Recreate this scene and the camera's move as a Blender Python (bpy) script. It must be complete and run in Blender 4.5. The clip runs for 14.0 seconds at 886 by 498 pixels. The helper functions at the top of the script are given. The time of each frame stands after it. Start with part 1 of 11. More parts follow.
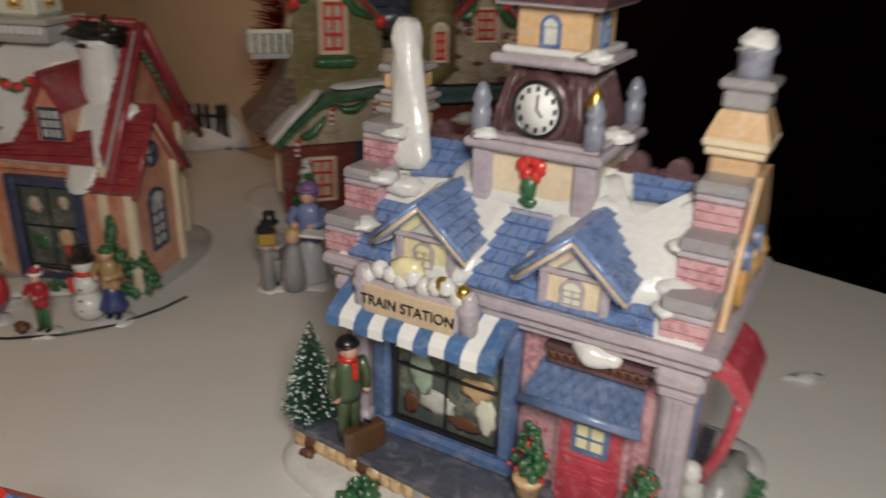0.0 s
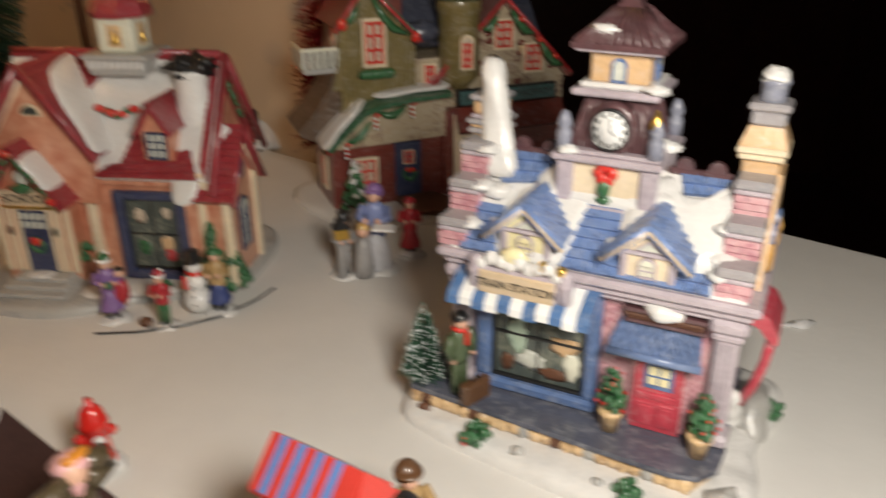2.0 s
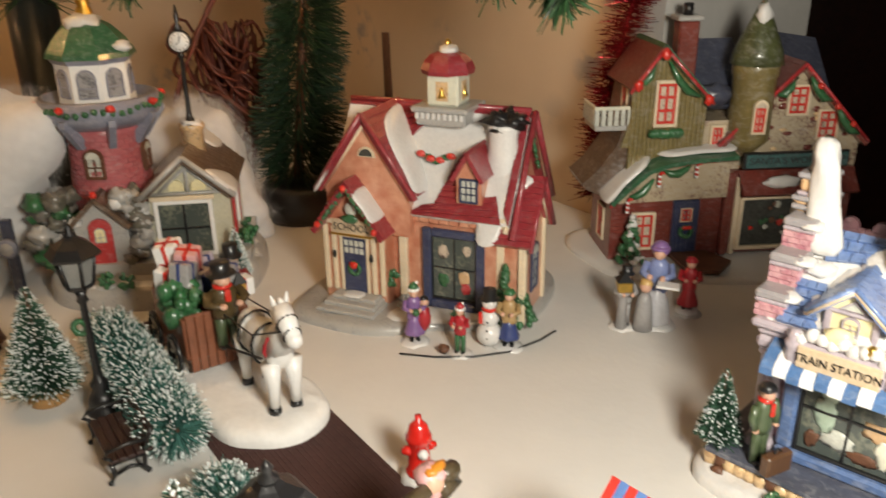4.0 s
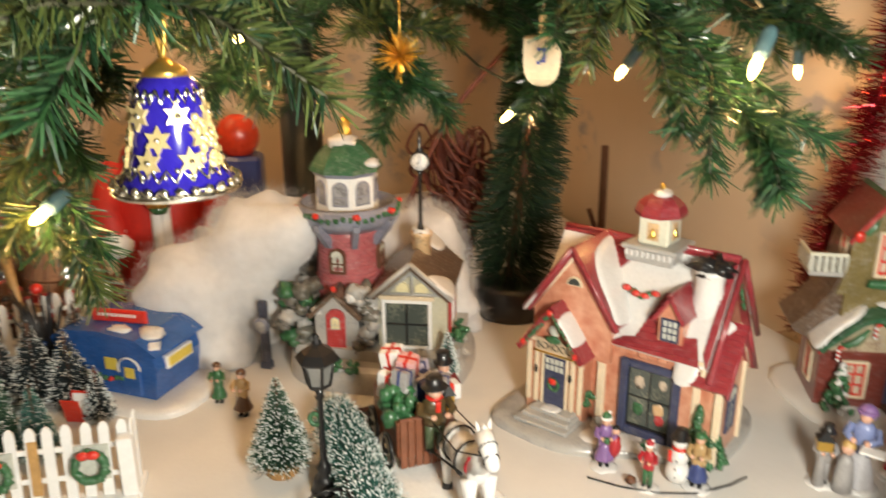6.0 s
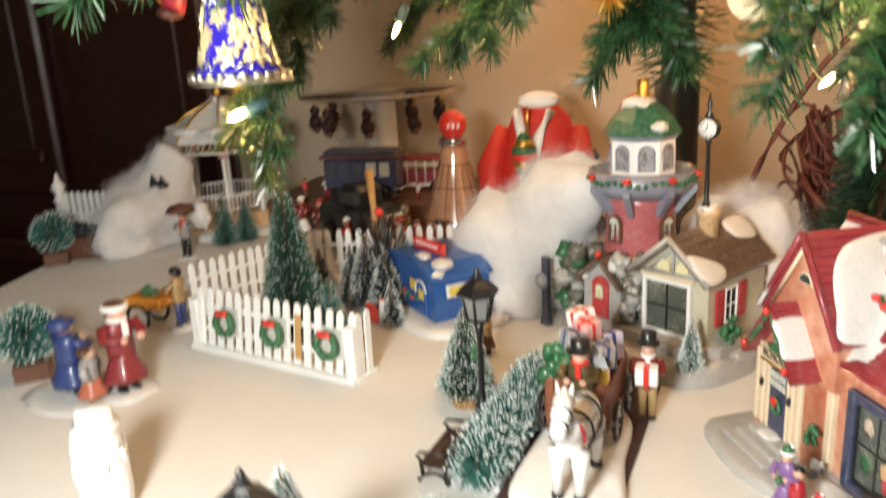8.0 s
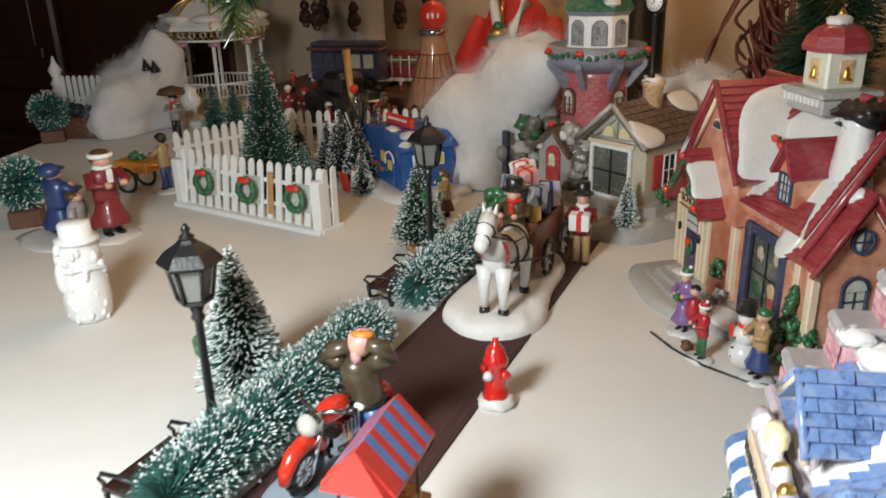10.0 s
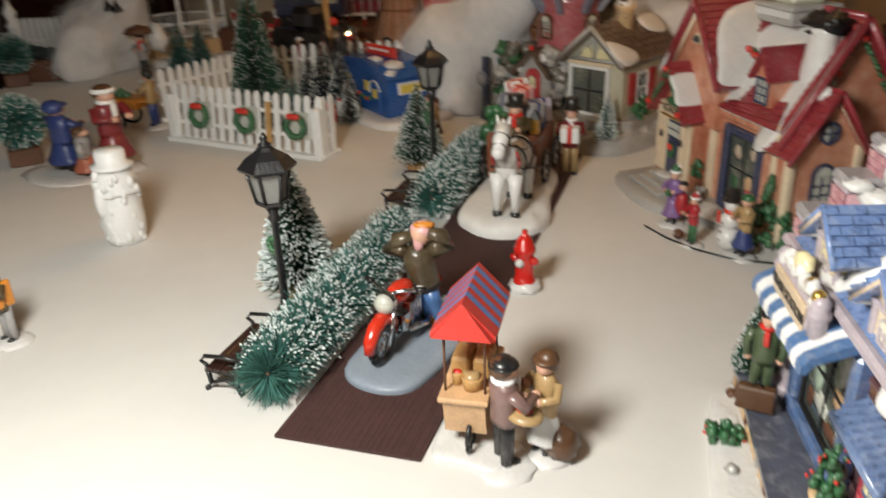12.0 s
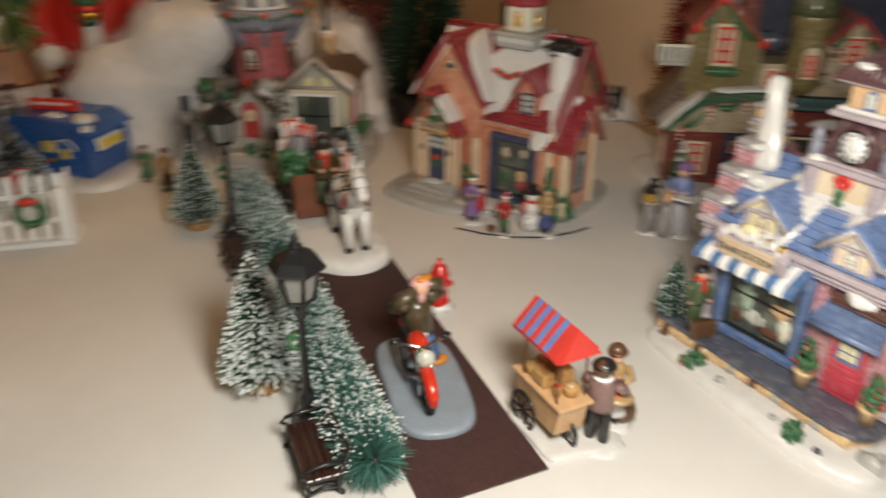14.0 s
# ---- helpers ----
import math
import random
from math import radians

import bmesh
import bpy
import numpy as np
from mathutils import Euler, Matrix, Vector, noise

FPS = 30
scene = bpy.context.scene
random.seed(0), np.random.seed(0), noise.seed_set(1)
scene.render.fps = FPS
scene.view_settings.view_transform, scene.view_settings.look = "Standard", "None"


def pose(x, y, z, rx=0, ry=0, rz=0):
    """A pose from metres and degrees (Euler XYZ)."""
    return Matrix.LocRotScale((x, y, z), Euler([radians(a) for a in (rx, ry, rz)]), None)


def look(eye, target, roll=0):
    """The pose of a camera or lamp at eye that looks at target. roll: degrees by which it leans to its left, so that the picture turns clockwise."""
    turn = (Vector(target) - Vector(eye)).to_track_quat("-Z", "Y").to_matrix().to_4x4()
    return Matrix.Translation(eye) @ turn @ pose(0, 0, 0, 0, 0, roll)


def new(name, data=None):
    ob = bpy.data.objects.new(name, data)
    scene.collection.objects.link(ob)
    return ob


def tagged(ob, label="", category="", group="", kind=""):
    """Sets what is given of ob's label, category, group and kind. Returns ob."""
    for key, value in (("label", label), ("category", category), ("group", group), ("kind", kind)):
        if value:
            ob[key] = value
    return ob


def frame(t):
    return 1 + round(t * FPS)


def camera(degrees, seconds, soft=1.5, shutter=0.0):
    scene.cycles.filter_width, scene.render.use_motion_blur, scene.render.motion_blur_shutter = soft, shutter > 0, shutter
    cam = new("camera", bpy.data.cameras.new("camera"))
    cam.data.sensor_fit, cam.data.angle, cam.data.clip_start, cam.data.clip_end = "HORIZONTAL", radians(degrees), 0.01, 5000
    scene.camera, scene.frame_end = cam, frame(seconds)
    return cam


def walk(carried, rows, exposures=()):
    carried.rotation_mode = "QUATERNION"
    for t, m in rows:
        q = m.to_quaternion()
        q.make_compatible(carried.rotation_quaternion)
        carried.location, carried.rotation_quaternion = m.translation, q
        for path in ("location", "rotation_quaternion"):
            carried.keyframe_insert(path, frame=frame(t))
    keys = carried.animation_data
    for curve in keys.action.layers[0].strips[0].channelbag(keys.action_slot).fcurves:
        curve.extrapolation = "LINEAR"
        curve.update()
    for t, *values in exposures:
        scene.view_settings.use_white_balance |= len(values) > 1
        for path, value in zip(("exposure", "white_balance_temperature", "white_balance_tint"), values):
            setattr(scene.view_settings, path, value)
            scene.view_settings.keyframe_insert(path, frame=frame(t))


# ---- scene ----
cam = camera(58.6, 14.0, soft=1.6, shutter=1.0)
PATH = [
    (0, (-0.005, 0.125, 0.17), (0.098, 1.961, -0.615), 1.6),
    (0.5, (-0.026, 0.11, 0.184), (0.293, 1.896, -0.657), 3.4),
    (1, (-0.04, 0.097, 0.189), (0.268, 1.859, -0.704), 2.6),
    (1.5, (-0.047, 0.08, 0.194), (0.234, 1.857, -0.681), 1.8),
    (2, (-0.058, 0.072, 0.201), (0.148, 1.875, -0.641), -0.2),
    (2.5, (-0.08, 0.059, 0.21), (-0.153, 1.894, -0.581), -1.6),
    (2.7, (-0.091, 0.055, 0.211), (-0.206, 1.893, -0.569), -0.8),
    (4.8, (-0.103, 0.05, 0.241), (-0.536, 1.862, -0.484), -1.6),
    (5, (-0.103, 0.043, 0.253), (-0.575, 1.855, -0.45), -1.4),
    (5.5, (-0.103, 0.03, 0.264), (-0.767, 1.805, -0.377), -1.0),
    (6, (-0.099, 0.033, 0.274), (-0.903, 1.749, -0.367), -0.3),
    (6.5, (-0.072, 0.052, 0.279), (-1.11, 1.649, -0.329), -1.2),
    (7, (-0.014, 0.085, 0.275), (-1.431, 1.343, -0.366), -3.4),
    (7.5, (0.024, 0.152, 0.258), (-1.645, 1.102, -0.3), -3.2),
    (8, (0.054, 0.187, 0.227), (-1.74, 0.876, -0.326), -3.2),
    (8.5, (0.067, 0.206, 0.214), (-1.715, 0.869, -0.407), -0.7),
    (9, (0.088, 0.209, 0.197), (-1.672, 0.889, -0.467), -1.4),
    (9.2, (0.097, 0.208, 0.191), (-1.664, 0.871, -0.489), -1.2),
    (11.3, (0.139, 0.154, 0.186), (-1.597, 0.819, -0.551), -1.8),
    (11.5, (0.143, 0.146, 0.185), (-1.579, 0.843, -0.556), -1.7),
    (12, (0.143, 0.131, 0.188), (-1.493, 0.917, -0.652), -2.2),
    (12.5, (0.114, 0.099, 0.207), (-1.368, 1.136, -0.648), -1.0),
    (13, (0.074, 0.047, 0.221), (-1.15, 1.364, -0.656), 0.9),
    (13.5, (0.037, -0.005, 0.234), (-1.018, 1.433, -0.671), -0.8),
    (14, (-0.007, -0.037, 0.237), (-0.696, 1.606, -0.672), 0.6),
]
EXPOSURES = [(0, -0.84, 7300, 10), (0.5, -0.56, 7400, 10), (1.0, -0.38, 7500, 10), (2.5, -0.1, 7700, 10), (5.0, 0.74, 7800, 6), (6.5, 1.08, 7600, 6), (8.0, 1.24, 6950, 4), (9.0, 0.68, 6200, 3), (11.5, 0.12, 7100, 7), (12.0, -0.06, 7200, 7), (12.5, -0.08, 7350, 8), (14.0, -0.24, 7700, 9)]
walk(cam, [(t, look(e, g, r)) for t, e, g, r in PATH], EXPOSURES)

# world and light
world = bpy.data.worlds.new("dim_room")
world.use_nodes = True
scene.world = world
world.node_tree.nodes["Background"].inputs[0].default_value = (1.0, 0.78, 0.55, 1)
world.node_tree.nodes["Background"].inputs[1].default_value = 0.03


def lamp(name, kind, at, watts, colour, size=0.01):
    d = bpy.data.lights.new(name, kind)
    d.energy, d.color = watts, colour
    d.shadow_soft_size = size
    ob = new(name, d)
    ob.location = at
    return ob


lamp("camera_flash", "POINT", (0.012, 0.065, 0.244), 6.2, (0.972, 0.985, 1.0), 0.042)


# ---------------------------------------------------------------- materials
def mat(name, col, rough=0.5, metal=0.0, var=0.12, scale=60.0, bump=0.0, bscale=300.0, second=None, mix=0.5, coat=0.0, sheen=0.0):
    """A painted or natural surface: base colour broken up by two noises, fine relief."""
    m = bpy.data.materials.new(name)
    m.use_nodes = True
    nt = m.node_tree
    b = nt.nodes["Principled BSDF"]
    b.inputs["Roughness"].default_value = rough
    b.inputs["Metallic"].default_value = metal
    b.inputs["Coat Weight"].default_value = coat
    b.inputs["Coat Roughness"].default_value = 0.12
    b.inputs["Sheen Weight"].default_value = sheen
    tc = nt.nodes.new("ShaderNodeTexCoord")
    n1 = nt.nodes.new("ShaderNodeTexNoise")
    n1.inputs["Scale"].default_value = scale
    n1.inputs["Detail"].default_value = 5
    nt.links.new(tc.outputs["Object"], n1.inputs["Vector"])
    n2 = nt.nodes.new("ShaderNodeTexNoise")
    n2.inputs["Scale"].default_value = scale * 6
    n2.inputs["Detail"].default_value = 3
    nt.links.new(tc.outputs["Object"], n2.inputs["Vector"])
    add = nt.nodes.new("ShaderNodeMath")
    add.operation = "ADD"
    nt.links.new(n1.outputs["Fac"], add.inputs[0])
    nt.links.new(n2.outputs["Fac"], add.inputs[1])
    ramp = nt.nodes.new("ShaderNodeValToRGB")
    hi = [min(1, c * (1 + var)) for c in col]
    lo = list(second) if second else [c * (1 - 1.6 * var) for c in col]
    ramp.color_ramp.elements[0].color = (*lo, 1)
    ramp.color_ramp.elements[1].color = (*hi, 1)
    ramp.color_ramp.elements[0].position = 0.5 - 0.22 if not second else mix - 0.06
    ramp.color_ramp.elements[1].position = 0.5 + 0.2 if not second else mix + 0.06
    half = nt.nodes.new("ShaderNodeMath")
    half.operation = "MULTIPLY"
    half.inputs[1].default_value = 0.5
    nt.links.new(add.outputs[0], half.inputs[0])
    nt.links.new(half.outputs[0], ramp.inputs["Fac"])
    nt.links.new(ramp.outputs["Color"], b.inputs["Base Color"])
    if bump:
        n3 = nt.nodes.new("ShaderNodeTexNoise")
        n3.inputs["Scale"].default_value = bscale
        n3.inputs["Detail"].default_value = 4
        nt.links.new(tc.outputs["Object"], n3.inputs["Vector"])
        bp = nt.nodes.new("ShaderNodeBump")
        bp.inputs["Strength"].default_value = bump
        bp.inputs["Distance"].default_value = 0.001
        nt.links.new(n3.outputs["Fac"], bp.inputs["Height"])
        nt.links.new(bp.outputs["Normal"], b.inputs["Normal"])
    return m


def glow(name, col, strength):
    m = bpy.data.materials.new(name)
    m.use_nodes = True
    b = m.node_tree.nodes["Principled BSDF"]
    b.inputs["Base Color"].default_value = (*col, 1)
    b.inputs["Emission Color"].default_value = (*col, 1)
    b.inputs["Emission Strength"].default_value = strength
    return m


def glass(name, col=(1, 1, 1), rough=0.03):
    m = bpy.data.materials.new(name)
    m.use_nodes = True
    b = m.node_tree.nodes["Principled BSDF"]
    b.inputs["Base Color"].default_value = (*col, 1)
    b.inputs["Roughness"].default_value = rough
    b.inputs["Transmission Weight"].default_value = 1.0
    b.inputs["IOR"].default_value = 1.45
    return m


def drybrush(m, col, amount):
    """Pale worn strokes of glaze over a painted colour."""
    nt = m.node_tree
    base = nt.nodes["Principled BSDF"].inputs["Base Color"]
    pos = nt.nodes.new("ShaderNodeTexCoord")
    mp = nt.nodes.new("ShaderNodeMapping")
    mp.inputs["Scale"].default_value = (1.0, 1.0, 1.9)
    nz = nt.nodes.new("ShaderNodeTexNoise")
    nz.inputs["Scale"].default_value = 210
    nz.inputs["Detail"].default_value = 6
    nz.inputs["Distortion"].default_value = 0.8
    rp = nt.nodes.new("ShaderNodeMapRange")
    rp.inputs["From Min"].default_value = 0.50
    rp.inputs["From Max"].default_value = 0.72
    rp.inputs["To Max"].default_value = amount
    mx = nt.nodes.new("ShaderNodeMix")
    mx.data_type = "RGBA"
    nt.links.new(pos.outputs["Object"], mp.inputs["Vector"])
    nt.links.new(mp.outputs["Vector"], nz.inputs["Vector"])
    nt.links.new(nz.outputs["Fac"], rp.inputs["Value"])
    nt.links.new(rp.outputs["Result"], mx.inputs["Factor"])
    if base.is_linked:
        nt.links.new(base.links[0].from_socket, mx.inputs["A"])
    else:
        mx.inputs["A"].default_value = (*col, 1)
    mx.inputs["B"].default_value = (*(0.45 * c + 0.36 for c in col), 1)
    nt.links.new(mx.outputs["Result"], base)


def ceramic(name, col, var=0.14, second=None, mix=0.5, rough=0.33, bump=0.25, brushed=0.32):
    m = mat(name, col, rough, 0, var, 90, bump, 420, second, mix, coat=0.35)
    if brushed:
        drybrush(m, col, brushed)
    return m


SNOW = ceramic("snow_glaze", (0.68, 0.67, 0.655), 0.07, None, 0.5, 0.28, 0.35, 0)
WHITE = mat("white_paint", (0.80, 0.80, 0.79), 0.45, 0, 0.05)
SNOWCLOTH = mat("snow_sheet", (0.665, 0.65, 0.625), 0.75, 0, 0.03, 9, 0.12, 260)
COTTON = mat("cotton_fibre", (0.66, 0.655, 0.66), 0.95, 0, 0.08, 24, 0.7, 90, sheen=0.3)
CREAM = ceramic("cream_paint", (0.72, 0.59, 0.42), 0.1)
MOSS = ceramic("mossy_stone", (0.085, 0.085, 0.065), 0.3, (0.16, 0.14, 0.12), 0.5)
COTTAGE = ceramic("cottage_wall", (0.52, 0.49, 0.37), 0.12)
PALECREAM = ceramic("pale_cream", (0.68, 0.67, 0.55), 0.08)
PEACH = ceramic("peach_paint", (0.62, 0.40, 0.22), 0.12)
BLUE = ceramic("blue_paint", (0.085, 0.15, 0.31), 0.25)
BLUE2 = ceramic("blue_slate", (0.125, 0.20, 0.385), 0.2, (0.07, 0.115, 0.25), 0.44)
SLATEFLOOR = ceramic("slate_platform", (0.085, 0.092, 0.125), 0.18)
AWNINGBLUE = ceramic("awning_blue", (0.075, 0.17, 0.36), 0.2)
SCALEBLUE = ceramic("scale_blue", (0.125, 0.185, 0.33), 0.25)
CAPGREY = ceramic("cap_grey", (0.20, 0.20, 0.215), 0.22, (0.30, 0.28, 0.29), 0.6)
SIGNTAN = ceramic("sign_tan", (0.60, 0.46, 0.31), 0.12)
# Paler yellow copy of the cream that makes panes and one dormer look lit.
LITCREAM = ceramic("lit_yellow_cream", (0.78, 0.70, 0.42), 0.12)
DOORRED = ceramic("door_red", (0.48, 0.05, 0.075), 0.18)
MINT = ceramic("mint_figure", (0.36, 0.46, 0.36), 0.15)
GOLDTAN = ceramic("ochre_relief", (0.50, 0.27, 0.08), 0.25)
SLATEDARK = ceramic("dark_slate", (0.050, 0.056, 0.085), 0.25, brushed=0.12)
TEAL = ceramic("teal_board", (0.03, 0.10, 0.10), 0.3, brushed=0.12)
GREYBLUE = ceramic("grey_blue_stone", (0.22, 0.23, 0.29), 0.18)
GREY = ceramic("grey_stone", (0.24, 0.24, 0.24), 0.25, (0.40, 0.39, 0.37), 0.58)
PINK = ceramic("pink_brick", (0.52, 0.29, 0.31), 0.15, (0.42, 0.17, 0.21), 0.47)
LILAC = ceramic("lilac_stone", (0.42, 0.36, 0.40), 0.15)
PLUM = ceramic("plum_shingle", (0.10, 0.045, 0.05), 0.3, brushed=0.12)
RED = ceramic("red_paint", (0.46, 0.035, 0.04), 0.15)
BRIGHTRED = ceramic("bright_red", (0.62, 0.03, 0.02), 0.12, brushed=0.12)
ROOFRED = ceramic("maroon_roof", (0.29, 0.032, 0.042), 0.2, brushed=0.14)
SALMON = mat("salmon_wall", (0.68, 0.36, 0.24), 0.33, 0, 0.06, 22, 0.2, 300, (0.52, 0.175, 0.10), 0.50, coat=0.35)
NAVY = ceramic("navy_frame", (0.035, 0.045, 0.10), 0.2, brushed=0.12)
BRICK = ceramic("red_brick", (0.18, 0.036, 0.026), 0.25, brushed=0.18)
BRICK2 = ceramic("tower_brick", (0.44, 0.115, 0.125), 0.16)
OLIVE = ceramic("olive_siding", (0.19, 0.145, 0.055), 0.2)
WORNPANE = mat("worn_pane", (0.44, 0.36, 0.28), 0.25, 0, 0.3, 160, 0, 1, (0.16, 0.12, 0.10), 0.42, coat=0.4)
LANTERNPANE = mat("lantern_pane", (0.26, 0.26, 0.27), 0.2, 0, 0.3, 150, 0, 1, (0.12, 0.12, 0.13), 0.45, coat=0.4)
STONE = ceramic("fieldstone", (0.36, 0.29, 0.20), 0.2, (0.17, 0.08, 0.06), 0.42)
BROWNROOF = ceramic("brown_roof", (0.12, 0.075, 0.05), 0.3)
GREENROOF = ceramic("green_roof", (0.03, 0.12, 0.06), 0.3)
LEAF = ceramic("painted_leaf", (0.03, 0.13, 0.05), 0.3, brushed=0.12)
BLACK = mat("black_paint", (0.012, 0.012, 0.013), 0.35, 0, 0.2, coat=0.3)
GOLD = mat("gold_paint", (0.75, 0.48, 0.12), 0.28, 0.9, 0.12)
DARKGLASS = mat("dark_pane", (0.05, 0.055, 0.05), 0.08, 0, 0.4, 120, coat=0.6)
SCENEGLASS = mat("display_pane", (0.045, 0.055, 0.05), 0.12, 0, 0.5, 70, 0, 1, (0.17, 0.18, 0.14), 0.44, coat=0.5)
PALEGLASS = mat("pale_pane", (0.55, 0.56, 0.50), 0.2, 0, 0.2, 200)
ROAD = mat("brown_road_paper", (0.055, 0.022, 0.020), 0.85, 0, 0.18, 60, 0.4, 500)
SANDSTONE = ceramic("sandstone", (0.58, 0.40, 0.22), 0.2, (0.42, 0.26, 0.14), 0.45)
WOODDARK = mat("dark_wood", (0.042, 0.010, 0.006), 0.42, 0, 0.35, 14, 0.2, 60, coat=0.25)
TAN = mat("tan_wood", (0.50, 0.29, 0.11), 0.5, 0, 0.18, 70)
BROWN = mat("brown_paint", (0.13, 0.055, 0.03), 0.5, 0, 0.25, 120)
SKIN = mat("painted_skin", (0.62, 0.36, 0.26), 0.45, 0, 0.06)


def wallpaper():
    m = mat("floral_wallpaper", (0.60, 0.475, 0.345), 0.7, 0, 0.03, 5, 0.15, 220)
    nt = m.node_tree
    b = nt.nodes["Principled BSDF"]
    base = b.inputs["Base Color"].links[0].from_socket
    tc = nt.nodes.new("ShaderNodeTexCoord")
    vo = nt.nodes.new("ShaderNodeTexVoronoi")
    vo.inputs["Scale"].default_value = 9.0
    nt.links.new(tc.outputs["Object"], vo.inputs["Vector"])
    no = nt.nodes.new("ShaderNodeTexNoise")
    no.inputs["Scale"].default_value = 46
    no.inputs["Detail"].default_value = 4
    nt.links.new(tc.outputs["Object"], no.inputs["Vector"])
    r1 = nt.nodes.new("ShaderNodeValToRGB")
    r1.color_ramp.elements[0].position, r1.color_ramp.elements[0].color = 0.18, (1, 1, 1, 1)
    r1.color_ramp.elements[1].position, r1.color_ramp.elements[1].color = 0.34, (0, 0, 0, 1)
    nt.links.new(vo.outputs["Distance"], r1.inputs["Fac"])
    r2 = nt.nodes.new("ShaderNodeValToRGB")
    r2.color_ramp.elements[0].position, r2.color_ramp.elements[1].position = 0.47, 0.58
    nt.links.new(no.outputs["Fac"], r2.inputs["Fac"])
    mu = nt.nodes.new("ShaderNodeMath")
    mu.operation = "MULTIPLY"
    nt.links.new(r1.outputs["Color"], mu.inputs[0])
    nt.links.new(r2.outputs["Color"], mu.inputs[1])
    m2 = nt.nodes.new("ShaderNodeMath")
    m2.operation = "MULTIPLY"
    m2.inputs[1].default_value = 0.95
    nt.links.new(mu.outputs[0], m2.inputs[0])
    mx = nt.nodes.new("ShaderNodeMixRGB")
    nt.links.new(m2.outputs[0], mx.inputs[0])
    nt.links.new(base, mx.inputs[1])
    mx.inputs[2].default_value = (0.31, 0.29, 0.29, 1)
    nt.links.new(mx.outputs[0], b.inputs["Base Color"])
    return m


for q, at in zip(SALMON.node_tree.nodes["Color Ramp"].color_ramp.elements, (0.38, 0.62)):
    q.position = at
WALLPAPER = wallpaper()


def siding(m, period, depth):
    """Horizontal board lines as fine relief, added to a material's own bump."""
    nt = m.node_tree
    b = nt.nodes["Principled BSDF"]
    tc = nt.nodes.new("ShaderNodeTexCoord")
    wv = nt.nodes.new("ShaderNodeTexWave")
    wv.wave_type, wv.bands_direction, wv.wave_profile = "BANDS", "Z", "SAW"
    wv.inputs["Scale"].default_value = 2 * math.pi / (20 * period)
    wv.inputs["Distortion"].default_value = 0.4
    nt.links.new(tc.outputs["Object"], wv.inputs["Vector"])
    bp = nt.nodes.new("ShaderNodeBump")
    bp.inputs["Strength"].default_value = 0.8
    bp.inputs["Distance"].default_value = depth
    nt.links.new(wv.outputs["Fac"], bp.inputs["Height"])
    if b.inputs["Normal"].links:
        nt.links.new(b.inputs["Normal"].links[0].from_socket, bp.inputs["Normal"])
    nt.links.new(bp.outputs["Normal"], b.inputs["Normal"])


siding(SALMON, 0.0026, 0.0006)


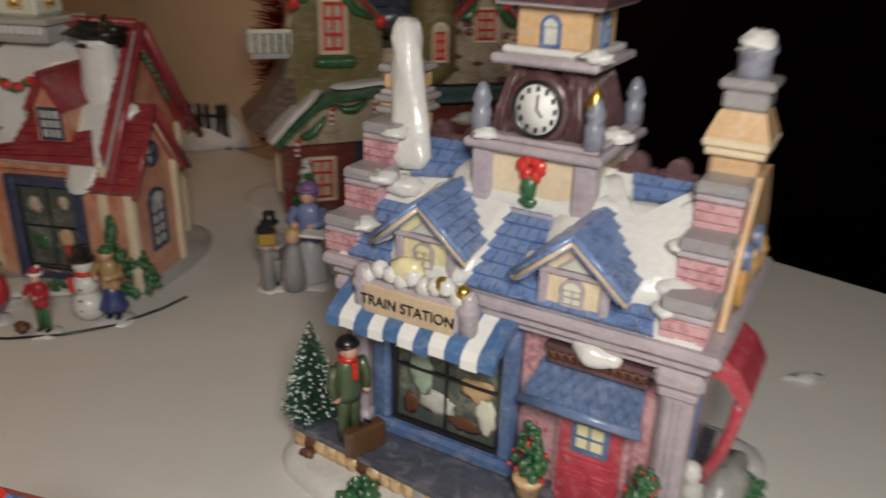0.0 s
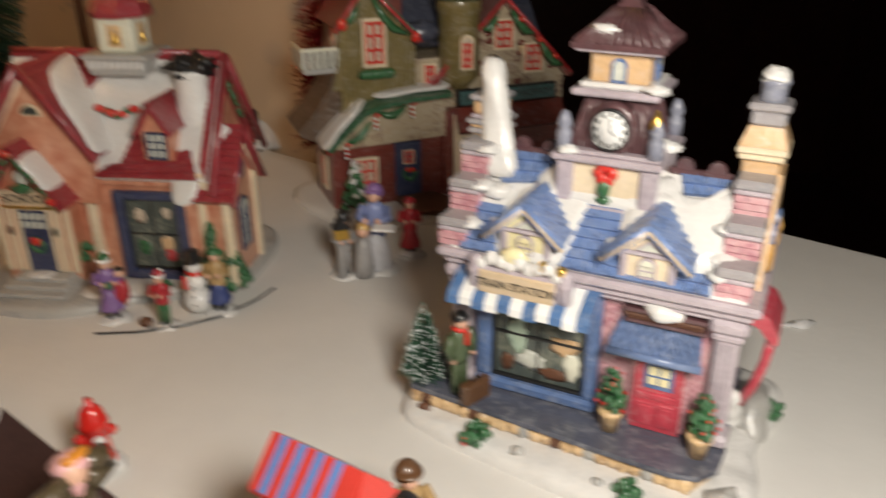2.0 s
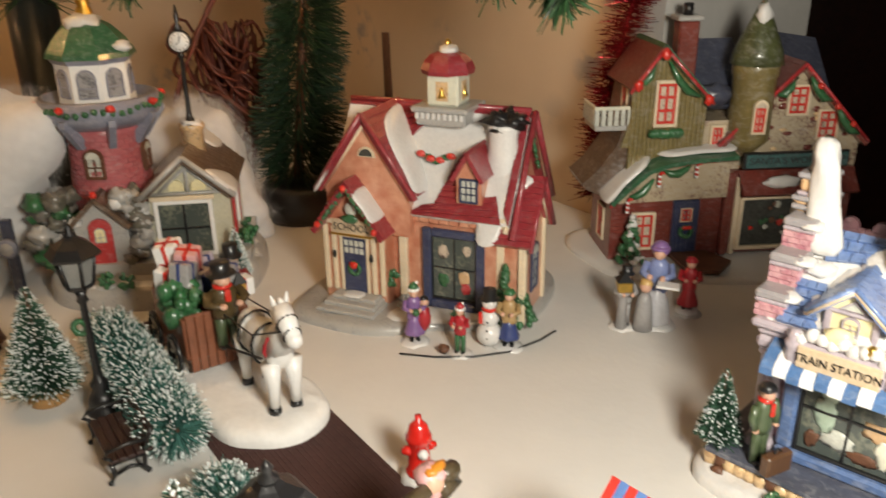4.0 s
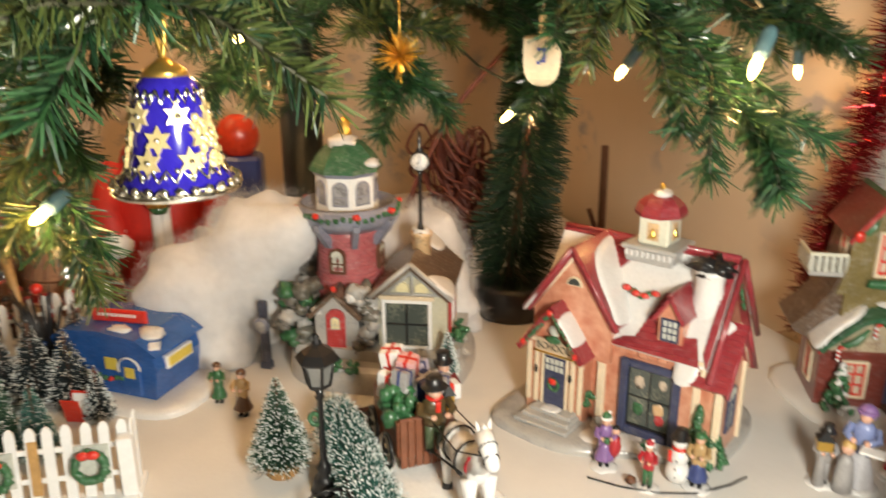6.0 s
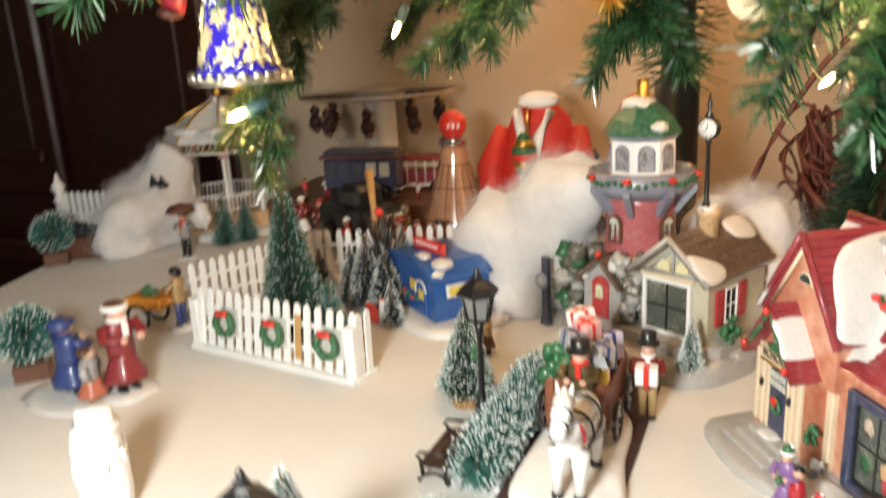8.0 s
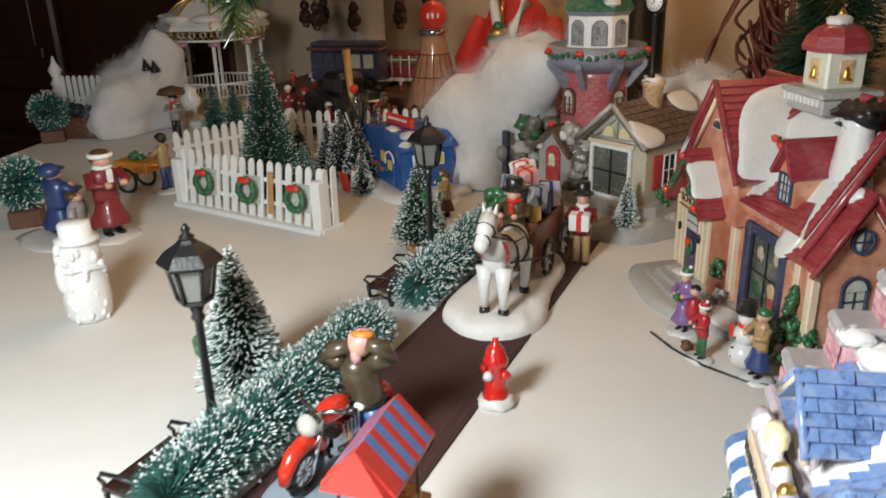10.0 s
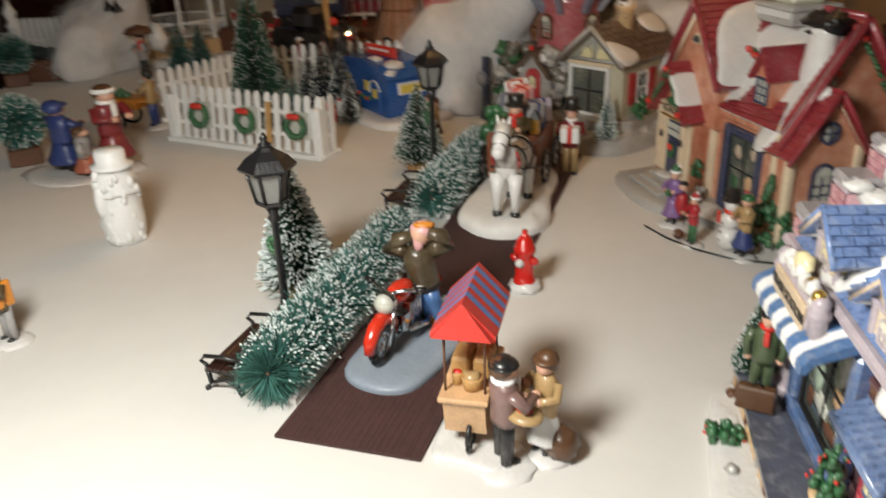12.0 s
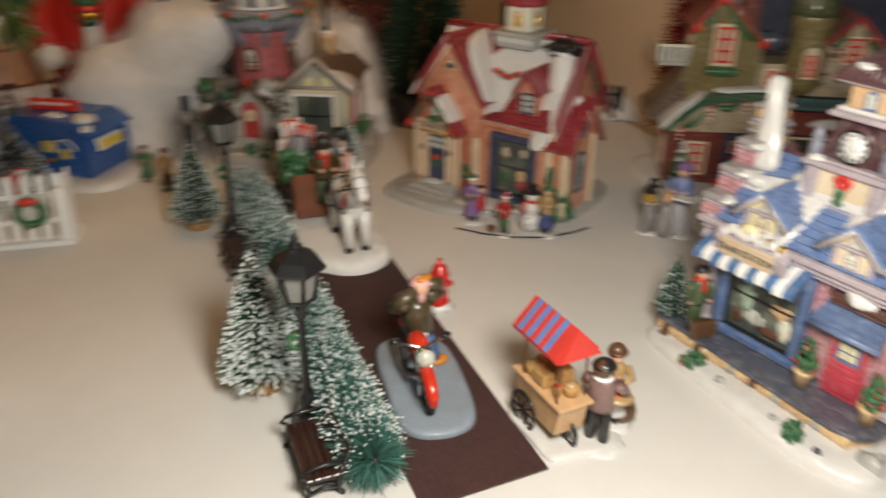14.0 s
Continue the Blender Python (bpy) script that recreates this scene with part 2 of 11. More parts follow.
# ---------------------------------------------------------------- mesh building
class Mesh:
    """Collects vertices, faces and their materials; m is the pose that new shapes are laid in."""

    def __init__(self):
        self.v, self.f, self.k, self.s, self.mats, self.cuts, self.m = [], [], [], [], [], [], Matrix()

    def put(self, verts, faces, material, smooth=False):
        if material not in self.mats:
            self.mats.append(material)
        i, o = self.mats.index(material), len(self.v)
        self.cuts.append((o, len(self.f)))
        self.v += [self.m @ Vector(p) for p in verts]
        for f in faces:
            self.f.append([o + n for n in f])
            self.k.append(i)
            self.s.append(smooth)
        return self

    def box(self, x0, y0, z0, x1, y1, z1, material, b=0.0008):
        """A box with chamfered edges."""
        b = min(b, (x1 - x0) * 0.3, (y1 - y0) * 0.3, (z1 - z0) * 0.3)
        lo, hi = (x0, y0, z0), (x1, y1, z1)
        verts, idx = [], {}
        for sx in (0, 1):
            for sy in (0, 1):
                for sz in (0, 1):
                    s = (sx, sy, sz)
                    for a in range(3):
                        p = [hi[q] - (0 if q == a else b) if s[q] else lo[q] + (0 if q == a else b) for q in range(3)]
                        idx[s, a] = len(verts)
                        verts.append(p)
        faces = []
        for a in range(3):
            u, w = (a + 1) % 3, (a + 2) % 3
            for e in (0, 1):
                q = []
                for cu, cw in ((0, 0), (1, 0), (1, 1), (0, 1)):
                    s = [0, 0, 0]
                    s[a], s[u], s[w] = e, cu, cw
                    q.append(idx[tuple(s), a])
                faces.append(q if e else q[::-1])
            for cu in (0, 1):
                for cw in (0, 1):
                    s0, s1 = [0, 0, 0], [0, 0, 0]
                    s0[u], s0[w], s1[u], s1[w] = cu, cw, cu, cw
                    s0[a], s1[a] = 0, 1
                    q = [idx[tuple(s0), u], idx[tuple(s1), u], idx[tuple(s1), w], idx[tuple(s0), w]]
                    faces.append(q[::-1] if (cu ^ cw) == 0 else q)
        for s in ((i, j, k) for i in (0, 1) for j in (0, 1) for k in (0, 1)):
            t = [idx[s, 0], idx[s, 1], idx[s, 2]]
            faces.append(t if sum(s) % 2 else t[::-1])
        return self.put(verts, faces, material)

    def lathe(self, profile, material, seg=20, at=(0, 0, 0), smooth=True, squash=1.0, turn=0.0):
        """A turned shape about z from (radius, height) pairs."""
        verts, faces = [], []
        for r, z in profile:
            for i in range(seg):
                a = 2 * math.pi * (i + turn) / seg
                verts.append((at[0] + r * math.cos(a), at[1] + r * math.sin(a) * squash, at[2] + z))
        n = len(profile)
        for j in range(n - 1):
            for i in range(seg):
                k = (i + 1) % seg
                faces.append([j * seg + i, j * seg + k, (j + 1) * seg + k, (j + 1) * seg + i])
        faces.append(list(range(seg))[::-1])
        faces.append([(n - 1) * seg + i for i in range(seg)])
        return self.put(verts, faces, material, smooth)

    def tube(self, points, r, material, seg=8):
        """A round bar through points; r may be one radius or one for each point."""
        pts = [Vector(p) for p in points]
        rs = r if isinstance(r, (list, tuple)) else [r] * len(pts)
        verts, faces = [], []
        for i, p in enumerate(pts):
            d = (pts[min(i + 1, len(pts) - 1)] - pts[max(i - 1, 0)]).normalized()
            u = d.cross(Vector((0.3, 0.2, 1)) if abs(d.z) < 0.9 else Vector((1, 0.1, 0))).normalized()
            w = d.cross(u)
            for k in range(seg):
                a = 2 * math.pi * k / seg
                verts.append(p + rs[i] * (math.cos(a) * u + math.sin(a) * w))
        for i in range(len(pts) - 1):
            for k in range(seg):
                q = (k + 1) % seg
                faces.append([i * seg + k, i * seg + q, (i + 1) * seg + q, (i + 1) * seg + k])
        faces += [list(range(seg))[::-1], [(len(pts) - 1) * seg + k for k in range(seg)]]
        return self.put(verts, faces, material, True)

    def prism(self, outline, material, axis="y", a=0.0, b=0.01):
        """A flat outline pushed from a to b along an axis; the outline holds the other two coordinates in xyz order."""
        def lay(p, h):
            return {"x": (h, p[0], p[1]), "y": (p[0], h, p[1]), "z": (p[0], p[1], h)}[axis]
        n = len(outline)
        verts = [lay(p, a) for p in outline] + [lay(p, b) for p in outline]
        faces = [list(range(n)), [n + i for i in range(n)][::-1]]
        faces += [[i, n + i, n + (i + 1) % n, (i + 1) % n] for i in range(n)]
        return self.put(verts, faces, material)

    def ball(self, at, r, material, squash=(1, 1, 1), seg=14, rings=9, lump=0.0, freq=60.0):
        verts, faces = [], []
        for j in range(rings + 1):
            th = math.pi * j / rings
            for i in range(seg):
                a = 2 * math.pi * i / seg
                d = Vector((math.sin(th) * math.cos(a), math.sin(th) * math.sin(a), math.cos(th)))
                k = 1 + (lump * noise.noise(d * 2.2 + Vector(at) * freq) if lump else 0)
                verts.append([at[q] + r * squash[q] * d[q] * k for q in range(3)])
        for j in range(rings):
            for i in range(seg):
                k = (i + 1) % seg
                faces.append([j * seg + i, (j + 1) * seg + i, (j + 1) * seg + k, j * seg + k])
        return self.put(verts, faces, material, True)

    def quad(self, a, b, c, d, material, thick=0.002):
        """A slab on four corners, given counter-clockwise as seen from its outer side."""
        a, b, c, d = Vector(a), Vector(b), Vector(c), Vector(d)
        n = (b - a).cross(d - a).normalized() * thick
        verts = [a, b, c, d, a - n, b - n, c - n, d - n]
        faces = [[0, 1, 2, 3], [7, 6, 5, 4], [0, 4, 5, 1], [1, 5, 6, 2], [2, 6, 7, 3], [3, 7, 4, 0]]
        return self.put(verts, faces, material)

    def object(self, name):
        me = bpy.data.meshes.new(name)
        me.from_pydata(self.v, [], self.f)
        for m in self.mats:
            me.materials.append(m)
        me.polygons.foreach_set("material_index", self.k)
        me.polygons.foreach_set("use_smooth", self.s)
        bm = bmesh.new()
        bm.from_mesh(me)
        bmesh.ops.recalc_face_normals(bm, faces=bm.faces)
        bm.to_mesh(me)
        bm.free()
        return new(name, me)


def part(name, mesh, parent, label="", m=None, kind=""):
    ob = mesh.object(name)
    ob.parent = parent
    if m is not None:
        ob.matrix_basis = m
    return tagged(ob, label, kind=kind)


def parts(name, mesh, parent, label="", body="", faces=0, body_label=""):
    """Every shape of a mesh as a part of its own; shapes with another count of faces are joined as the body."""
    ends = mesh.cuts[1:] + [(len(mesh.v), len(mesh.f))]
    rest = Mesh()
    for (v0, f0), (v1, f1) in zip(mesh.cuts, ends):
        own = not faces or f1 - f0 == faces
        q = Mesh() if own else rest
        q.put(mesh.v[v0:v1], [[i - v0 for i in f] for f in mesh.f[f0:f1]], mesh.mats[mesh.k[f0]], mesh.s[f0])
        if own:
            part(name, q, parent, label)
    if rest.v:
        part(body, rest, parent, body_label)


def piece(name, data, parent, m):
    """One of many alike pieces: an object of its own on shared mesh data."""
    ob = new(name, data)
    ob.parent = parent
    ob.matrix_basis = m
    return ob


def data_of(mesh, name):
    ob = mesh.object(name)
    me = ob.data
    bpy.data.objects.remove(ob)
    return me


def thing(name, at, rz=0.0, label="", category="", group="", kind=""):
    ob = new(name)
    ob.empty_display_size = 0.01
    ob.matrix_basis = pose(*at, 0, 0, rz)
    return tagged(ob, label, category, group, kind)


def solid(name, mesh, label="", category="", group="", kind="", m=None):
    ob = mesh.object(name)
    if m is not None:
        ob.matrix_basis = m
    return tagged(ob, label, category, group, kind)


# ---------------------------------------------------------------- the room
def smooth_outline(points, steps=10):
    """A closed Catmull-Rom curve through points."""
    out, n = [], len(points)
    for i in range(n):
        p0, p1, p2, p3 = (Vector(points[(i + k - 1) % n]) for k in range(4))
        for s in range(steps):
            t = s / steps
            out.append(0.5 * (2 * p1 + (p2 - p0) * t + (2 * p0 - 5 * p1 + 4 * p2 - p3) * t * t + (3 * p1 - p0 - 3 * p2 + p3) * t ** 3))
    return [(p.x, p.y) for p in out]


table_edge = [(0.62, 0.085), (0.20, 0.505), (0.04, 0.66), (-0.02, 0.605), (-0.49, 1.065), (-1.10, 0.46), (-1.06, 0.30), (-0.99, 0.19), (-0.90, 0.105), (-0.80, 0.05),
              (-0.70, -0.01), (-0.55, -0.12), (-0.25, -0.42), (0.10, -0.55), (0.45, -0.35), (0.66, -0.05)]
top = thing("display_table", (0, 0, 0), label="large table spread with a smooth white snow sheet", category="table")
part("snow_sheet", Mesh().prism(table_edge, SNOWCLOTH, "z", -0.006, 0.0), top, "smooth white sheet like packed snow")
part("tabletop", Mesh().prism([(x * 0.995 - 0.001, y * 0.995 + 0.001) for x, y in table_edge], WOODDARK, "z", -0.03, -0.0065), top)
for x, y in ((0.35, 0.15), (-0.75, 0.2), (-0.4, 0.7), (0.1, -0.4)):
    part("leg", Mesh().box(x - 0.03, y - 0.03, -0.75, x + 0.03, y + 0.03, -0.0305, WOODDARK, 0.004), top)
solid("floor", Mesh().box(-4, -4, -0.80, 4, 4, -0.75, WOODDARK, 0.0), kind="structure", label="dark wooden floor in the dim room")


def along(p, q, thick, z0, z1, material):
    """An upright slab from p to q whose outer side lies on the left of that way."""
    p, q = Vector((*p, 0)), Vector((*q, 0))
    n = Vector((-(q - p).y, (q - p).x, 0)).normalized() * thick
    pts = [p, q, q + n, p + n]
    return Mesh().prism([(v.x, v.y) for v in pts], material, "z", z0, z1)


CORNER = (-0.48, 1.072)
solid("wall_north", along((-0.046, 0.638), CORNER, -0.10, -0.75, 1.7, WALLPAPER), kind="structure", label="cream wallpaper wall with faded grey flowers")
solid("wall_west", along(CORNER, (-2.2, -0.648), -0.10, -0.75, 1.7, WALLPAPER), kind="structure", label="cream wallpaper wall with faded grey flowers")
CASINGPAINT = mat("casing_paint", (0.40, 0.39, 0.37), 0.45, 0, 0.05, 30, 0.1, 200)
casing = Mesh()
casing.prism([(-0.036, 0.640), (0.070, 0.746), (0.078, 0.738), (-0.031, 0.629)], CASINGPAINT, "z", -0.75, 1.7)
casing.prism([(-0.031, 0.629), (-0.036, 0.640), (-0.052, 0.656), (-0.066, 0.646), (-0.044, 0.624)], CASINGPAINT, "z", -0.75, 1.7)
solid("door_casing", casing, kind="structure", label="white painted door casing at the end of the wall")
# Added closing walls; their near-black colour carries the dark of the unlit room.
solid("wall_east", Mesh().box(1.6, -2.6, -0.75, 1.7, 3.0, 1.7, WOODDARK, 0), kind="structure", label="added far wall, near-black for the unlit next room")
solid("wall_back", Mesh().box(-0.4, 2.6, -0.75, 1.6, 2.7, 1.7, WOODDARK, 0), kind="structure", label="added far wall, near-black for the unlit next room")
solid("wall_south", Mesh().box(-2.5, -2.7, -0.75, 1.7, -2.6, 1.7, WALLPAPER, 0), kind="structure", label="cream wallpaper wall behind the viewer")
solid("ceiling", Mesh().box(-4, -4, 1.7, 4, 4, 1.8, WHITE, 0), kind="structure", label="white ceiling")


# ---------------------------------------------------------------- helpers for porcelain houses
def slope_tiles(mesh, a, b, c, d, rows, cols, material, lift=0.0008, edge=0.94):
    """Overlapping shingles on the slope a-b (eave) to d-c (ridge)."""
    a, b, c, d = Vector(a), Vector(b), Vector(c), Vector(d)
    n = (b - a).cross(d - a).normalized()
    for r in range(rows):
        t0, t1 = r / rows, (r + 1) / rows
        for k in range(-1, cols):
            s0 = max(0, (k + (0.5 if r % 2 else 0)) / cols)
            s1 = min(1, (k + 1 + (0.5 if r % 2 else 0)) / cols)
            if s1 - s0 < 0.02:
                continue
            s1 = s0 + (s1 - s0) * edge
            p = [a.lerp(b, s).lerp(d.lerp(c, s), t) for s, t in ((s0, t0), (s1, t0), (s1, t1), (s0, t1))]
            mesh.put([p[0] + n * lift * 1.6, p[1] + n * lift * 1.6, p[2] + n * lift * 0.3, p[3] + n * lift * 0.3, p[0], p[1], p[2], p[3]],
                     [[0, 1, 2, 3], [4, 5, 1, 0], [5, 6, 2, 1], [6, 7, 3, 2], [7, 4, 0, 3]], material)


def gable_roof(x0, x1, y0, y1, ze, zr, material, over=0.003, thick=0.003, axis="x"):
    """Two slabs that meet in a ridge along an axis."""
    m = Mesh()
    if axis == "x":
        ym = (y0 + y1) / 2
        sl = (zr - ze) / ((y1 - y0) / 2)
        m.quad((x0 - over, y0 - over, ze - sl * over), (x1 + over, y0 - over, ze - sl * over), (x1 + over, ym, zr), (x0 - over, ym, zr), material, thick)
        m.quad((x1 + over, y1 + over, ze - sl * over), (x0 - over, y1 + over, ze - sl * over), (x0 - over, ym, zr), (x1 + over, ym, zr), material, thick)
    else:
        xm = (x0 + x1) / 2
        sl = (zr - ze) / ((x1 - x0) / 2)
        m.quad((x0 - over, y1 + over, ze - sl * over), (x0 - over, y0 - over, ze - sl * over), (xm, y0 - over, zr), (xm, y1 + over, zr), material, thick)
        m.quad((x1 + over, y0 - over, ze - sl * over), (x1 + over, y1 + over, ze - sl * over), (xm, y1 + over, zr), (xm, y0 - over, zr), material, thick)
    return m


def snow_patch(verts, lift=0.0016, mesh=None, material=None):
    """Glazed snow lying on a slope: an irregular pillow over an outline of points."""
    m = mesh or Mesh()
    pts = [Vector(p) for p in verts]
    n = (pts[1] - pts[0]).cross(pts[-1] - pts[0]).normalized()
    c = sum(pts, Vector()) / len(pts)
    fine = []
    k = len(pts)
    for i in range(k):
        p0, p1, p2, p3 = (pts[(i + q - 1) % k] for q in range(4))
        for s in range(4):
            t = s / 4
            fine.append(0.5 * (2 * p1 + (p2 - p0) * t + (2 * p0 - 5 * p1 + 4 * p2 - p3) * t * t + (3 * p1 - p0 - 3 * p2 + p3) * t ** 3))
    k = len(fine)
    rings = [[p for p in fine], [p.lerp(c, 0.08) + n * lift * 0.8 for p in fine], [p.lerp(c, 0.3) + n * lift for p in fine], [p.lerp(c, 0.7) + n * lift * 1.15 for p in fine]]
    vs = [p for r in rings for p in r] + [c + n * lift * 1.2]
    fs = []
    for j in range(3):
        for i in range(k):
            q = (i + 1) % k
            fs.append([j * k + i, j * k + q, (j + 1) * k + q, (j + 1) * k + i])
    fs += [[3 * k + i, 3 * k + (i + 1) % k, 4 * k] for i in range(k)]
    return m.put(vs, fs, material or SNOW, True)


def window(parent, x, y, z, w, h, frame_mat, pane_mat, cols=2, rows=2, name="window", deep=0.003, bar=0.0008, border=0.0016, m=None, arch=False, bar_mat=None):
    """A framed window facing -y with its sill at z: frame, glazing bars and pane."""
    f = Mesh()
    x0, x1 = x - w / 2, x + w / 2
    if m is not None:
        f.m = m
    f.box(x0 - border, y - deep, z - border, x0, y, z + h + border, frame_mat, 0.0004)
    f.box(x1, y - deep, z - border, x1 + border, y, z + h + border, frame_mat, 0.0004)
    f.box(x0, y - deep, z + h, x1, y, z + h + border, frame_mat, 0.0004)
    f.box(x0, y - deep, z - border, x1, y, z, frame_mat, 0.0004)
    if arch:
        n = 9
        f.prism([(x + (w / 2 + border) * math.cos(math.pi * i / n), z + h + (w / 2 + border) * math.sin(math.pi * i / n)) for i in range(n + 1)], frame_mat, "y", y - deep, y)
    ob = part(name, f, parent)
    p = Mesh()
    if m is not None:
        p.m = m
    p.box(x0, y - deep * 0.35, z, x1, y, z + h, pane_mat, 0.0001)
    if arch:
        n = 9
        p.prism([(x + w / 2 * math.cos(math.pi * i / n), z + h + w / 2 * math.sin(math.pi * i / n)) for i in range(n + 1)], pane_mat, "y", y - deep * 1.05, y - deep * 0.9)
    part("pane", p, ob)
    g = Mesh()
    if m is not None:
        g.m = m
    top = z + h
    bm_ = bar_mat or frame_mat
    if bar_mat:
        bar *= 1.9
        for a0, a1, c0, c1 in ((x0, x0 + bar, z, top), (x1 - bar, x1, z, top), (x0 + bar, x1 - bar, z, z + bar), (x0 + bar, x1 - bar, top - bar, top)):
            g.box(a0, y - deep * 0.7, c0, a1, y - deep * 0.36, c1, bm_, 0.0001)
    for i in range(1, cols):
        xx = x0 + w * i / cols
        g.box(xx - bar / 2, y - deep * 0.7, z, xx + bar / 2, y - deep * 0.36, top, bm_, 0.0001)
    for j in range(1, rows):
        zz = z + h * j / rows
        g.box(x0, y - deep * 0.72, zz - bar / 2, x1, y - deep * 0.36, zz + bar / 2, bm_, 0.0001)
    if cols > 1 or rows > 1:
        part("glazing_bar", g, ob)
    return ob


def bricks(mesh, x0, x1, z0, z1, y, material, bh=0.0032, bw=0.008, proud=0.0006, skip=()):
    """Raised bricks on a wall that faces -y; skip: (x0, z0, x1, z1) openings."""
    j, z = 0, z0
    while z < z1 - bh * 0.4:
        x = x0 - (bw / 2 if j % 2 else 0)
        while x < x1:
            a, b = max(x, x0), min(x + bw * 0.92, x1)
            if b - a > 0.001 and not any(b > s[0] and a < s[2] and z + bh > s[1] and z < s[3] for s in skip):
                q = random.uniform(0.6, 1.2) * proud
                zt = min(z + bh * 0.86, z1)
                mesh.put([(a, y - q, z), (b, y - q, z), (b, y - q, zt), (a, y - q, zt), (a, y, z), (b, y, z), (b, y, zt), (a, y, zt)],
                         [[0, 1, 2, 3], [4, 5, 1, 0], [5, 6, 2, 1], [6, 7, 3, 2], [7, 4, 0, 3]], material)
            x += bw
        z += bh
        j += 1


def lettering(parent, text, at, size, material, rx=90, rz=0, name="lettering", spread=1.0):
    cu = bpy.data.curves.new(name, "FONT")
    cu.body, cu.size, cu.align_x, cu.align_y, cu.extrude = text, size, "CENTER", "CENTER", 0.0002
    cu.space_character = spread
    tmp = bpy.data.objects.new(name, cu)
    scene.collection.objects.link(tmp)
    me = bpy.data.meshes.new_from_object(tmp.evaluated_get(bpy.context.evaluated_depsgraph_get()))
    bpy.data.objects.remove(tmp)
    me.materials.clear()
    me.materials.append(material)
    ob = new(name, me)
    ob.parent = parent
    ob.matrix_basis = pose(*at, rx, 0, rz)
    return ob


def wreath(parent, at, r, rz=0, bow=True, name="wreath", tube=0.0022, m=None):
    w = Mesh()
    pts = 26
    for i in range(pts):
        a = 2 * math.pi * i / pts
        w.ball((math.cos(a) * r, 0, math.sin(a) * r), tube, LEAF, seg=6, rings=4, lump=0.6, freq=900)
    if bow:
        for s in (-1, 1):
            w.ball((s * r * 0.32, -tube, r), tube * 1.0, BRIGHTRED, (1.5, 0.7, 1), 8, 5)
        w.ball((0, -tube * 1.3, r), tube * 0.6, BRIGHTRED, seg=6, rings=4)
    return part(name, w, parent, "green wreath with a red bow" if bow else "", m or pose(*at, 0, 0, rz), "stuff")


def lumpy_bush(mesh, at, r, material, berries=None, n=26, squash=1.0):
    for i in range(n):
        d = Vector((random.gauss(0, 1), random.gauss(0, 1), random.gauss(0, 1))).normalized() * r * random.uniform(0.45, 0.95)
        mesh.ball((at[0] + d.x, at[1] + d.y, at[2] + d.z * squash), r * random.uniform(0.22, 0.36), material, seg=6, rings=4, lump=0.5, freq=700)
    for i in range(7 if berries else 0):
        d = Vector((random.gauss(0, 1), random.gauss(0, 1), random.gauss(0, 1))).normalized() * r * 1.08
        mesh.ball((at[0] + d.x, at[1] + d.y, at[2] + d.z * squash), r * 0.13, berries, seg=6, rings=4)


def skirt(outline, h, material, inset=0.006, lump=0.003):
    """A low rounded plinth of glazed snow or stone from a rough outline."""
    pts = smooth_outline(outline, 6)
    c = Vector((sum(p[0] for p in pts) / len(pts), sum(p[1] for p in pts) / len(pts)))
    m = Mesh()
    verts, k = [], len(pts)
    for s, z in ((0.0, 0), (0.0, h * 0.45), (0.25, h * 0.8), (1.0, h), (2.5, h)):
        for p in pts:
            v = Vector(p)
            d = (c - v).normalized() * inset * s
            w = 1 + 0.25 * noise.noise(Vector((v.x * 90, v.y * 90, 3)))
            verts.append((v.x + d.x, v.y + d.y, z * w))
    fs = []
    for j in range(4):
        for i in range(k):
            q = (i + 1) % k
            fs.append([j * k + i, j * k + q, (j + 1) * k + q, (j + 1) * k + i])
    fs.append([4 * k + i for i in range(k)])
    return m.put(verts, fs, material, True)


# ---------------------------------------------------------------- train station
def lumps(points, radii, material, seg=14):
    """A smooth run of snow along a line, swelling and thinning unevenly, with round ends."""
    pts = [Vector(p) for p in points]
    line, rad, n = [], [], len(pts)
    for i in range(n - 1):
        p0, p1, p2, p3 = pts[max(i - 1, 0)], pts[i], pts[i + 1], pts[min(i + 2, n - 1)]
        for k in range(6):
            t = k / 6
            line.append(0.5 * (2 * p1 + (p2 - p0) * t + (2 * p0 - 5 * p1 + 4 * p2 - p3) * t * t + (3 * p1 - p0 - 3 * p2 + p3) * t ** 3))
            rad.append((radii[i] * (1 - t) + radii[i + 1] * t) * (1 + 0.28 * noise.noise(line[-1] * 330)))
    line.append(pts[-1])
    rad.append(radii[-1])
    a, b = (line[0] - line[1]).normalized(), (line[-1] - line[-2]).normalized()
    line = [line[0] + a * rad[0] * 0.95, line[0] + a * rad[0] * 0.7] + line + [line[-1] + b * rad[-1] * 0.7, line[-1] + b * rad[-1] * 0.95]
    rad = [rad[0] * 0.25, rad[0] * 0.7] + rad + [rad[-1] * 0.7, rad[-1] * 0.25]
    return Mesh().tube(line, rad, material, seg)


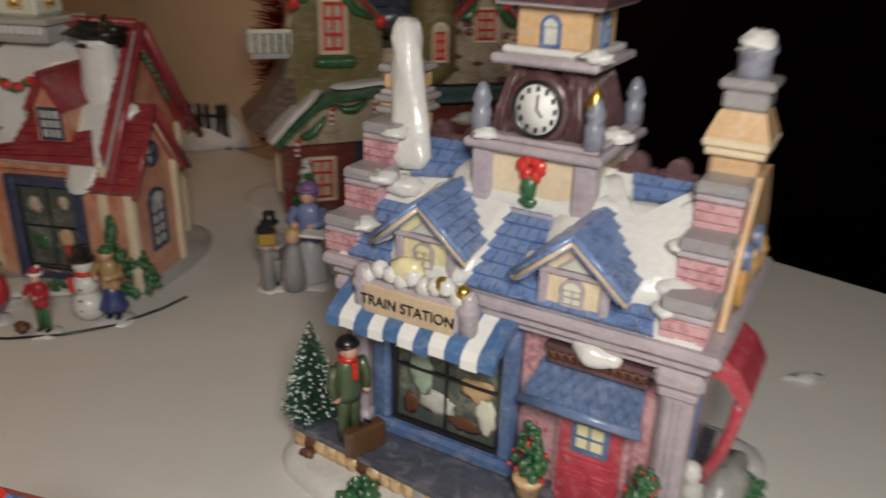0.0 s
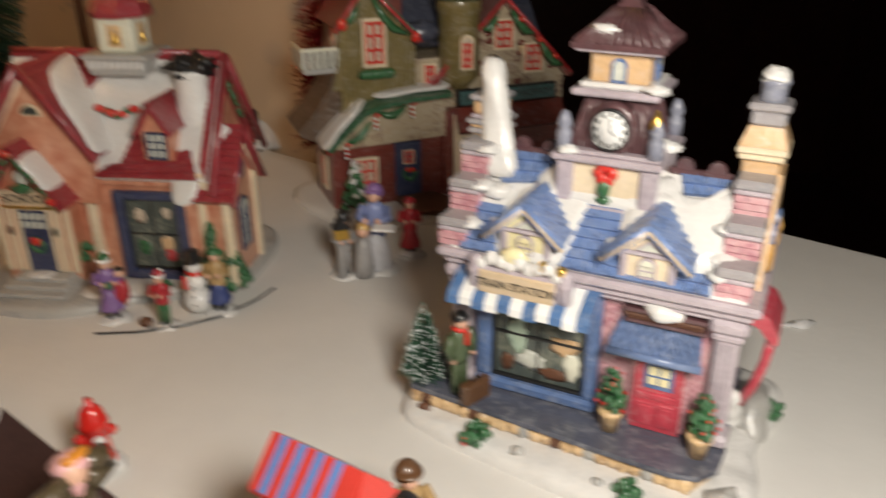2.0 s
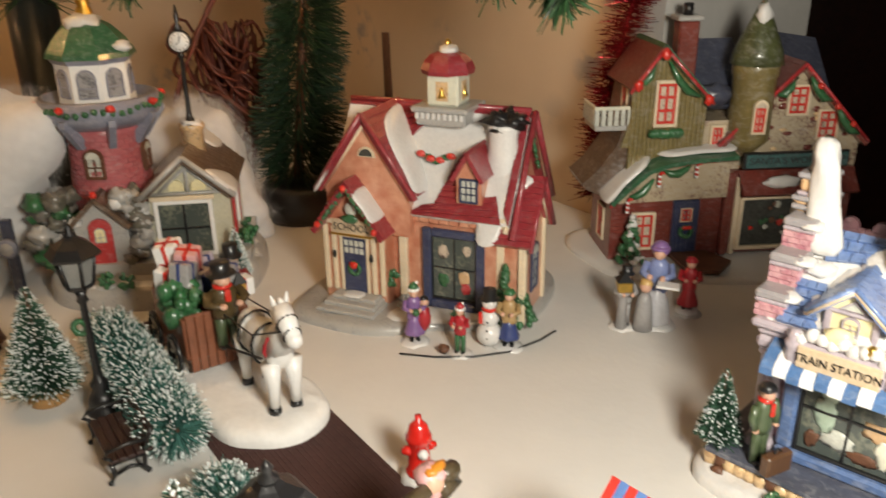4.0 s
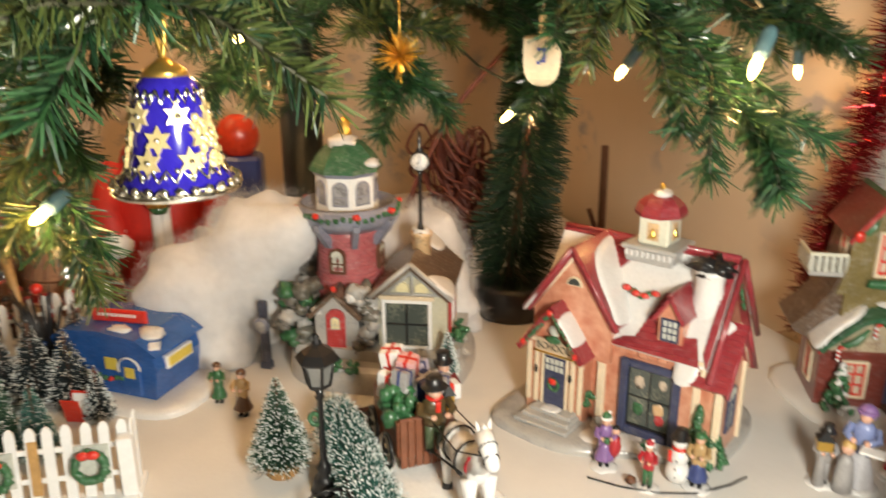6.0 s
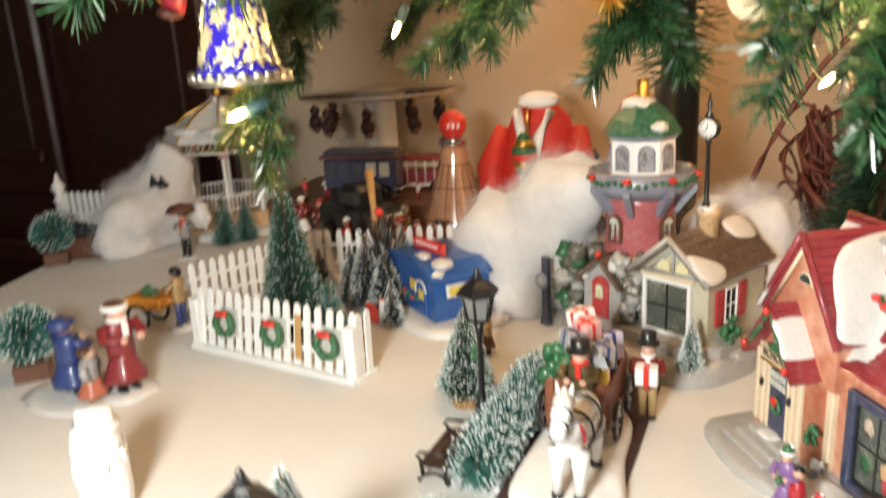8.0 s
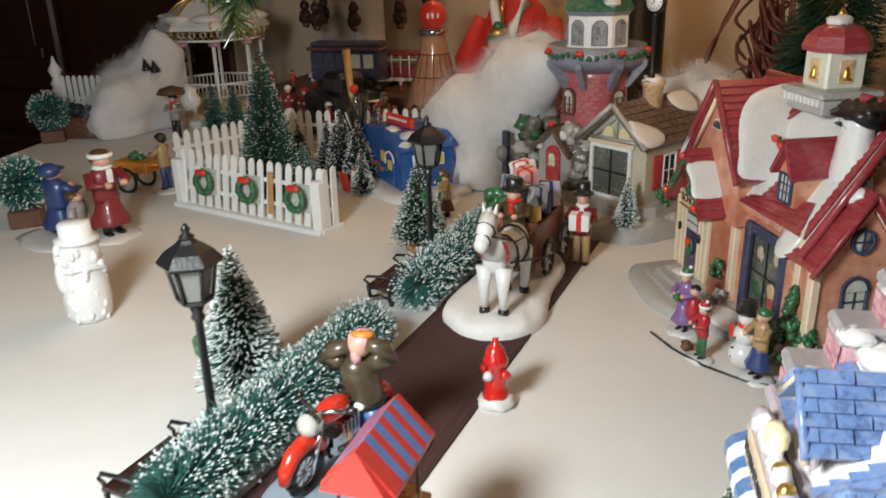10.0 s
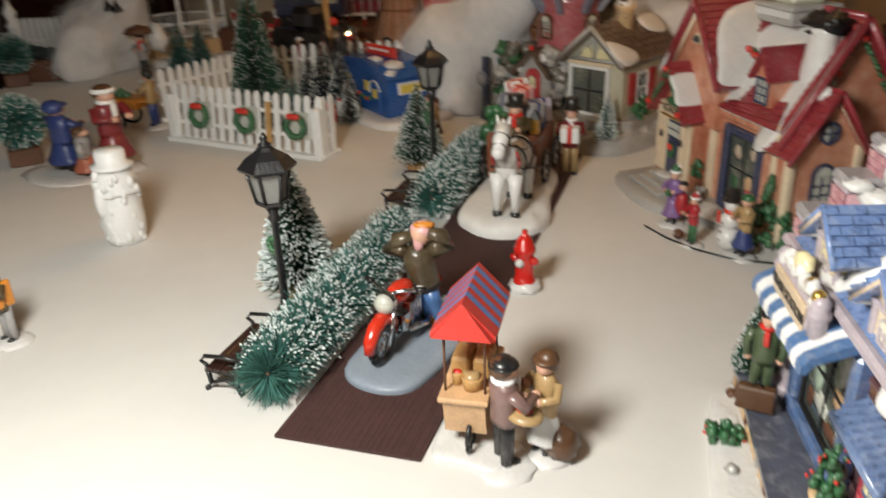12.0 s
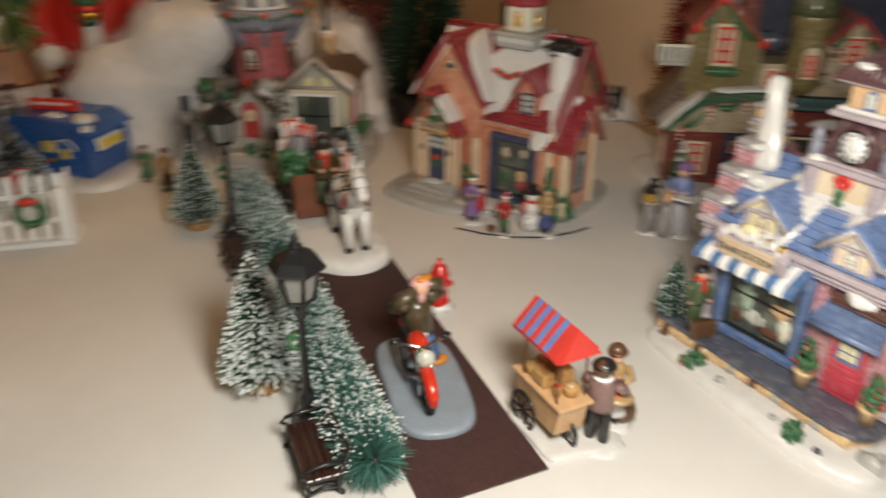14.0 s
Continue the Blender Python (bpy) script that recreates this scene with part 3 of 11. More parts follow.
def drape(sections, material, k=18):
    """A broad sheet of snow hanging over a wall: flattened rings of centre, half width and half depth, lowest last."""
    verts, faces = [], []
    for cx, cy, cz, wide, deep in sections:
        for i in range(k):
            a = 2 * math.pi * i / k
            p = Vector((cx + wide * math.cos(a), cy + deep * math.sin(a), cz))
            b = 1 + 0.26 * noise.noise(p * 240) + 0.16 * noise.noise(p * 640)
            verts.append((cx + wide * b * math.cos(a), cy + deep * b * math.sin(a), cz + 0.0012 * noise.noise(p * 330)))
    for j in range(len(sections) - 1):
        faces += [[j * k + i, (j + 1) * k + i, (j + 1) * k + (i + 1) % k, j * k + (i + 1) % k] for i in range(k)]
    faces += [list(range(k)), [(len(sections) - 1) * k + i for i in range(k)][::-1]]
    return Mesh().put(verts, faces, material, True)


def diamond_tiles(mesh, a, b, c, d, rows, cols, material, lift=0.0009):
    """Raised diamond scales on the slope a-b (lower edge) to d-c (upper edge)."""
    a, b, c, d = Vector(a), Vector(b), Vector(c), Vector(d)
    n = (b - a).cross(d - a).normalized() * lift
    at = lambda s, t: a.lerp(b, min(1, max(0, s))).lerp(d.lerp(c, min(1, max(0, s))), min(1, max(0, t)))
    for r in range(rows):
        for k in range(cols + r % 2):
            s, t, hs, ht = (k + (0.5 if r % 2 == 0 else 0)) / cols, (r + 0.6) / rows, 0.46 / cols, 0.92 / rows
            p = [at(s, t - ht), at(s + hs, t), at(s, t + ht), at(s - hs, t)]
            mid = at(s, t)
            mesh.put([p[0], p[1], p[2], p[3], p[0].lerp(mid, 0.25) + n * 1.5, p[1].lerp(mid, 0.25) + n, p[2].lerp(mid, 0.25) + n * 0.4, p[3].lerp(mid, 0.25) + n],
                     [[4, 5, 6, 7], [0, 1, 5, 4], [1, 2, 6, 5], [2, 3, 7, 6], [3, 0, 4, 7]], material)


def train_station():
    T = thing("train_station", (0.0333, 0.3454, 0), -32.6, "porcelain toy train station with blue slate roof and clock tower", "toy house")
    part("snow_base", skirt([(-0.069, -0.044), (-0.048, -0.056), (-0.015, -0.062), (0.02, -0.067), (0.05, -0.070), (0.074, -0.062), (0.080, -0.035), (0.076, -0.01), (0.082, 0.02), (0.072, 0.046), (0, 0.05), (-0.062, 0.042), (-0.070, 0.0)], 0.0062, SNOW), T, "snow-covered base with a wavy edge")
    part("base_rock", Mesh().ball((0.0715, 0.012, 0.006), 0.012, GREY, (0.7, 1.5, 0.75), 14, 9, 0.5, 120), T, "grey rock at the end of the base")
    part("platform", Mesh().prism([(-0.0645, -0.0440), (0.030, -0.0520), (0.049, -0.0532), (0.059, -0.0510), (0.0645, -0.044), (0.0655, -0.032), (0.064, 0.03), (-0.062, 0.035)], SLATEFLOOR, "z", 0.0120, 0.0142), T, "dark slate platform slab")
    st = Mesh()
    for i in range(26):
        x = -0.0620 + i * 0.00465
        mm = BROWN if i in (1, 6, 14) else GREY if i in (11, 17, 22) else SANDSTONE
        st.ball((x, -0.0425 - 0.0085 * (i / 26), 0.0088 + random.uniform(-0.0006, 0.0006)), 0.0036, mm, (0.95, 0.62, 0.95), 9, 7, 0.35, 350)
    parts("edge_stone", st, T, "rounded sandstone block")
    part("platform_core", Mesh().prism([(-0.0625, -0.0420), (0.057, -0.0500), (0.062, -0.040), (0.062, 0.03), (-0.058, 0.033)], SANDSTONE, "z", 0.0045, 0.0120), T)
    rk = Mesh()
    for x, y, r, mm in ((0.069, -0.051, 0.0078, GREY), (-0.010, -0.0560, 0.0028, GREY), (0.024, -0.0600, 0.0026, GREY), (-0.057, -0.046, 0.003, BROWN), (0.050, -0.0640, 0.0026, SLATEDARK)):
        rk.ball((x, y, 0.006), r, mm, (1, 0.8, 0.75), 10, 7, 0.5, 300)
    parts("rock", rk, T)
    for x, y, r in ((-0.029, -0.0545, 0.0066), (0.036, -0.0625, 0.0062), (0.079, 0.014, 0.0055)):
        b = Mesh()
        lumpy_bush(b, (x, y, 0.007), r, LEAF, BRIGHTRED, 34, 0.75)
        part("holly_bush", b, T, "painted green holly bush with red berries")
    # walls
    w = Mesh()
    w.box(-0.046, -0.026, 0.0142, 0.060, 0.032, 0.068, PINK, 0.001)
    bricks(w, -0.046, 0.060, 0.015, 0.066, -0.026, PINK, skip=((-0.036, 0.016, 0.011, 0.066), (0.022, 0.0, 0.052, 0.06)))
    parts("brick", w, T, "", "wall", 5, "pink brick walls")
    for x in (0.0595, -0.0465):
        p = Mesh()
        p.box(x - 0.0045, -0.032, 0.0145, x + 0.0045, -0.023, 0.064, LILAC, 0.0014)
        p.box(x - 0.006, -0.0335, 0.0145, x + 0.006, -0.022, 0.020, LILAC, 0.0016)
        p.box(x - 0.0055, -0.0330, 0.0575, x + 0.0055, -0.022, 0.0605, LILAC, 0.0012)
        p.box(x - 0.0068, -0.0343, 0.0605, x + 0.0068, -0.021, 0.066, LILAC, 0.0016)
        for q in (-0.002, 0, 0.002):
            p.box(x + q - 0.0005, -0.0328, 0.022, x + q + 0.0005, -0.031, 0.057, LILAC, 0.0002)
        part("pilaster", p, T, "grey-lilac fluted pilaster")
    c = Mesh()
    c.box(-0.051, -0.0325, 0.0645, 0.065, 0.0365, 0.0668, LILAC, 0.0010)
    c.box(-0.053, -0.0345, 0.0668, 0.067, 0.038, 0.0700, LILAC, 0.0014)
    c.box(-0.0555, -0.0368, 0.0700, 0.0695, 0.0405, 0.0735, LILAC, 0.0016)
    parts("cornice", c, T, "grey-lilac stepped cornice")
    # big display window
    f = Mesh()
    f.box(-0.0395, -0.0325, 0.0145, 0.0130, -0.0262, 0.0195, BLUE, 0.0012)
    f.box(-0.0395, -0.0320, 0.0195, -0.0330, -0.0262, 0.063, BLUE, 0.0012)
    f.box(0.0075, -0.0320, 0.0195, 0.0130, -0.0262, 0.063, BLUE, 0.0012)
    part("window_frame", f, T, "blue painted window surround")
    window(T, -0.0128, -0.0268, 0.0205, 0.0375, 0.038, BLACK, SCENEGLASS, 2, 2, "display_window", 0.0028, 0.0010)
    dec = Mesh()
    for x, z, r, sq, mm in ((-0.0225, 0.0385, 0.0050, (0.9, 0.12, 1.5), MINT), (-0.0215, 0.0475, 0.0034, (1, 0.12, 1), MINT), (-0.0165, 0.0290, 0.0050, (1.4, 0.12, 0.8), PALEGLASS), (-0.0020, 0.0385, 0.0042, (1.6, 0.12, 0.9), PEACH), (-0.0055, 0.0250, 0.0036, (1.8, 0.12, 0.7), BROWN), (0.0015, 0.0300, 0.0042, (0.9, 0.12, 1.5), PALECREAM), (-0.0262, 0.0260, 0.0030, (1, 0.12, 1.3), BROWN)):
        dec.ball((x, -0.0279, z), r, mm, sq, 12, 8, 0.6, 240)
    parts("window_picture", dec, T, "dim painted shop scene behind the pane")
    # striped awning
    aw = thing("awning", (0, 0, 0))
    aw.parent = T
    n = 11
    for i in range(n):
        x0, wd = -0.0455 + i * 0.0053, 0.0053
        q = Mesh()
        mm = AWNINGBLUE if i % 2 == 0 else WHITE
        zs = 0.0006 * math.sin(i * 1.9)
        prof = [(-0.0275, 0.0692), (-0.0370, 0.0664 + zs), (-0.0458, 0.0622 + zs), (-0.0476, 0.0602 + zs), (-0.0478, 0.0574 + zs), (-0.0460, 0.0576 + zs), (-0.0440, 0.0606), (-0.0275, 0.0664)]
        q.prism(prof, mm, "x", x0, x0 + wd)
        part("awning_stripe", q, aw)
    # sign
    sg = Mesh()
    sg.m = Matrix.Translation((0, -0.0015, -0.0026))
    sg.box(-0.0345, -0.0420, 0.0645, -0.0015, -0.0370, 0.0750, LILAC, 0.0014)
    sg.box(-0.0335, -0.0428, 0.0655, -0.0025, -0.0415, 0.0742, SIGNTAN, 0.0006)
    sign = part("sign_board", sg, T, "tan sign board lettered train station")
    lettering(sign, "TRAIN STATION", (-0.0180, -0.0445, 0.0671), 0.0044, BLACK)
    sc = Mesh()
    sc.m = Matrix.Translation((0, -0.0015, -0.0028))
    for i in range(9):
        a = i / 8
        sc.ball((-0.0335 + 0.031 * a, -0.0395, 0.0758 + 0.0026 * abs(math.sin(a * 9.4))), 0.0027, SNOW, (1.1, 0.9, 0.95), 10, 7, 0.4, 260)
    for x in (-0.0360, 0.0005):
        sc.lathe([(0.0031, 0), (0.0029, 0.0075), (0.0036, 0.0085), (0.0036, 0.0100), (0.0026, 0.0112), (0.0030, 0.0128), (0.0016, 0.0148)], LILAC, 14, (x, -0.0390, 0.0640))
    sc.ball((-0.0205, -0.0385, 0.0800), 0.0040, LITCREAM, (1.5, 0.7, 0.9), 12, 8, 0.3)
    parts("scroll_knob", sc, T, "white and lilac scrollwork knob")
    for x, z in ((-0.0080, 0.0760), (-0.0010, 0.0752)):
        part("gold_ball", Mesh().ball((x, -0.0410, z), 0.0023, GOLD, seg=18, rings=12), T, "gold painted ball")
    # door with canopy
    d = thing("door", (0, 0, 0))
    d.parent = T
    arch = [(0.0375 + 0.0112 * math.cos(math.pi * i / 12), 0.0395 + 0.0100 * math.sin(math.pi * i / 12)) for i in range(13)]
    part("door_frame", Mesh().prism([(0.0487, 0.0145)] + arch + [(0.0263, 0.0145)], PINK, "y", -0.0295, -0.0262), d)
    arch2 = [(0.0375 + 0.0094 * math.cos(math.pi * i / 12), 0.0395 + 0.0082 * math.sin(math.pi * i / 12)) for i in range(13)]
    dd = Mesh().prism([(0.0469, 0.0145)] + arch2 + [(0.0281, 0.0145)], DOORRED, "y", -0.0318, -0.0285)
    for x in (0.0300, 0.0381):
        dd.box(x, -0.0326, 0.0168, x + 0.0066, -0.0315, 0.0265, DOORRED, 0.0008)
        dd.box(x + 0.0012, -0.0331, 0.0180, x + 0.0054, -0.0323, 0.0253, DOORRED, 0.0006)
    dd.box(0.0300, -0.0326, 0.0280, 0.0448, -0.0315, 0.0305, DOORRED, 0.0006)
    part("door_leaf", dd, d, "red panelled arched door")
    part("door_light", Mesh().box(0.0318, -0.0324, 0.0325, 0.0432, -0.0315, 0.0435, BLUE, 0.0010).box(0.0335, -0.0329, 0.0345, 0.0415, -0.0321, 0.0420, LITCREAM, 0.0004).box(0.0371, -0.0332, 0.0345, 0.0379, -0.0326, 0.0420, BLUE, 0.0001).box(0.0335, -0.0332, 0.0379, 0.0415, -0.0326, 0.0386, BLUE, 0.0001), d)
    ca = Mesh()
    cq = ((0.0175, -0.0385, 0.0485), (0.0525, -0.0385, 0.0485), (0.0500, -0.0270, 0.0575), (0.0205, -0.0270, 0.0575))
    ca.quad(*cq, SCALEBLUE, 0.0036)
    diamond_tiles(ca, *cq, 4, 9, SCALEBLUE, 0.0010)
    parts("scale_tile", ca, T, "", "door_canopy", 5, "blue diamond-scaled canopy")
    part("canopy_edge", Mesh().tube([(0.0170, -0.0380, 0.0478), (0.0530, -0.0380, 0.0478)], 0.0016, SCALEBLUE, 8), T)
    cr = Mesh().box(0.0215, -0.0318, 0.0570, 0.0520, -0.0265, 0.0588, PLUM, 0.0006)
    for i in range(11):
        x = 0.0222 + i * 0.0026
        cr.tube([(x, -0.0316, 0.0588), (x + 0.0026, -0.0316, 0.0612)], 0.0005, BROWN, 5).tube([(x + 0.0026, -0.0316, 0.0588), (x, -0.0316, 0.0612)], 0.0005, BROWN, 5)
    cr.box(0.0222, -0.0308, 0.0588, 0.0512, -0.0265, 0.0612, PLUM, 0.0003)
    cr.box(0.0208, -0.0322, 0.0612, 0.0528, -0.0265, 0.0630, PLUM, 0.0006)
    part("canopy_rail", cr, T, "brown latticed rail above the canopy")
    part("canopy_snow", lumps([(0.0310, -0.0300, 0.0650), (0.0350, -0.0318, 0.0632), (0.0415, -0.0312, 0.0628)], [0.0030, 0.0036, 0.0022], SNOW), T)
    for x, yy in ((0.0215, -0.0370), (0.0560, -0.0385)):
        pt = thing("potted_plant", (0, 0, 0))
        pt.parent = T
        part("pot", Mesh().lathe([(0.0034, 0), (0.0044, 0.0066), (0.0050, 0.0072), (0.0050, 0.0088), (0.0038, 0.0088)], SANDSTONE, 16, (x, yy, 0.0142)), pt, "tan clay pot")
        b = Mesh()
        lumpy_bush(b, (x, yy, 0.0275), 0.0058, LEAF, BRIGHTRED, 40, 1.0)
        lumpy_bush(b, (x, yy, 0.0355), 0.0042, LEAF, BRIGHTRED, 24, 0.9)
        part("foliage", b, pt)
    # end wall: red awning on a post, window, tan upper storey
    part("side_awning", Mesh().prism([(0.0602, 0.0655), (0.0660, 0.0650), (0.0725, 0.0610), (0.0762, 0.0550), (0.0762, 0.0520), (0.0740, 0.0515), (0.0690, 0.0570), (0.0602, 0.0600)], DOORRED, "y", -0.016, 0.010), T, "red curved awning on the end wall")
    part("side_post", Mesh().tube([(0.0668, -0.013, 0.0240), (0.0705, -0.013, 0.0330), (0.0728, -0.013, 0.0430), (0.0738, -0.013, 0.0530)], 0.0019, DOORRED, 10), T, "red curved awning bracket")
    part("side_snow", lumps([(0.0640, -0.010, 0.0150), (0.0640, -0.014, 0.0260)], [0.0045, 0.0035], SNOW), T)
    window(T, -0.008, -0.0602, 0.0220, 0.012, 0.030, BLUE, PALEGLASS, 2, 3, "side_window", 0.0015, m=pose(0, 0, 0, 0, 0, 90))
    part("upper_end_wall", Mesh().prism([(-0.022, 0.0738), (0.034, 0.0738), (0.026, 0.092), (0.014, 0.108), (-0.001, 0.108), (-0.012, 0.093)], PEACH, "x", 0.0652, 0.0668), T, "tan upper end wall")
    for y in (-0.006, 0.010):
        window(T, y, -0.0668, 0.0785, 0.0058, 0.0100, BLUE, PALEGLASS, 1, 2, "upper_window", 0.0014, 0.0006, 0.0012, m=pose(0, 0, 0, 0, 0, 90), arch=True)
    for y, z in ((-0.013, 0.0765), (0.002, 0.0775), (0.0175, 0.0765)):
        part("carved_bracket", Mesh().ball((0.0676, y, z + 0.006), 0.0022, GOLDTAN, (0.8, 1, 2.4), 9, 7, 0.5, 400), T)
    # roof
    r = Mesh()
    e0, e1, zr = -0.034, 0.038, 0.103
    ym = (e0 + e1) / 2
    r.quad((-0.050, e0, 0.0735), (0.064, e0, 0.0735), (0.064, ym, zr), (-0.050, ym, zr), SNOW, 0.004)
    r.quad((0.064, e1, 0.0735), (-0.050, e1, 0.0735), (-0.050, ym, zr), (0.064, ym, zr), SNOW, 0.004)
    part("roof", r, T, "steep roof under glossy white snow")
    tl = Mesh()

    def on(x, t):
        return (x, e0 + (ym - e0) * t - 0.0004, 0.0735 + (zr - 0.0735) * t + 0.0004)
    slope_tiles(tl, on(-0.004, 0), on(0.019, 0), on(0.0125, 0.66), on(0.000, 0.66), 7, 5, BLUE2, 0.0011, 0.92)
    slope_tiles(tl, on(-0.046, 0.0), on(-0.030, 0.0), on(-0.033, 0.45), on(-0.044, 0.45), 5, 3, BLUE2, 0.0011, 0.92)
    slope_tiles(tl, on(0.014, 0.0), on(0.052, 0.0), on(0.050, 0.17), on(0.014, 0.17), 2, 8, BLUE2, 0.0011, 0.92)
    slope_tiles(tl, on(-0.038, 0.66), on(-0.020, 0.72), on(-0.016, 1.0), on(-0.042, 1.0), 3, 4, BLUE2, 0.0011, 0.92)
    slope_tiles(tl, on(0.034, 0.80), on(0.047, 0.82), on(0.050, 1.0), on(0.031, 1.0), 2, 3, BLUE2, 0.0011, 0.92)
    parts("slate", tl, T, "blue slate showing between the snow")
    for x0, x1 in ((-0.040, -0.016), (0.026, 0.050)):
        for k in range(2):
            xa = x0 + (x1 - x0) * k / 2
            wd = (x1 - x0) / 2
            cb = Mesh().box(xa, ym - 0.0013, zr - 0.0005, xa + wd, ym + 0.0013, zr + 0.0022, PLUM, 0.0006)
            cb.prism([(xa + wd * 0.25 + wd * 0.30 * math.cos(math.pi * i / 8) + wd * 0.25, zr + 0.0018 + 0.0042 * math.sin(math.pi * i / 8)) for i in range(9)], PLUM, "y", ym - 0.0013, ym + 0.0013)
            part("crest_block", cb, T, "plum ridge cresting block")
    rs = Mesh()
    snow_patch([on(-0.032, 0.05), on(-0.006, 0.02), on(-0.001, 0.40), on(-0.001, 0.78), on(-0.028, 0.64)], 0.0024, rs)
    snow_patch([on(0.018, 0.18), on(0.050, 0.19), on(0.053, 0.6), on(0.053, 0.96), on(0.048, 0.82), on(0.034, 0.78), on(0.026, 0.95), on(0.014, 0.64)], 0.0030, rs)
    snow_patch([on(-0.020, 0.60), on(0.028, 0.58), on(0.032, 0.76), on(0.022, 0.93), on(-0.018, 0.9)], 0.0034, rs)
    for x, t, q in ((-0.039, 0.58, 0.0056), (0.0525, 0.30, 0.0046), (0.0520, 0.55, 0.0052), (0.0515, 0.80, 0.0050), (0.0270, 0.72, 0.0060), (-0.0160, 0.68, 0.0060), (0.004, 0.74, 0.0050), (0.017, 0.70, 0.0052)):
        rs.ball(on(x, t), q, SNOW, (1.3, 1, 0.6), 16, 10, 0.3, 150)
    parts("roof_snow", rs, T, "glossy rounded snow on the slates")
    # dormers
    # lit: wall and pane take the paler cream, the glow put into colour.
    for x, lit in ((-0.0185, 1), (0.0285, 0)):
        dm = thing("dormer", (0, 0, 0.0785 * 0.16))
        dm.scale = (1.0, 1.0, 0.84)
        dm.parent = T
        b = Mesh()
        b.prism([(x - 0.0098, 0.074), (x + 0.0098, 0.074), (x + 0.0098, 0.0865), (x, 0.0965), (x - 0.0098, 0.0865)], LITCREAM if lit else CREAM, "y", -0.0335, -0.012)
        for s in (-1, 1):
            b.box(x + s * 0.0088 - 0.0014, -0.0346, 0.074, x + s * 0.0088 + 0.0014, -0.0325, 0.0862, LILAC, 0.0006)
        b.box(x - 0.0108, -0.0350, 0.0850, x + 0.0108, -0.033, 0.0868, LILAC, 0.0006)
        part("dormer_wall", b, dm)
        rf = Mesh()
        for s in (-1, 1):
            a0, a1, a2, a3 = (x + s * 0.0158, -0.0382, 0.0842), (x + s * 0.0148, -0.010, 0.0852), (x, -0.004, 0.1005), (x, -0.0382, 0.0998)
            if s < 0:
                a0, a1, a2, a3 = a1, a0, a3, a2
            rf.quad(a0, a1, a2, a3, BLUE2, 0.0026)
            slope_tiles(rf, a0, a1, a2, a3, 6, 4, BLUE2, 0.0009, 0.93)
        parts("slate", rf, dm, "", "dormer_roof", 5, "blue slate dormer roof")
        rk = Mesh()
        for s in (-1, 1):
            rk.tube([(x + s * 0.0160, -0.0376, 0.0822), (x, -0.0376, 0.0976)], 0.0010, SIGNTAN, 7)
            rk.tube([(x + s * 0.0165, -0.0378, 0.0840), (x, -0.0378, 0.0994)], 0.0011, BLUE2, 7)
        parts("rake", rk, dm)
        part("dormer_snow", lumps([(x - 0.0150, -0.026, 0.0838), (x - 0.0150, -0.032, 0.0832), (x - 0.0158, -0.0370, 0.0826)], [0.0030, 0.0024, 0.0014], SNOW), dm)
        window(dm, x, -0.0335, 0.0762, 0.0050, 0.0050, LILAC, LITCREAM if lit else PALECREAM, 2, 2, "dormer_window", 0.0014, 0.0005, 0.0009, arch=True)
        part("gable_fan", Mesh().prism([(x - 0.0052, 0.0873), (x + 0.0052, 0.0873), (x, 0.0922)], LILAC, "y", -0.0345, -0.0333).prism([(x - 0.0036, 0.0878), (x + 0.0036, 0.0878), (x, 0.0910)], PALEGLASS, "y", -0.0348, -0.0343), dm)
    # stepped end walls with chimneys
    steps = ((-0.0325, 0.0840), (-0.0220, 0.0958), (-0.0115, 0.1075))
    for s, x in ((-1, -0.0500), (1, 0.0585)):
        for y, z in steps:
            e = Mesh()
            e.box(x - 0.0062, y, 0.0735, x + 0.0062, y + 0.0135, z - 0.0040, PINK, 0.0014)
            e.box(x - 0.0066, y - 0.0005, z - 0.0048, x + 0.0066, y + 0.0135, z - 0.0032, LILAC, 0.0006)
            step = part("gable_step", e, T, "pink brick step of the end gable")
            part("step_cap", Mesh().box(x - 0.0070, y - 0.0010, z - 0.0034, x + 0.0070, y + 0.0135, z + 0.0004, CAPGREY, 0.0016), step, "grey stone cap")
            bk = Mesh()
            bricks(bk, x - 0.0060, x + 0.0060, max(0.0738, z - 0.0120), z - 0.0050, y, PINK, 0.0025, 0.0048, 0.0006)
            part("step_bricks", bk, step, kind="stuff")
        part("rear_gable", Mesh().prism([(0.012, 0.0735), (0.036, 0.0735), (0.030, 0.086), (0.012, 0.102)], PINK, "x", x - 0.0062, x + 0.0062), T, "pink brick back of the gable")
        ch = Mesh()
        if s > 0:
            ch.box(x - 0.0066, -0.0015, 0.0735, x + 0.0066, 0.0135, 0.1122, PEACH, 0.0012)
            ch.box(x - 0.0080, -0.0030, 0.1122, x + 0.0080, 0.0150, 0.1144, CREAM, 0.0010)
            ch.box(x - 0.0088, -0.0038, 0.1144, x + 0.0088, 0.0158, 0.1168, CREAM, 0.0011)
            ch.lathe([(0.0118, 0.1168), (0.0112, 0.1182), (0.0086, 0.1228), (0.0082, 0.1234)], PEACH, 4, (x, 0.006, 0), False, turn=0.5)
            ch.box(x - 0.0060, -0.0002, 0.1234, x + 0.0060, 0.0122, 0.1284, CAPGREY, 0.0010)
            ch.box(x - 0.0072, -0.0012, 0.1284, x + 0.0072, 0.0132, 0.1312, CAPGREY, 0.0011)
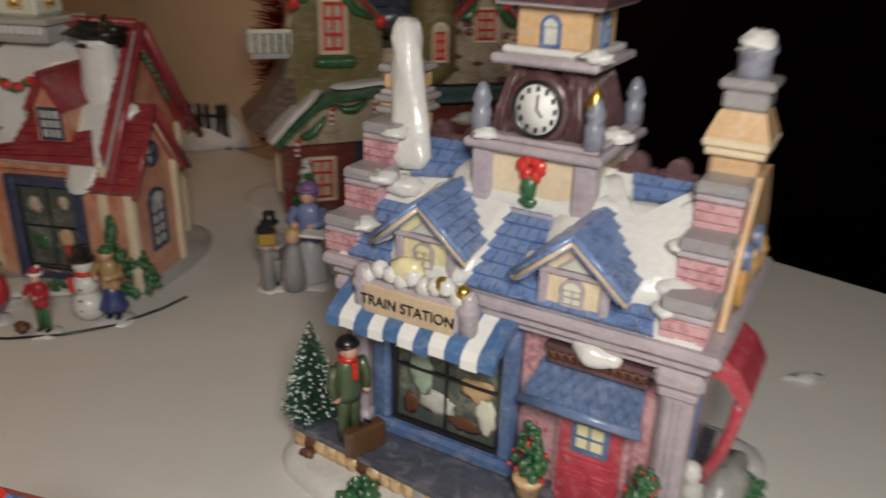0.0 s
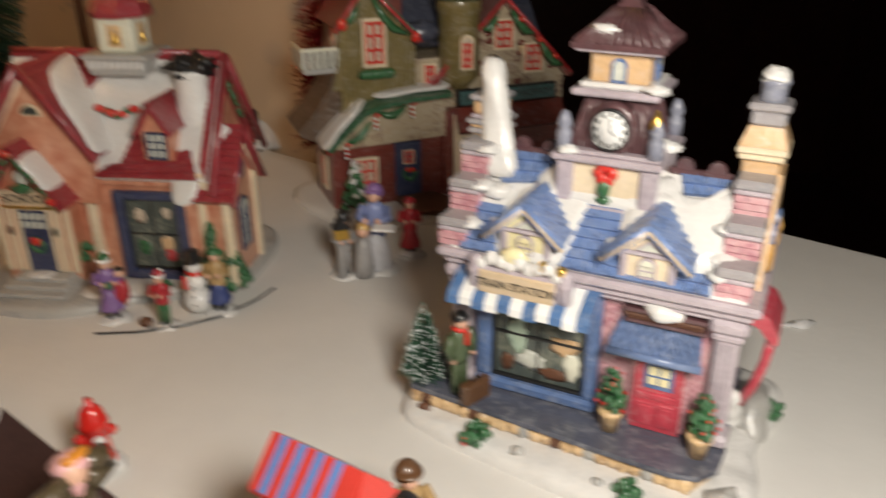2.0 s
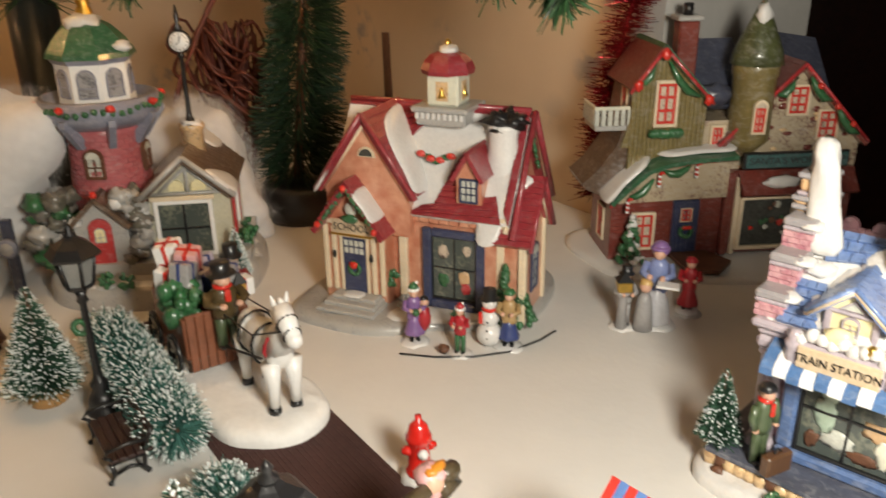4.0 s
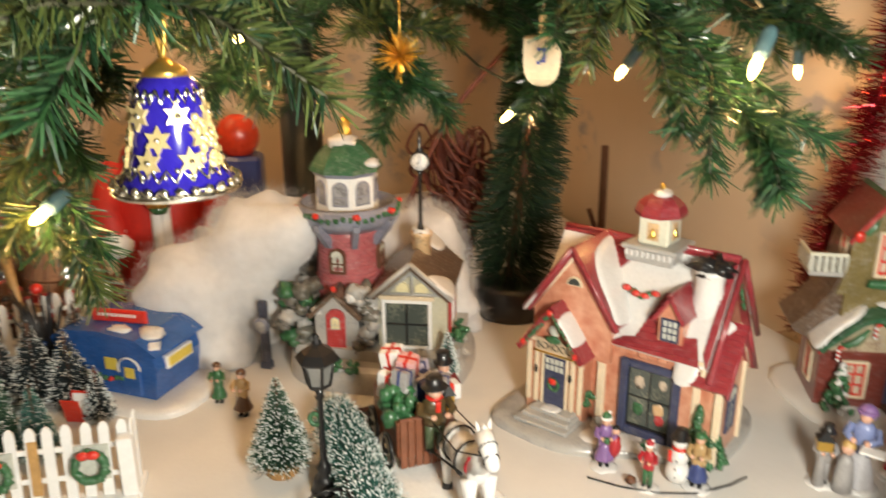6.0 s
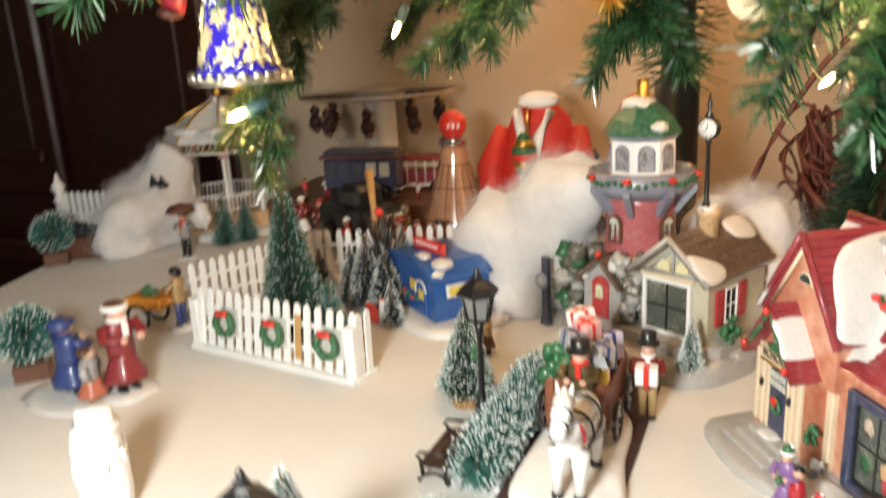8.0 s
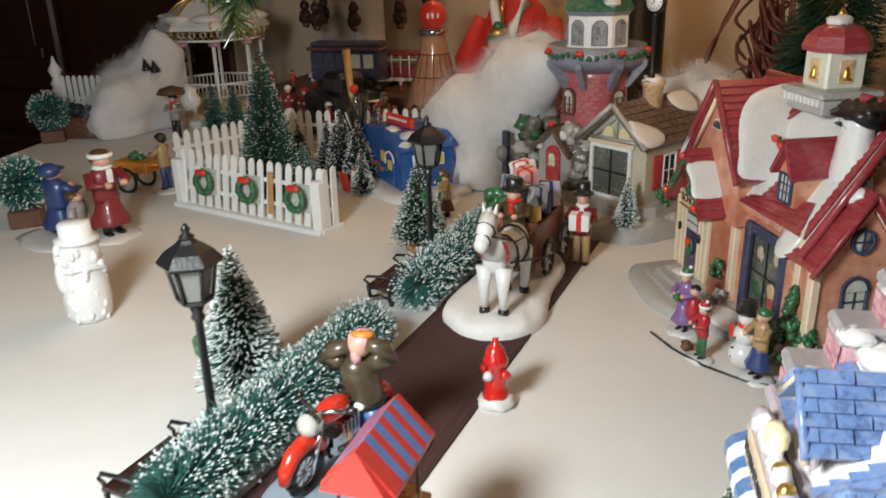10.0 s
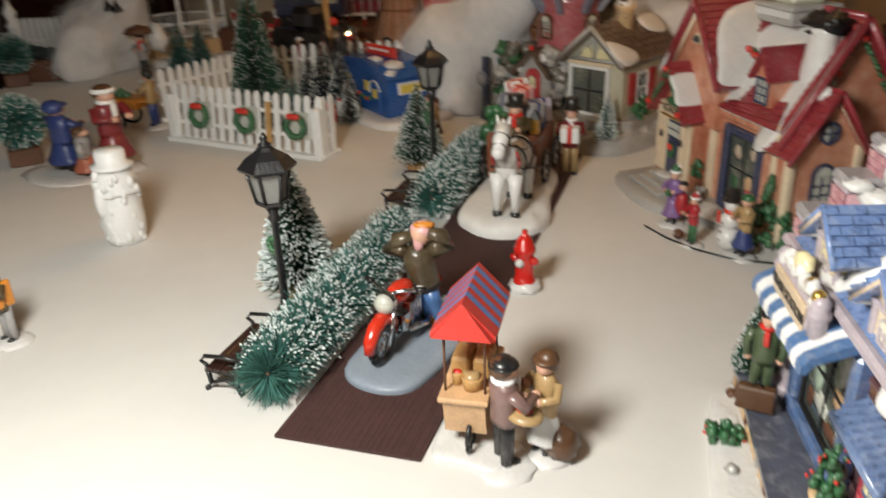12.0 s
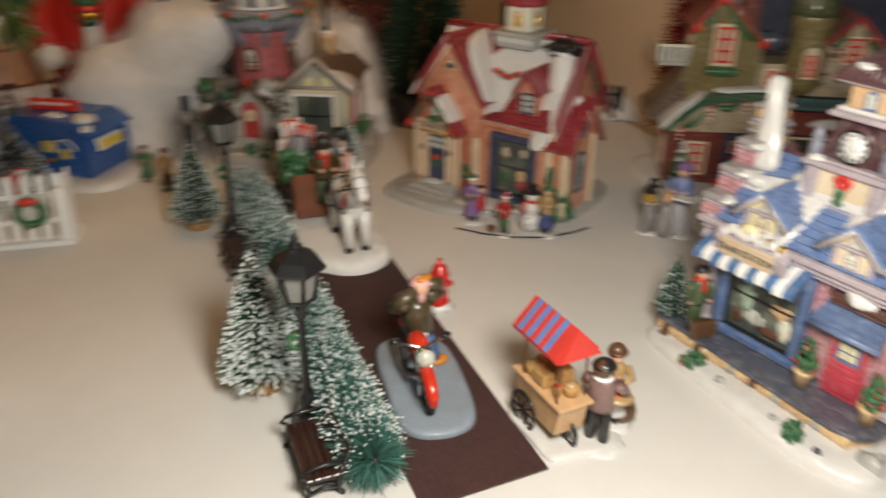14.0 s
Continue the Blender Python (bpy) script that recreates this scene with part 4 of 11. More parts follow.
            ch.lathe([(0.0050, 0.1312), (0.0044, 0.1332), (0.0046, 0.1362), (0.0054, 0.1374), (0.0050, 0.1388)], GREYBLUE, 14, (x, 0.006, 0))
        else:
            ch.box(x - 0.0062, -0.0015, 0.0735, x + 0.0062, 0.0125, 0.1088, PEACH, 0.0012)
            ch.box(x - 0.0076, -0.0030, 0.1088, x + 0.0076, 0.0140, 0.1108, CAPGREY, 0.0009)
            ch.box(x - 0.0064, -0.0018, 0.1108, x + 0.0064, 0.0128, 0.1124, PEACH, 0.0006)
            ch.box(x - 0.0080, -0.0034, 0.1124, x + 0.0080, 0.0144, 0.1144, CAPGREY, 0.0009)
            ch.box(x - 0.0064, -0.0018, 0.1144, x + 0.0064, 0.0128, 0.1160, LILAC, 0.0006)
            ch.box(x - 0.0058, -0.0012, 0.1160, x + 0.0058, 0.0122, 0.1213, PEACH, 0.0010)
            ch.box(x - 0.0070, -0.0024, 0.1213, x + 0.0070, 0.0134, 0.1236, CAPGREY, 0.0010)
            ch.lathe([(0.0048, 0.1236), (0.0042, 0.1268), (0.0044, 0.1323), (0.0050, 0.1338)], GREYBLUE, 14, (x, 0.005, 0))
        parts("chimney_block", ch, T, "tan or grey block of the tall chimney")
        if s > 0:
            part("chimney_snow", Mesh().ball((x, 0.005, 0.1394), 0.0050, SNOW, (1, 1, 0.55), 14, 9, 0.5, 250), T)
        else:
            sheet = [(0.0008, 0.0040, 0.1372, 0.0030, 0.0030), (0.0010, 0.0030, 0.1355, 0.0044, 0.0046), (0.0022, 0.0010, 0.1320, 0.0046, 0.0048), (0.0032, -0.0002, 0.1280, 0.0050, 0.0044), (0.0040, -0.0010, 0.1230, 0.0056, 0.0040), (0.0046, -0.0014, 0.1180, 0.0060, 0.0036), (0.0052, -0.0018, 0.1130, 0.0066, 0.0036), (0.0060, -0.0030, 0.1080, 0.0072, 0.0038), (0.0072, -0.0050, 0.1035, 0.0078, 0.0038), (0.0090, -0.0075, 0.0990, 0.0084, 0.0034), (0.0100, -0.0090, 0.0955, 0.0060, 0.0022)]
            part("chimney_snow", drape([(x + u, v, w, a, b) for u, v, w, a, b in sheet], SNOW, 22), T, "broad drape of white snow down the chimney")
    for x, y, z, q in ((-0.0440, -0.0290, 0.0825, 0.0040), (-0.0440, -0.0185, 0.0940, 0.0044), (0.0530, -0.0300, 0.0800, 0.0034), (0.0525, -0.0185, 0.0925, 0.0036), (-0.0455, -0.0090, 0.1055, 0.0042)):
        part("ledge_snow", Mesh().ball((x, y, z), q, SNOW, (1.25, 1.1, 0.5), 16, 10, 0.35, 200), T)
    # clock tower
    tw = thing("clock_tower", (0.0055, 0.004, 0))
    tw.parent = T

    def block(h0, h1, z0, z1, material, y=None):
        return Mesh().box(-h0, -h0, z0, h0, h0, z1, material, 0.001)
    part("tower_base", block(0.0175, 0, 0.085, 0.1075, CREAM), tw, "cream panelled tower base")
    for sx in (-1, 1):
        for sy in (-1, 1):
            part("corner_pier", Mesh().box(sx * 0.0162 - 0.0034, sy * 0.0162 - 0.0034, 0.085, sx * 0.0162 + 0.0034, sy * 0.0162 + 0.0034, 0.1075, LILAC, 0.0010), tw)
    part("base_band", Mesh().box(-0.0190, -0.0190, 0.085, 0.0190, 0.0190, 0.0925, LILAC, 0.0012), tw)
    part("tower_ledge", Mesh().box(-0.0215, -0.0215, 0.1075, 0.0215, 0.0215, 0.1102, LILAC, 0.001).box(-0.0198, -0.0198, 0.1102, 0.0198, 0.0198, 0.1118, LILAC, 0.0008), tw)
    cs = Mesh()
    cs.lathe([(0.0215, 0.1118), (0.0205, 0.118), (0.0175, 0.125), (0.0150, 0.1300)], PLUM, 4, turn=0.5, smooth=False)
    for k in range(4):
        cs.m = pose(0, 0, 0, 0, 0, 90 * k)
        for i in range(9):
            x = -0.0125 + i * 0.0031
            cs.tube([(x, -0.0156, 0.112), (x * 0.95, -0.0146, 0.118), (x * 0.83, -0.0126, 0.125), (x * 0.72, -0.0108, 0.130)], 0.0009, PLUM, 5)
    cs.m = Matrix()
    parts("mansard_rib", cs, tw, "", "clock_stage", 17, "plum ribbed mansard stage")
    cl = Mesh()
    cl.m = pose(0, -0.0150, 0.1195, 90, 0, 0)
    cl.lathe([(0.0098, -0.004), (0.0098, 0.0012), (0.0088, 0.0026), (0.0076, 0.0026)], PLUM, 28)
    cl.lathe([(0.0078, 0.0010), (0.0078, 0.0031), (0.0068, 0.0034), (0.0067, 0.0020)], BLACK, 28)
    clock = part("clock", cl, tw)
    fc = Mesh()
    fc.m = pose(0, -0.0150, 0.1195, 90, 0, 0)
    fc.lathe([(0.0067, 0.001), (0.0067, 0.0027)], WHITE, 28)
    part("clock_face", fc, clock, "white clock face")
    hd = Mesh()
    hd.m = pose(0, -0.0150, 0.1195, 90, 0, 0)
    for i in range(12):
        a = math.pi * i / 6
        hd.box(0.0055 * math.sin(a) - 0.0005, 0.0055 * math.cos(a) - 0.0007, 0.0026, 0.0055 * math.sin(a) + 0.0005, 0.0055 * math.cos(a) + 0.0007, 0.0029, BLACK, 0)
    hd.tube([(0, 0, 0.0030), (0.0001, 0.0040, 0.0030)], 0.0003, BLACK, 5)
    hd.tube([(0, 0, 0.0030), (0.0018, -0.0018, 0.0030)], 0.0003, BLACK, 5)
    part("clock_pointer", hd, clock, "black hour marks and pointers")
    fin = Mesh()
    for sx in (-1, 1):
        for sy in (-1, 1):
            fin.lathe([(0.0030, 0), (0.0030, 0.006), (0.0022, 0.007), (0.0030, 0.009), (0.0016, 0.0125), (0.0006, 0.0135)], GREYBLUE, 10, (sx * 0.0175, sy * 0.0175, 0.1115))
    parts("corner_finial", fin, tw)
    part("gold_ornament", Mesh().lathe([(0.0026, 0), (0.0026, 0.002), (0.0014, 0.004), (0.0005, 0.0065)], GOLD, 10, (0.0168, -0.0168, 0.1215)), tw)
    part("tower_ledge", Mesh().box(-0.0165, -0.0165, 0.1300, 0.0165, 0.0165, 0.1326, LILAC, 0.001).box(-0.0140, -0.0140, 0.1326, 0.0140, 0.0140, 0.1346, SNOW, 0.001), tw)
    part("belfry", Mesh().box(-0.0112, -0.0112, 0.1340, 0.0112, 0.0112, 0.1450, PEACH, 0.001), tw, "tan belfry walls")
    window(tw, 0, -0.0112, 0.1355, 0.0042, 0.0045, BLUE, PALEGLASS, 1, 1, "belfry_window", 0.0012, 0.0005, 0.0010, arch=True)
    window(tw, 0, -0.0112, 0.1355, 0.0042, 0.0045, BLUE, PALEGLASS, 1, 1, "belfry_window", 0.0012, 0.0005, 0.0010, arch=True, m=pose(0, 0, 0, 0, 0, 90))
    rf = Mesh()
    rf.box(-0.0160, -0.0160, 0.1450, 0.0160, 0.0160, 0.1464, LILAC, 0.0006)
    rf.lathe([(0.0245, 0.1462), (0.0245, 0.1480), (0.0150, 0.1530), (0.0075, 0.1580), (0.0030, 0.1625)], PLUM, 4, turn=0.5, smooth=False)
    for k in range(4):
        rf.m = pose(0, 0, 0, 0, 0, 90 * k)
        for i in range(9):
            x = -0.0140 + i * 0.0035
            rf.tube([(x, -0.0172, 0.1482), (x * 0.6, -0.0105, 0.1534), (x * 0.3, -0.0052, 0.1584)], 0.0009, PLUM, 5)
    rf.m = Matrix()
    parts("roof_rib", rf, tw, "", "tower_roof", 12, "plum shingled tower roof")
    part("gold_finial", Mesh().lathe([(0.0030, 0), (0.0034, 0.003), (0.0018, 0.006), (0.0022, 0.0075), (0.0006, 0.011)], GOLD, 12, (0, 0, 0.1622)), tw)
    for x, y, z, r in ((-0.0150, -0.0195, 0.1115, 0.0028), (0.0150, -0.0140, 0.1340, 0.0032), (0.0195, -0.0020, 0.1120, 0.0036)):
        part("ledge_snow", Mesh().ball((x, y, z), r, SNOW, (1.5, 1.1, 0.55), 16, 10, 0.6, 300), tw)
    part("tower_snow", Mesh().ball((-0.006, -0.0115, 0.1520), 0.0042, SNOW, (1.3, 0.7, 0.5), 10, 7, 0.5), tw)
    fl = Mesh()
    for a in range(6):
        fl.ball((0.0026 * math.cos(a * 1.047), -0.0190, 0.1042 + 0.0026 * math.sin(a * 1.047)), 0.0022, BRIGHTRED, (1, 0.6, 1), 8, 6, 0.4)
    fl.ball((0, -0.0195, 0.0985), 0.0030, LEAF, (0.9, 0.6, 1.2), 8, 6, 0.5)
    fl.ball((0, -0.0195, 0.0945), 0.0024, LEAF, (1.3, 0.6, 0.7), 8, 6, 0.5)
    parts("poinsettia_petal", fl, tw, "red or green petal of the poinsettia")
    T.scale = (0.94, 0.955, 1.022)
    return T


train_station()


# ---------------------------------------------------------------- school
def holly(mesh, p, q, n=9, r=0.0016):
    """A painted garland with red bows from p to q."""
    p, q = Vector(p), Vector(q)
    for i in range(n):
        v = p.lerp(q, i / (n - 1))
        mesh.ball(v + Vector((0, 0, random.uniform(-1, 1) * r * 0.5)), r * random.uniform(0.8, 1.2), LEAF, seg=6, rings=4, lump=0.6, freq=800)


def school():
    T = thing("schoolhouse", (-0.1525, 0.4525, 0), -13, "porcelain toy schoolhouse with salmon walls and red snowy roof", "toy house")
    part("stone_base", skirt([(-0.122, -0.016), (-0.09, -0.026), (-0.055, -0.024), (-0.02, -0.003), (0.020, 0.012), (0.030, 0.03), (0.030, 0.08), (0.01, 0.105), (-0.06, 0.108), (-0.115, 0.095), (-0.126, 0.03)], 0.0055, GREY, 0.005), T, "grey stone base with patches of snow")
    s = Mesh()
    snow_patch([(-0.050, -0.012, 0.0055), (0.02, 0.010, 0.0055), (0.03, 0.03, 0.0055), (0.012, 0.017, 0.0055), (-0.05, 0.010, 0.0055)], 0.0014, s)
    part("base_snow", s, T)
    for i in range(3):
        part("doorstep", Mesh().box(-0.104 + 0.003 * i, -0.016 + 0.006 * i, 0.0052, -0.062 - 0.002 * i, 0.008, 0.0078 + 0.0022 * i, GREY, 0.0008), T)
    part("step_snow", snow_patch([(-0.089, -0.004, 0.0124), (-0.078, -0.004, 0.0124), (-0.077, 0.004, 0.0124), (-0.089, 0.004, 0.0124)], 0.001), T)
    # walls
    w = Mesh()
    w.prism([(0.018, 0.004), (0.092, 0.004), (0.092, 0.068), (0.055, 0.117), (0.018, 0.068)], SALMON, "x", -0.105, 0.012)
    part("wall", w, T, "blotchy salmon painted walls")
    q = Mesh()
    for x in (-0.0545, 0.0115):
        q.box(x - 0.0028, 0.0145, 0.005, x + 0.0028, 0.0205, 0.067, CREAM, 0.0008)
    q.box(0.0095, 0.089, 0.005, 0.0135, 0.094, 0.067, CREAM, 0.0008)
    parts("corner_post", q, T, "cream corner post")
    pan = Mesh()
    for i in range(7):
        pan.box(-0.050 + i * 0.0068, 0.0160, 0.0585, -0.0438 + i * 0.0068, 0.0185, 0.0665, SALMON, 0.0006)
    parts("frieze_panel", pan, T)
    # shop-like big window with navy surround
    f = Mesh()
    f.m = Matrix.Translation((0.007, 0, 0))
    f.box(-0.0475, 0.0135, 0.006, -0.0415, 0.0175, 0.0565, NAVY, 0.001)
    f.box(-0.0115, 0.0135, 0.006, -0.0055, 0.0175, 0.0565, NAVY, 0.001)
    f.box(-0.0415, 0.0135, 0.0515, -0.0115, 0.0175, 0.0565, NAVY, 0.001)
    f.box(-0.0415, 0.0125, 0.006, -0.0115, 0.0175, 0.0115, NAVY, 0.001)
    part("window_frame", f, T, "thick navy window surround")
    window(T, -0.0195, 0.0178, 0.0125, 0.029, 0.0385, BLACK, SCENEGLASS, 2, 2, "display_window", 0.0022, 0.0008, 0.001)
    d = Mesh()
    d.m = Matrix.Translation((0.007, 0, 0))
    for x, z, r, mm in ((-0.020, 0.027, 0.0042, PEACH), (-0.034, 0.024, 0.004, LEAF), (-0.019, 0.020, 0.0036, RED), (-0.034, 0.042, 0.004, WORNPANE), (-0.018, 0.044, 0.003, WORNPANE)):
        d.ball((x, 0.0171, z), r, mm, (1, 0.1, 1.1), 10, 7, 0.4)
    part("window_picture", d, T, "dim painted classroom behind the pane")
    # main roof
    r = Mesh()
    r.quad((-0.108, 0.0135, 0.0635), (0.017, 0.0135, 0.0635), (0.017, 0.055, 0.120), (-0.108, 0.055, 0.120), SNOW, 0.0035)
    r.quad((0.017, 0.0965, 0.0635), (-0.108, 0.0965, 0.0635), (-0.108, 0.055, 0.120), (0.017, 0.055, 0.120), ROOFRED, 0.0035)
    part("roof", r, T, "steep roof under glossy snow")

    def on(x, t):
        return (x, 0.0135 + 0.0415 * t - 0.0006, 0.0635 + 0.0565 * t + 0.0005)
    t = Mesh()
    slope_tiles(t, on(-0.050, 0), on(0.012, 0), on(0.006, 0.24), on(-0.040, 0.10), 4, 1, ROOFRED, 0.0008, 1)
    slope_tiles(t, on(-0.034, 0.07), on(-0.006, 0.07), on(-0.012, 0.62), on(-0.022, 0.56), 9, 1, ROOFRED, 0.0008, 1)
    slope_tiles(t, on(0.0125, 0.12), on(0.017, 0.0), on(0.017, 1.0), on(0.0125, 1.0), 15, 1, ROOFRED, 0.0008, 1)
    slope_tiles(t, on(-0.062, 0.62), on(-0.048, 0.86), on(-0.046, 1.0), on(-0.075, 1.0), 6, 1, ROOFRED, 0.0008, 1)
    parts("shingle_course", t, T, "red ribbed shingle course")
    rd = Mesh().tube([(-0.108, 0.055, 0.1205), (0.017, 0.055, 0.1205)], 0.0018, ROOFRED, 8)
    part("ridge", rd, T)
    rk = Mesh()
    for a, b in (((0.0175, 0.0125, 0.0615), (0.0175, 0.055, 0.1195)), ((0.0175, 0.098, 0.0615), (0.0175, 0.055, 0.1195))):
        rk.tube([(a[0] + 0.003, a[1] - 0.003 if a[1] < 0.05 else a[1] + 0.003, a[2] - 0.004), (b[0] + 0.002, b[1], b[2])], 0.0021, ROOFRED, 8)
        rk.tube([(a[0] - 0.0025, a[1], a[2] - 0.002), (b[0] - 0.0025, b[1], b[2] - 0.004)], 0.0018, CREAM, 6)
    parts("rake", rk, T)
    g = Mesh()
    holly(g, (0.0165, 0.034, 0.083), (0.0165, 0.053, 0.1085), 10)
    holly(g, (0.0165, 0.076, 0.083), (0.0165, 0.057, 0.1085), 10)
    for y, z in ((0.034, 0.083), (0.055, 0.110), (0.042, 0.094)):
        g.ball((0.0178, y, z), 0.0019, BRIGHTRED, seg=7, rings=5)
    part("garland", g, T, "green garland with red bows")
    # front gable
    fg = thing("front_gable", (0, 0, 0))
    fg.parent = T
    b = Mesh()
    b.prism([(-0.106, 0.05), (-0.047, 0.05), (-0.047, 0.080), (-0.0755, 0.1175), (-0.106, 0.080)], SALMON, "y", 0.0115, 0.055)
    part("gable_wall", b, fg)
    gr = gable_roof(-0.108, -0.043, 0.0085, 0.058, 0.0785, 0.122, ROOFRED, 0.002, 0.0035, "y")
    for s in (-1, 1):
        e0, e1 = (-0.0755 + s * 0.0345, 0.0065, 0.0762), (-0.0755 + s * 0.0345, 0.058, 0.0762)
        t0, t1 = (-0.0755, 0.0065, 0.1222), (-0.0755, 0.058, 0.1222)
        if s > 0:
            slope_tiles(gr, e0, e1, t1, t0, 13, 1, ROOFRED, 0.0007, 1)
        else:
            slope_tiles(gr, e1, e0, t0, t1, 13, 1, ROOFRED, 0.0007, 1)
    parts("shingle_course", gr, fg, "", "gable_roof", 5, "red ribbed gable roof")
    sn = Mesh()
    snow_patch([(-0.110, 0.010, 0.0755), (-0.110, 0.004, 0.0755), (-0.094, 0.0055, 0.097), (-0.086, 0.008, 0.1085), (-0.088, 0.03, 0.106), (-0.101, 0.035, 0.089)][::-1], 0.0016, sn)
    # snow hides the slope behind a red tongue that follows the rake
    rim = [(-0.0412, 0.0100), (-0.050, 0.0110), (-0.059, 0.0140), (-0.066, 0.0200), (-0.0705, 0.031), (-0.0715, 0.057), (-0.056, 0.058), (-0.0415, 0.044)]
    snow_patch([(u, v, 0.1238 - (u + 0.0755) * 1.333) for u, v in rim[::-1]], 0.0018, sn)
    part("gable_snow", sn, fg)
    rk = Mesh()
    for s in (-1, 1):
        rk.tube([(-0.0755 + s * 0.0352, 0.0062, 0.0750), (-0.0755, 0.0062, 0.1218)], 0.0019, ROOFRED, 6)
        rk.tube([(-0.0755 + s * 0.0315, 0.0095, 0.0765), (-0.0755, 0.0095, 0.1172)], 0.0020, CREAM, 6)
    parts("rake", rk, fg)
    fan = Mesh().prism([(-0.0805 + 0.0055 + 0.006 * math.cos(math.pi * i / 8), 0.0965 + 0.006 * math.sin(math.pi * i / 8)) for i in range(9)], CREAM, "y", 0.0095, 0.011)
    fan.prism([(-0.075 + 0.0045 * math.cos(math.pi * i / 8), 0.0972 + 0.0042 * math.sin(math.pi * i / 8)) for i in range(9)], DARKGLASS, "y", 0.0090, 0.0097)
    part("fan_window", fan, fg)
    # door bay
    db = thing("entrance", (0, 0, 0))
    db.parent = T
    b = Mesh()
    b.prism([(-0.1065, 0.0055), (-0.062, 0.0055), (-0.062, 0.056), (-0.084, 0.0825), (-0.1065, 0.056)], SALMON, "y", 0.006, 0.045)
    part("bay_wall", b, db)
    c = Mesh()
    for x in (-0.1045, -0.0985, -0.070, -0.064):
        c.box(x - 0.0016, 0.0035, 0.0122, x + 0.0016, 0.0062, 0.054, CREAM, 0.0005)
    c.box(-0.1065, 0.003, 0.0555, -0.062, 0.0062, 0.058, CREAM, 0.0005)
    parts("pilaster", c, db, "cream pilaster")
    part("door_leaf", Mesh().box(-0.0925, 0.0045, 0.0122, -0.0755, 0.0065, 0.0475, NAVY, 0.0006).box(-0.0945, 0.0038, 0.0122, -0.0925, 0.0062, 0.0495, CREAM, 0.0004).box(-0.0755, 0.0038, 0.0122, -0.0735, 0.0062, 0.0495, CREAM, 0.0004).box(-0.0925, 0.0038, 0.0475, -0.0755, 0.0062, 0.0495, CREAM, 0.0004), db, "dark blue door with six panes")
    for i in range(4):
        for j in range(2):
            part("pane", Mesh().box(-0.0910 + i * 0.0037, 0.0038, 0.0375 + j * 0.0047, -0.0883 + i * 0.0037, 0.0046, 0.0412 + j * 0.0047, PALEGLASS, 0.0002), db)
    wreath(db, (-0.084, 0.0035, 0.028), 0.0036, 0, True, "door_wreath", 0.0013)
    part("bow", Mesh().ball((-0.084, 0.002, 0.0305), 0.0022, BRIGHTRED, (1.3, 0.6, 1), 8, 6, 0.3), db)
    for x in (-0.0975, -0.0708):
        part("coach_lamp", Mesh().lathe([(0.0006, 0), (0.0012, 0.001), (0.0012, 0.0035), (0.0004, 0.005)], BLACK, 8, (x, 0.0025, 0.034)), db)
    sb = part("sign_board", Mesh().box(-0.0985, 0.0022, 0.0500, -0.0700, 0.0042, 0.0590, SIGNTAN, 0.0006).box(-0.0995, 0.0018, 0.0490, -0.0690, 0.0040, 0.0503, GOLD, 0.0004), db, "tan sign board lettered school")
    lettering(sb, "SCHOOL", (-0.0842, 0.0020, 0.0545), 0.0062, BLACK, spread=1.05)
    pr = gable_roof(-0.108, -0.060, -0.002, 0.012, 0.0545, 0.0845, ROOFRED, 0.002, 0.0032, "y")
    for s in (-1, 1):
        e0, e1 = (-0.084 + s * 0.026, -0.004, 0.0520), (-0.084 + s * 0.026, 0.014, 0.0520)
        t0, t1 = (-0.084, -0.004, 0.0847), (-0.084, 0.014, 0.0847)
        slope_tiles(pr, *((e0, e1, t1, t0) if s > 0 else (e1, e0, t0, t1)), 9, 1, ROOFRED, 0.0006, 1)
    parts("shingle_course", pr, db, "", "porch_roof", 5, "small red porch roof")
    sn = Mesh()
    snow_patch([(-0.0785, -0.0045, 0.0780), (-0.072, -0.0048, 0.0698), (-0.0655, -0.0045, 0.0618), (-0.0655, 0.0140, 0.0618), (-0.072, 0.0142, 0.0698), (-0.0785, 0.0140, 0.0780)], 0.0012, sn)
    part("porch_snow", sn, db)
    gg = Mesh()
    holly(gg, (-0.102, -0.0035, 0.058), (-0.085, -0.0035, 0.0795), 10, 0.0017)
    holly(gg, (-0.066, -0.0035, 0.058), (-0.083, -0.0035, 0.0795), 10, 0.0017)
    for x, z in ((-0.104, 0.057), (-0.084, 0.081), (-0.064, 0.0565)):
        gg.ball((x, -0.0055, z), 0.0021, BRIGHTRED, seg=8, rings=6)
    gg.ball((-0.084, 0.002, 0.066), 0.0042, PALEGLASS, (1, 0.3, 1), 10, 7)
    gg.ball((-0.084, 0.001, 0.0605), 0.004, LEAF, (1.6, 0.4, 0.7), 10, 7, 0.4)
    part("porch_garland", gg, db, "garland with red bows on the porch gable", kind="stuff")
    # dormer
    dm = thing("dormer", (0.006, 0, 0))
    dm.parent = T
    part("dormer_wall", Mesh().prism([(-0.0235, 0.073), (-0.0075, 0.073), (-0.0075, 0.0905), (-0.0155, 0.1015), (-0.0235, 0.0905)], SALMON, "y", 0.0165, 0.048), dm)
    part("dormer_roof", gable_roof(-0.0245, -0.0065, 0.014, 0.05, 0.0905, 0.1045, ROOFRED, 0.0018, 0.0024, "y"), dm)
    window(dm, -0.0155, 0.0165, 0.0750, 0.0095, 0.0120, NAVY, PALEGLASS, 3, 3, "dormer_window", 0.0018, 0.0007, 0.0012)
    # cupola
    cu = thing("cupola", (-0.036, 0.050, 0.003))
    cu.parent = T
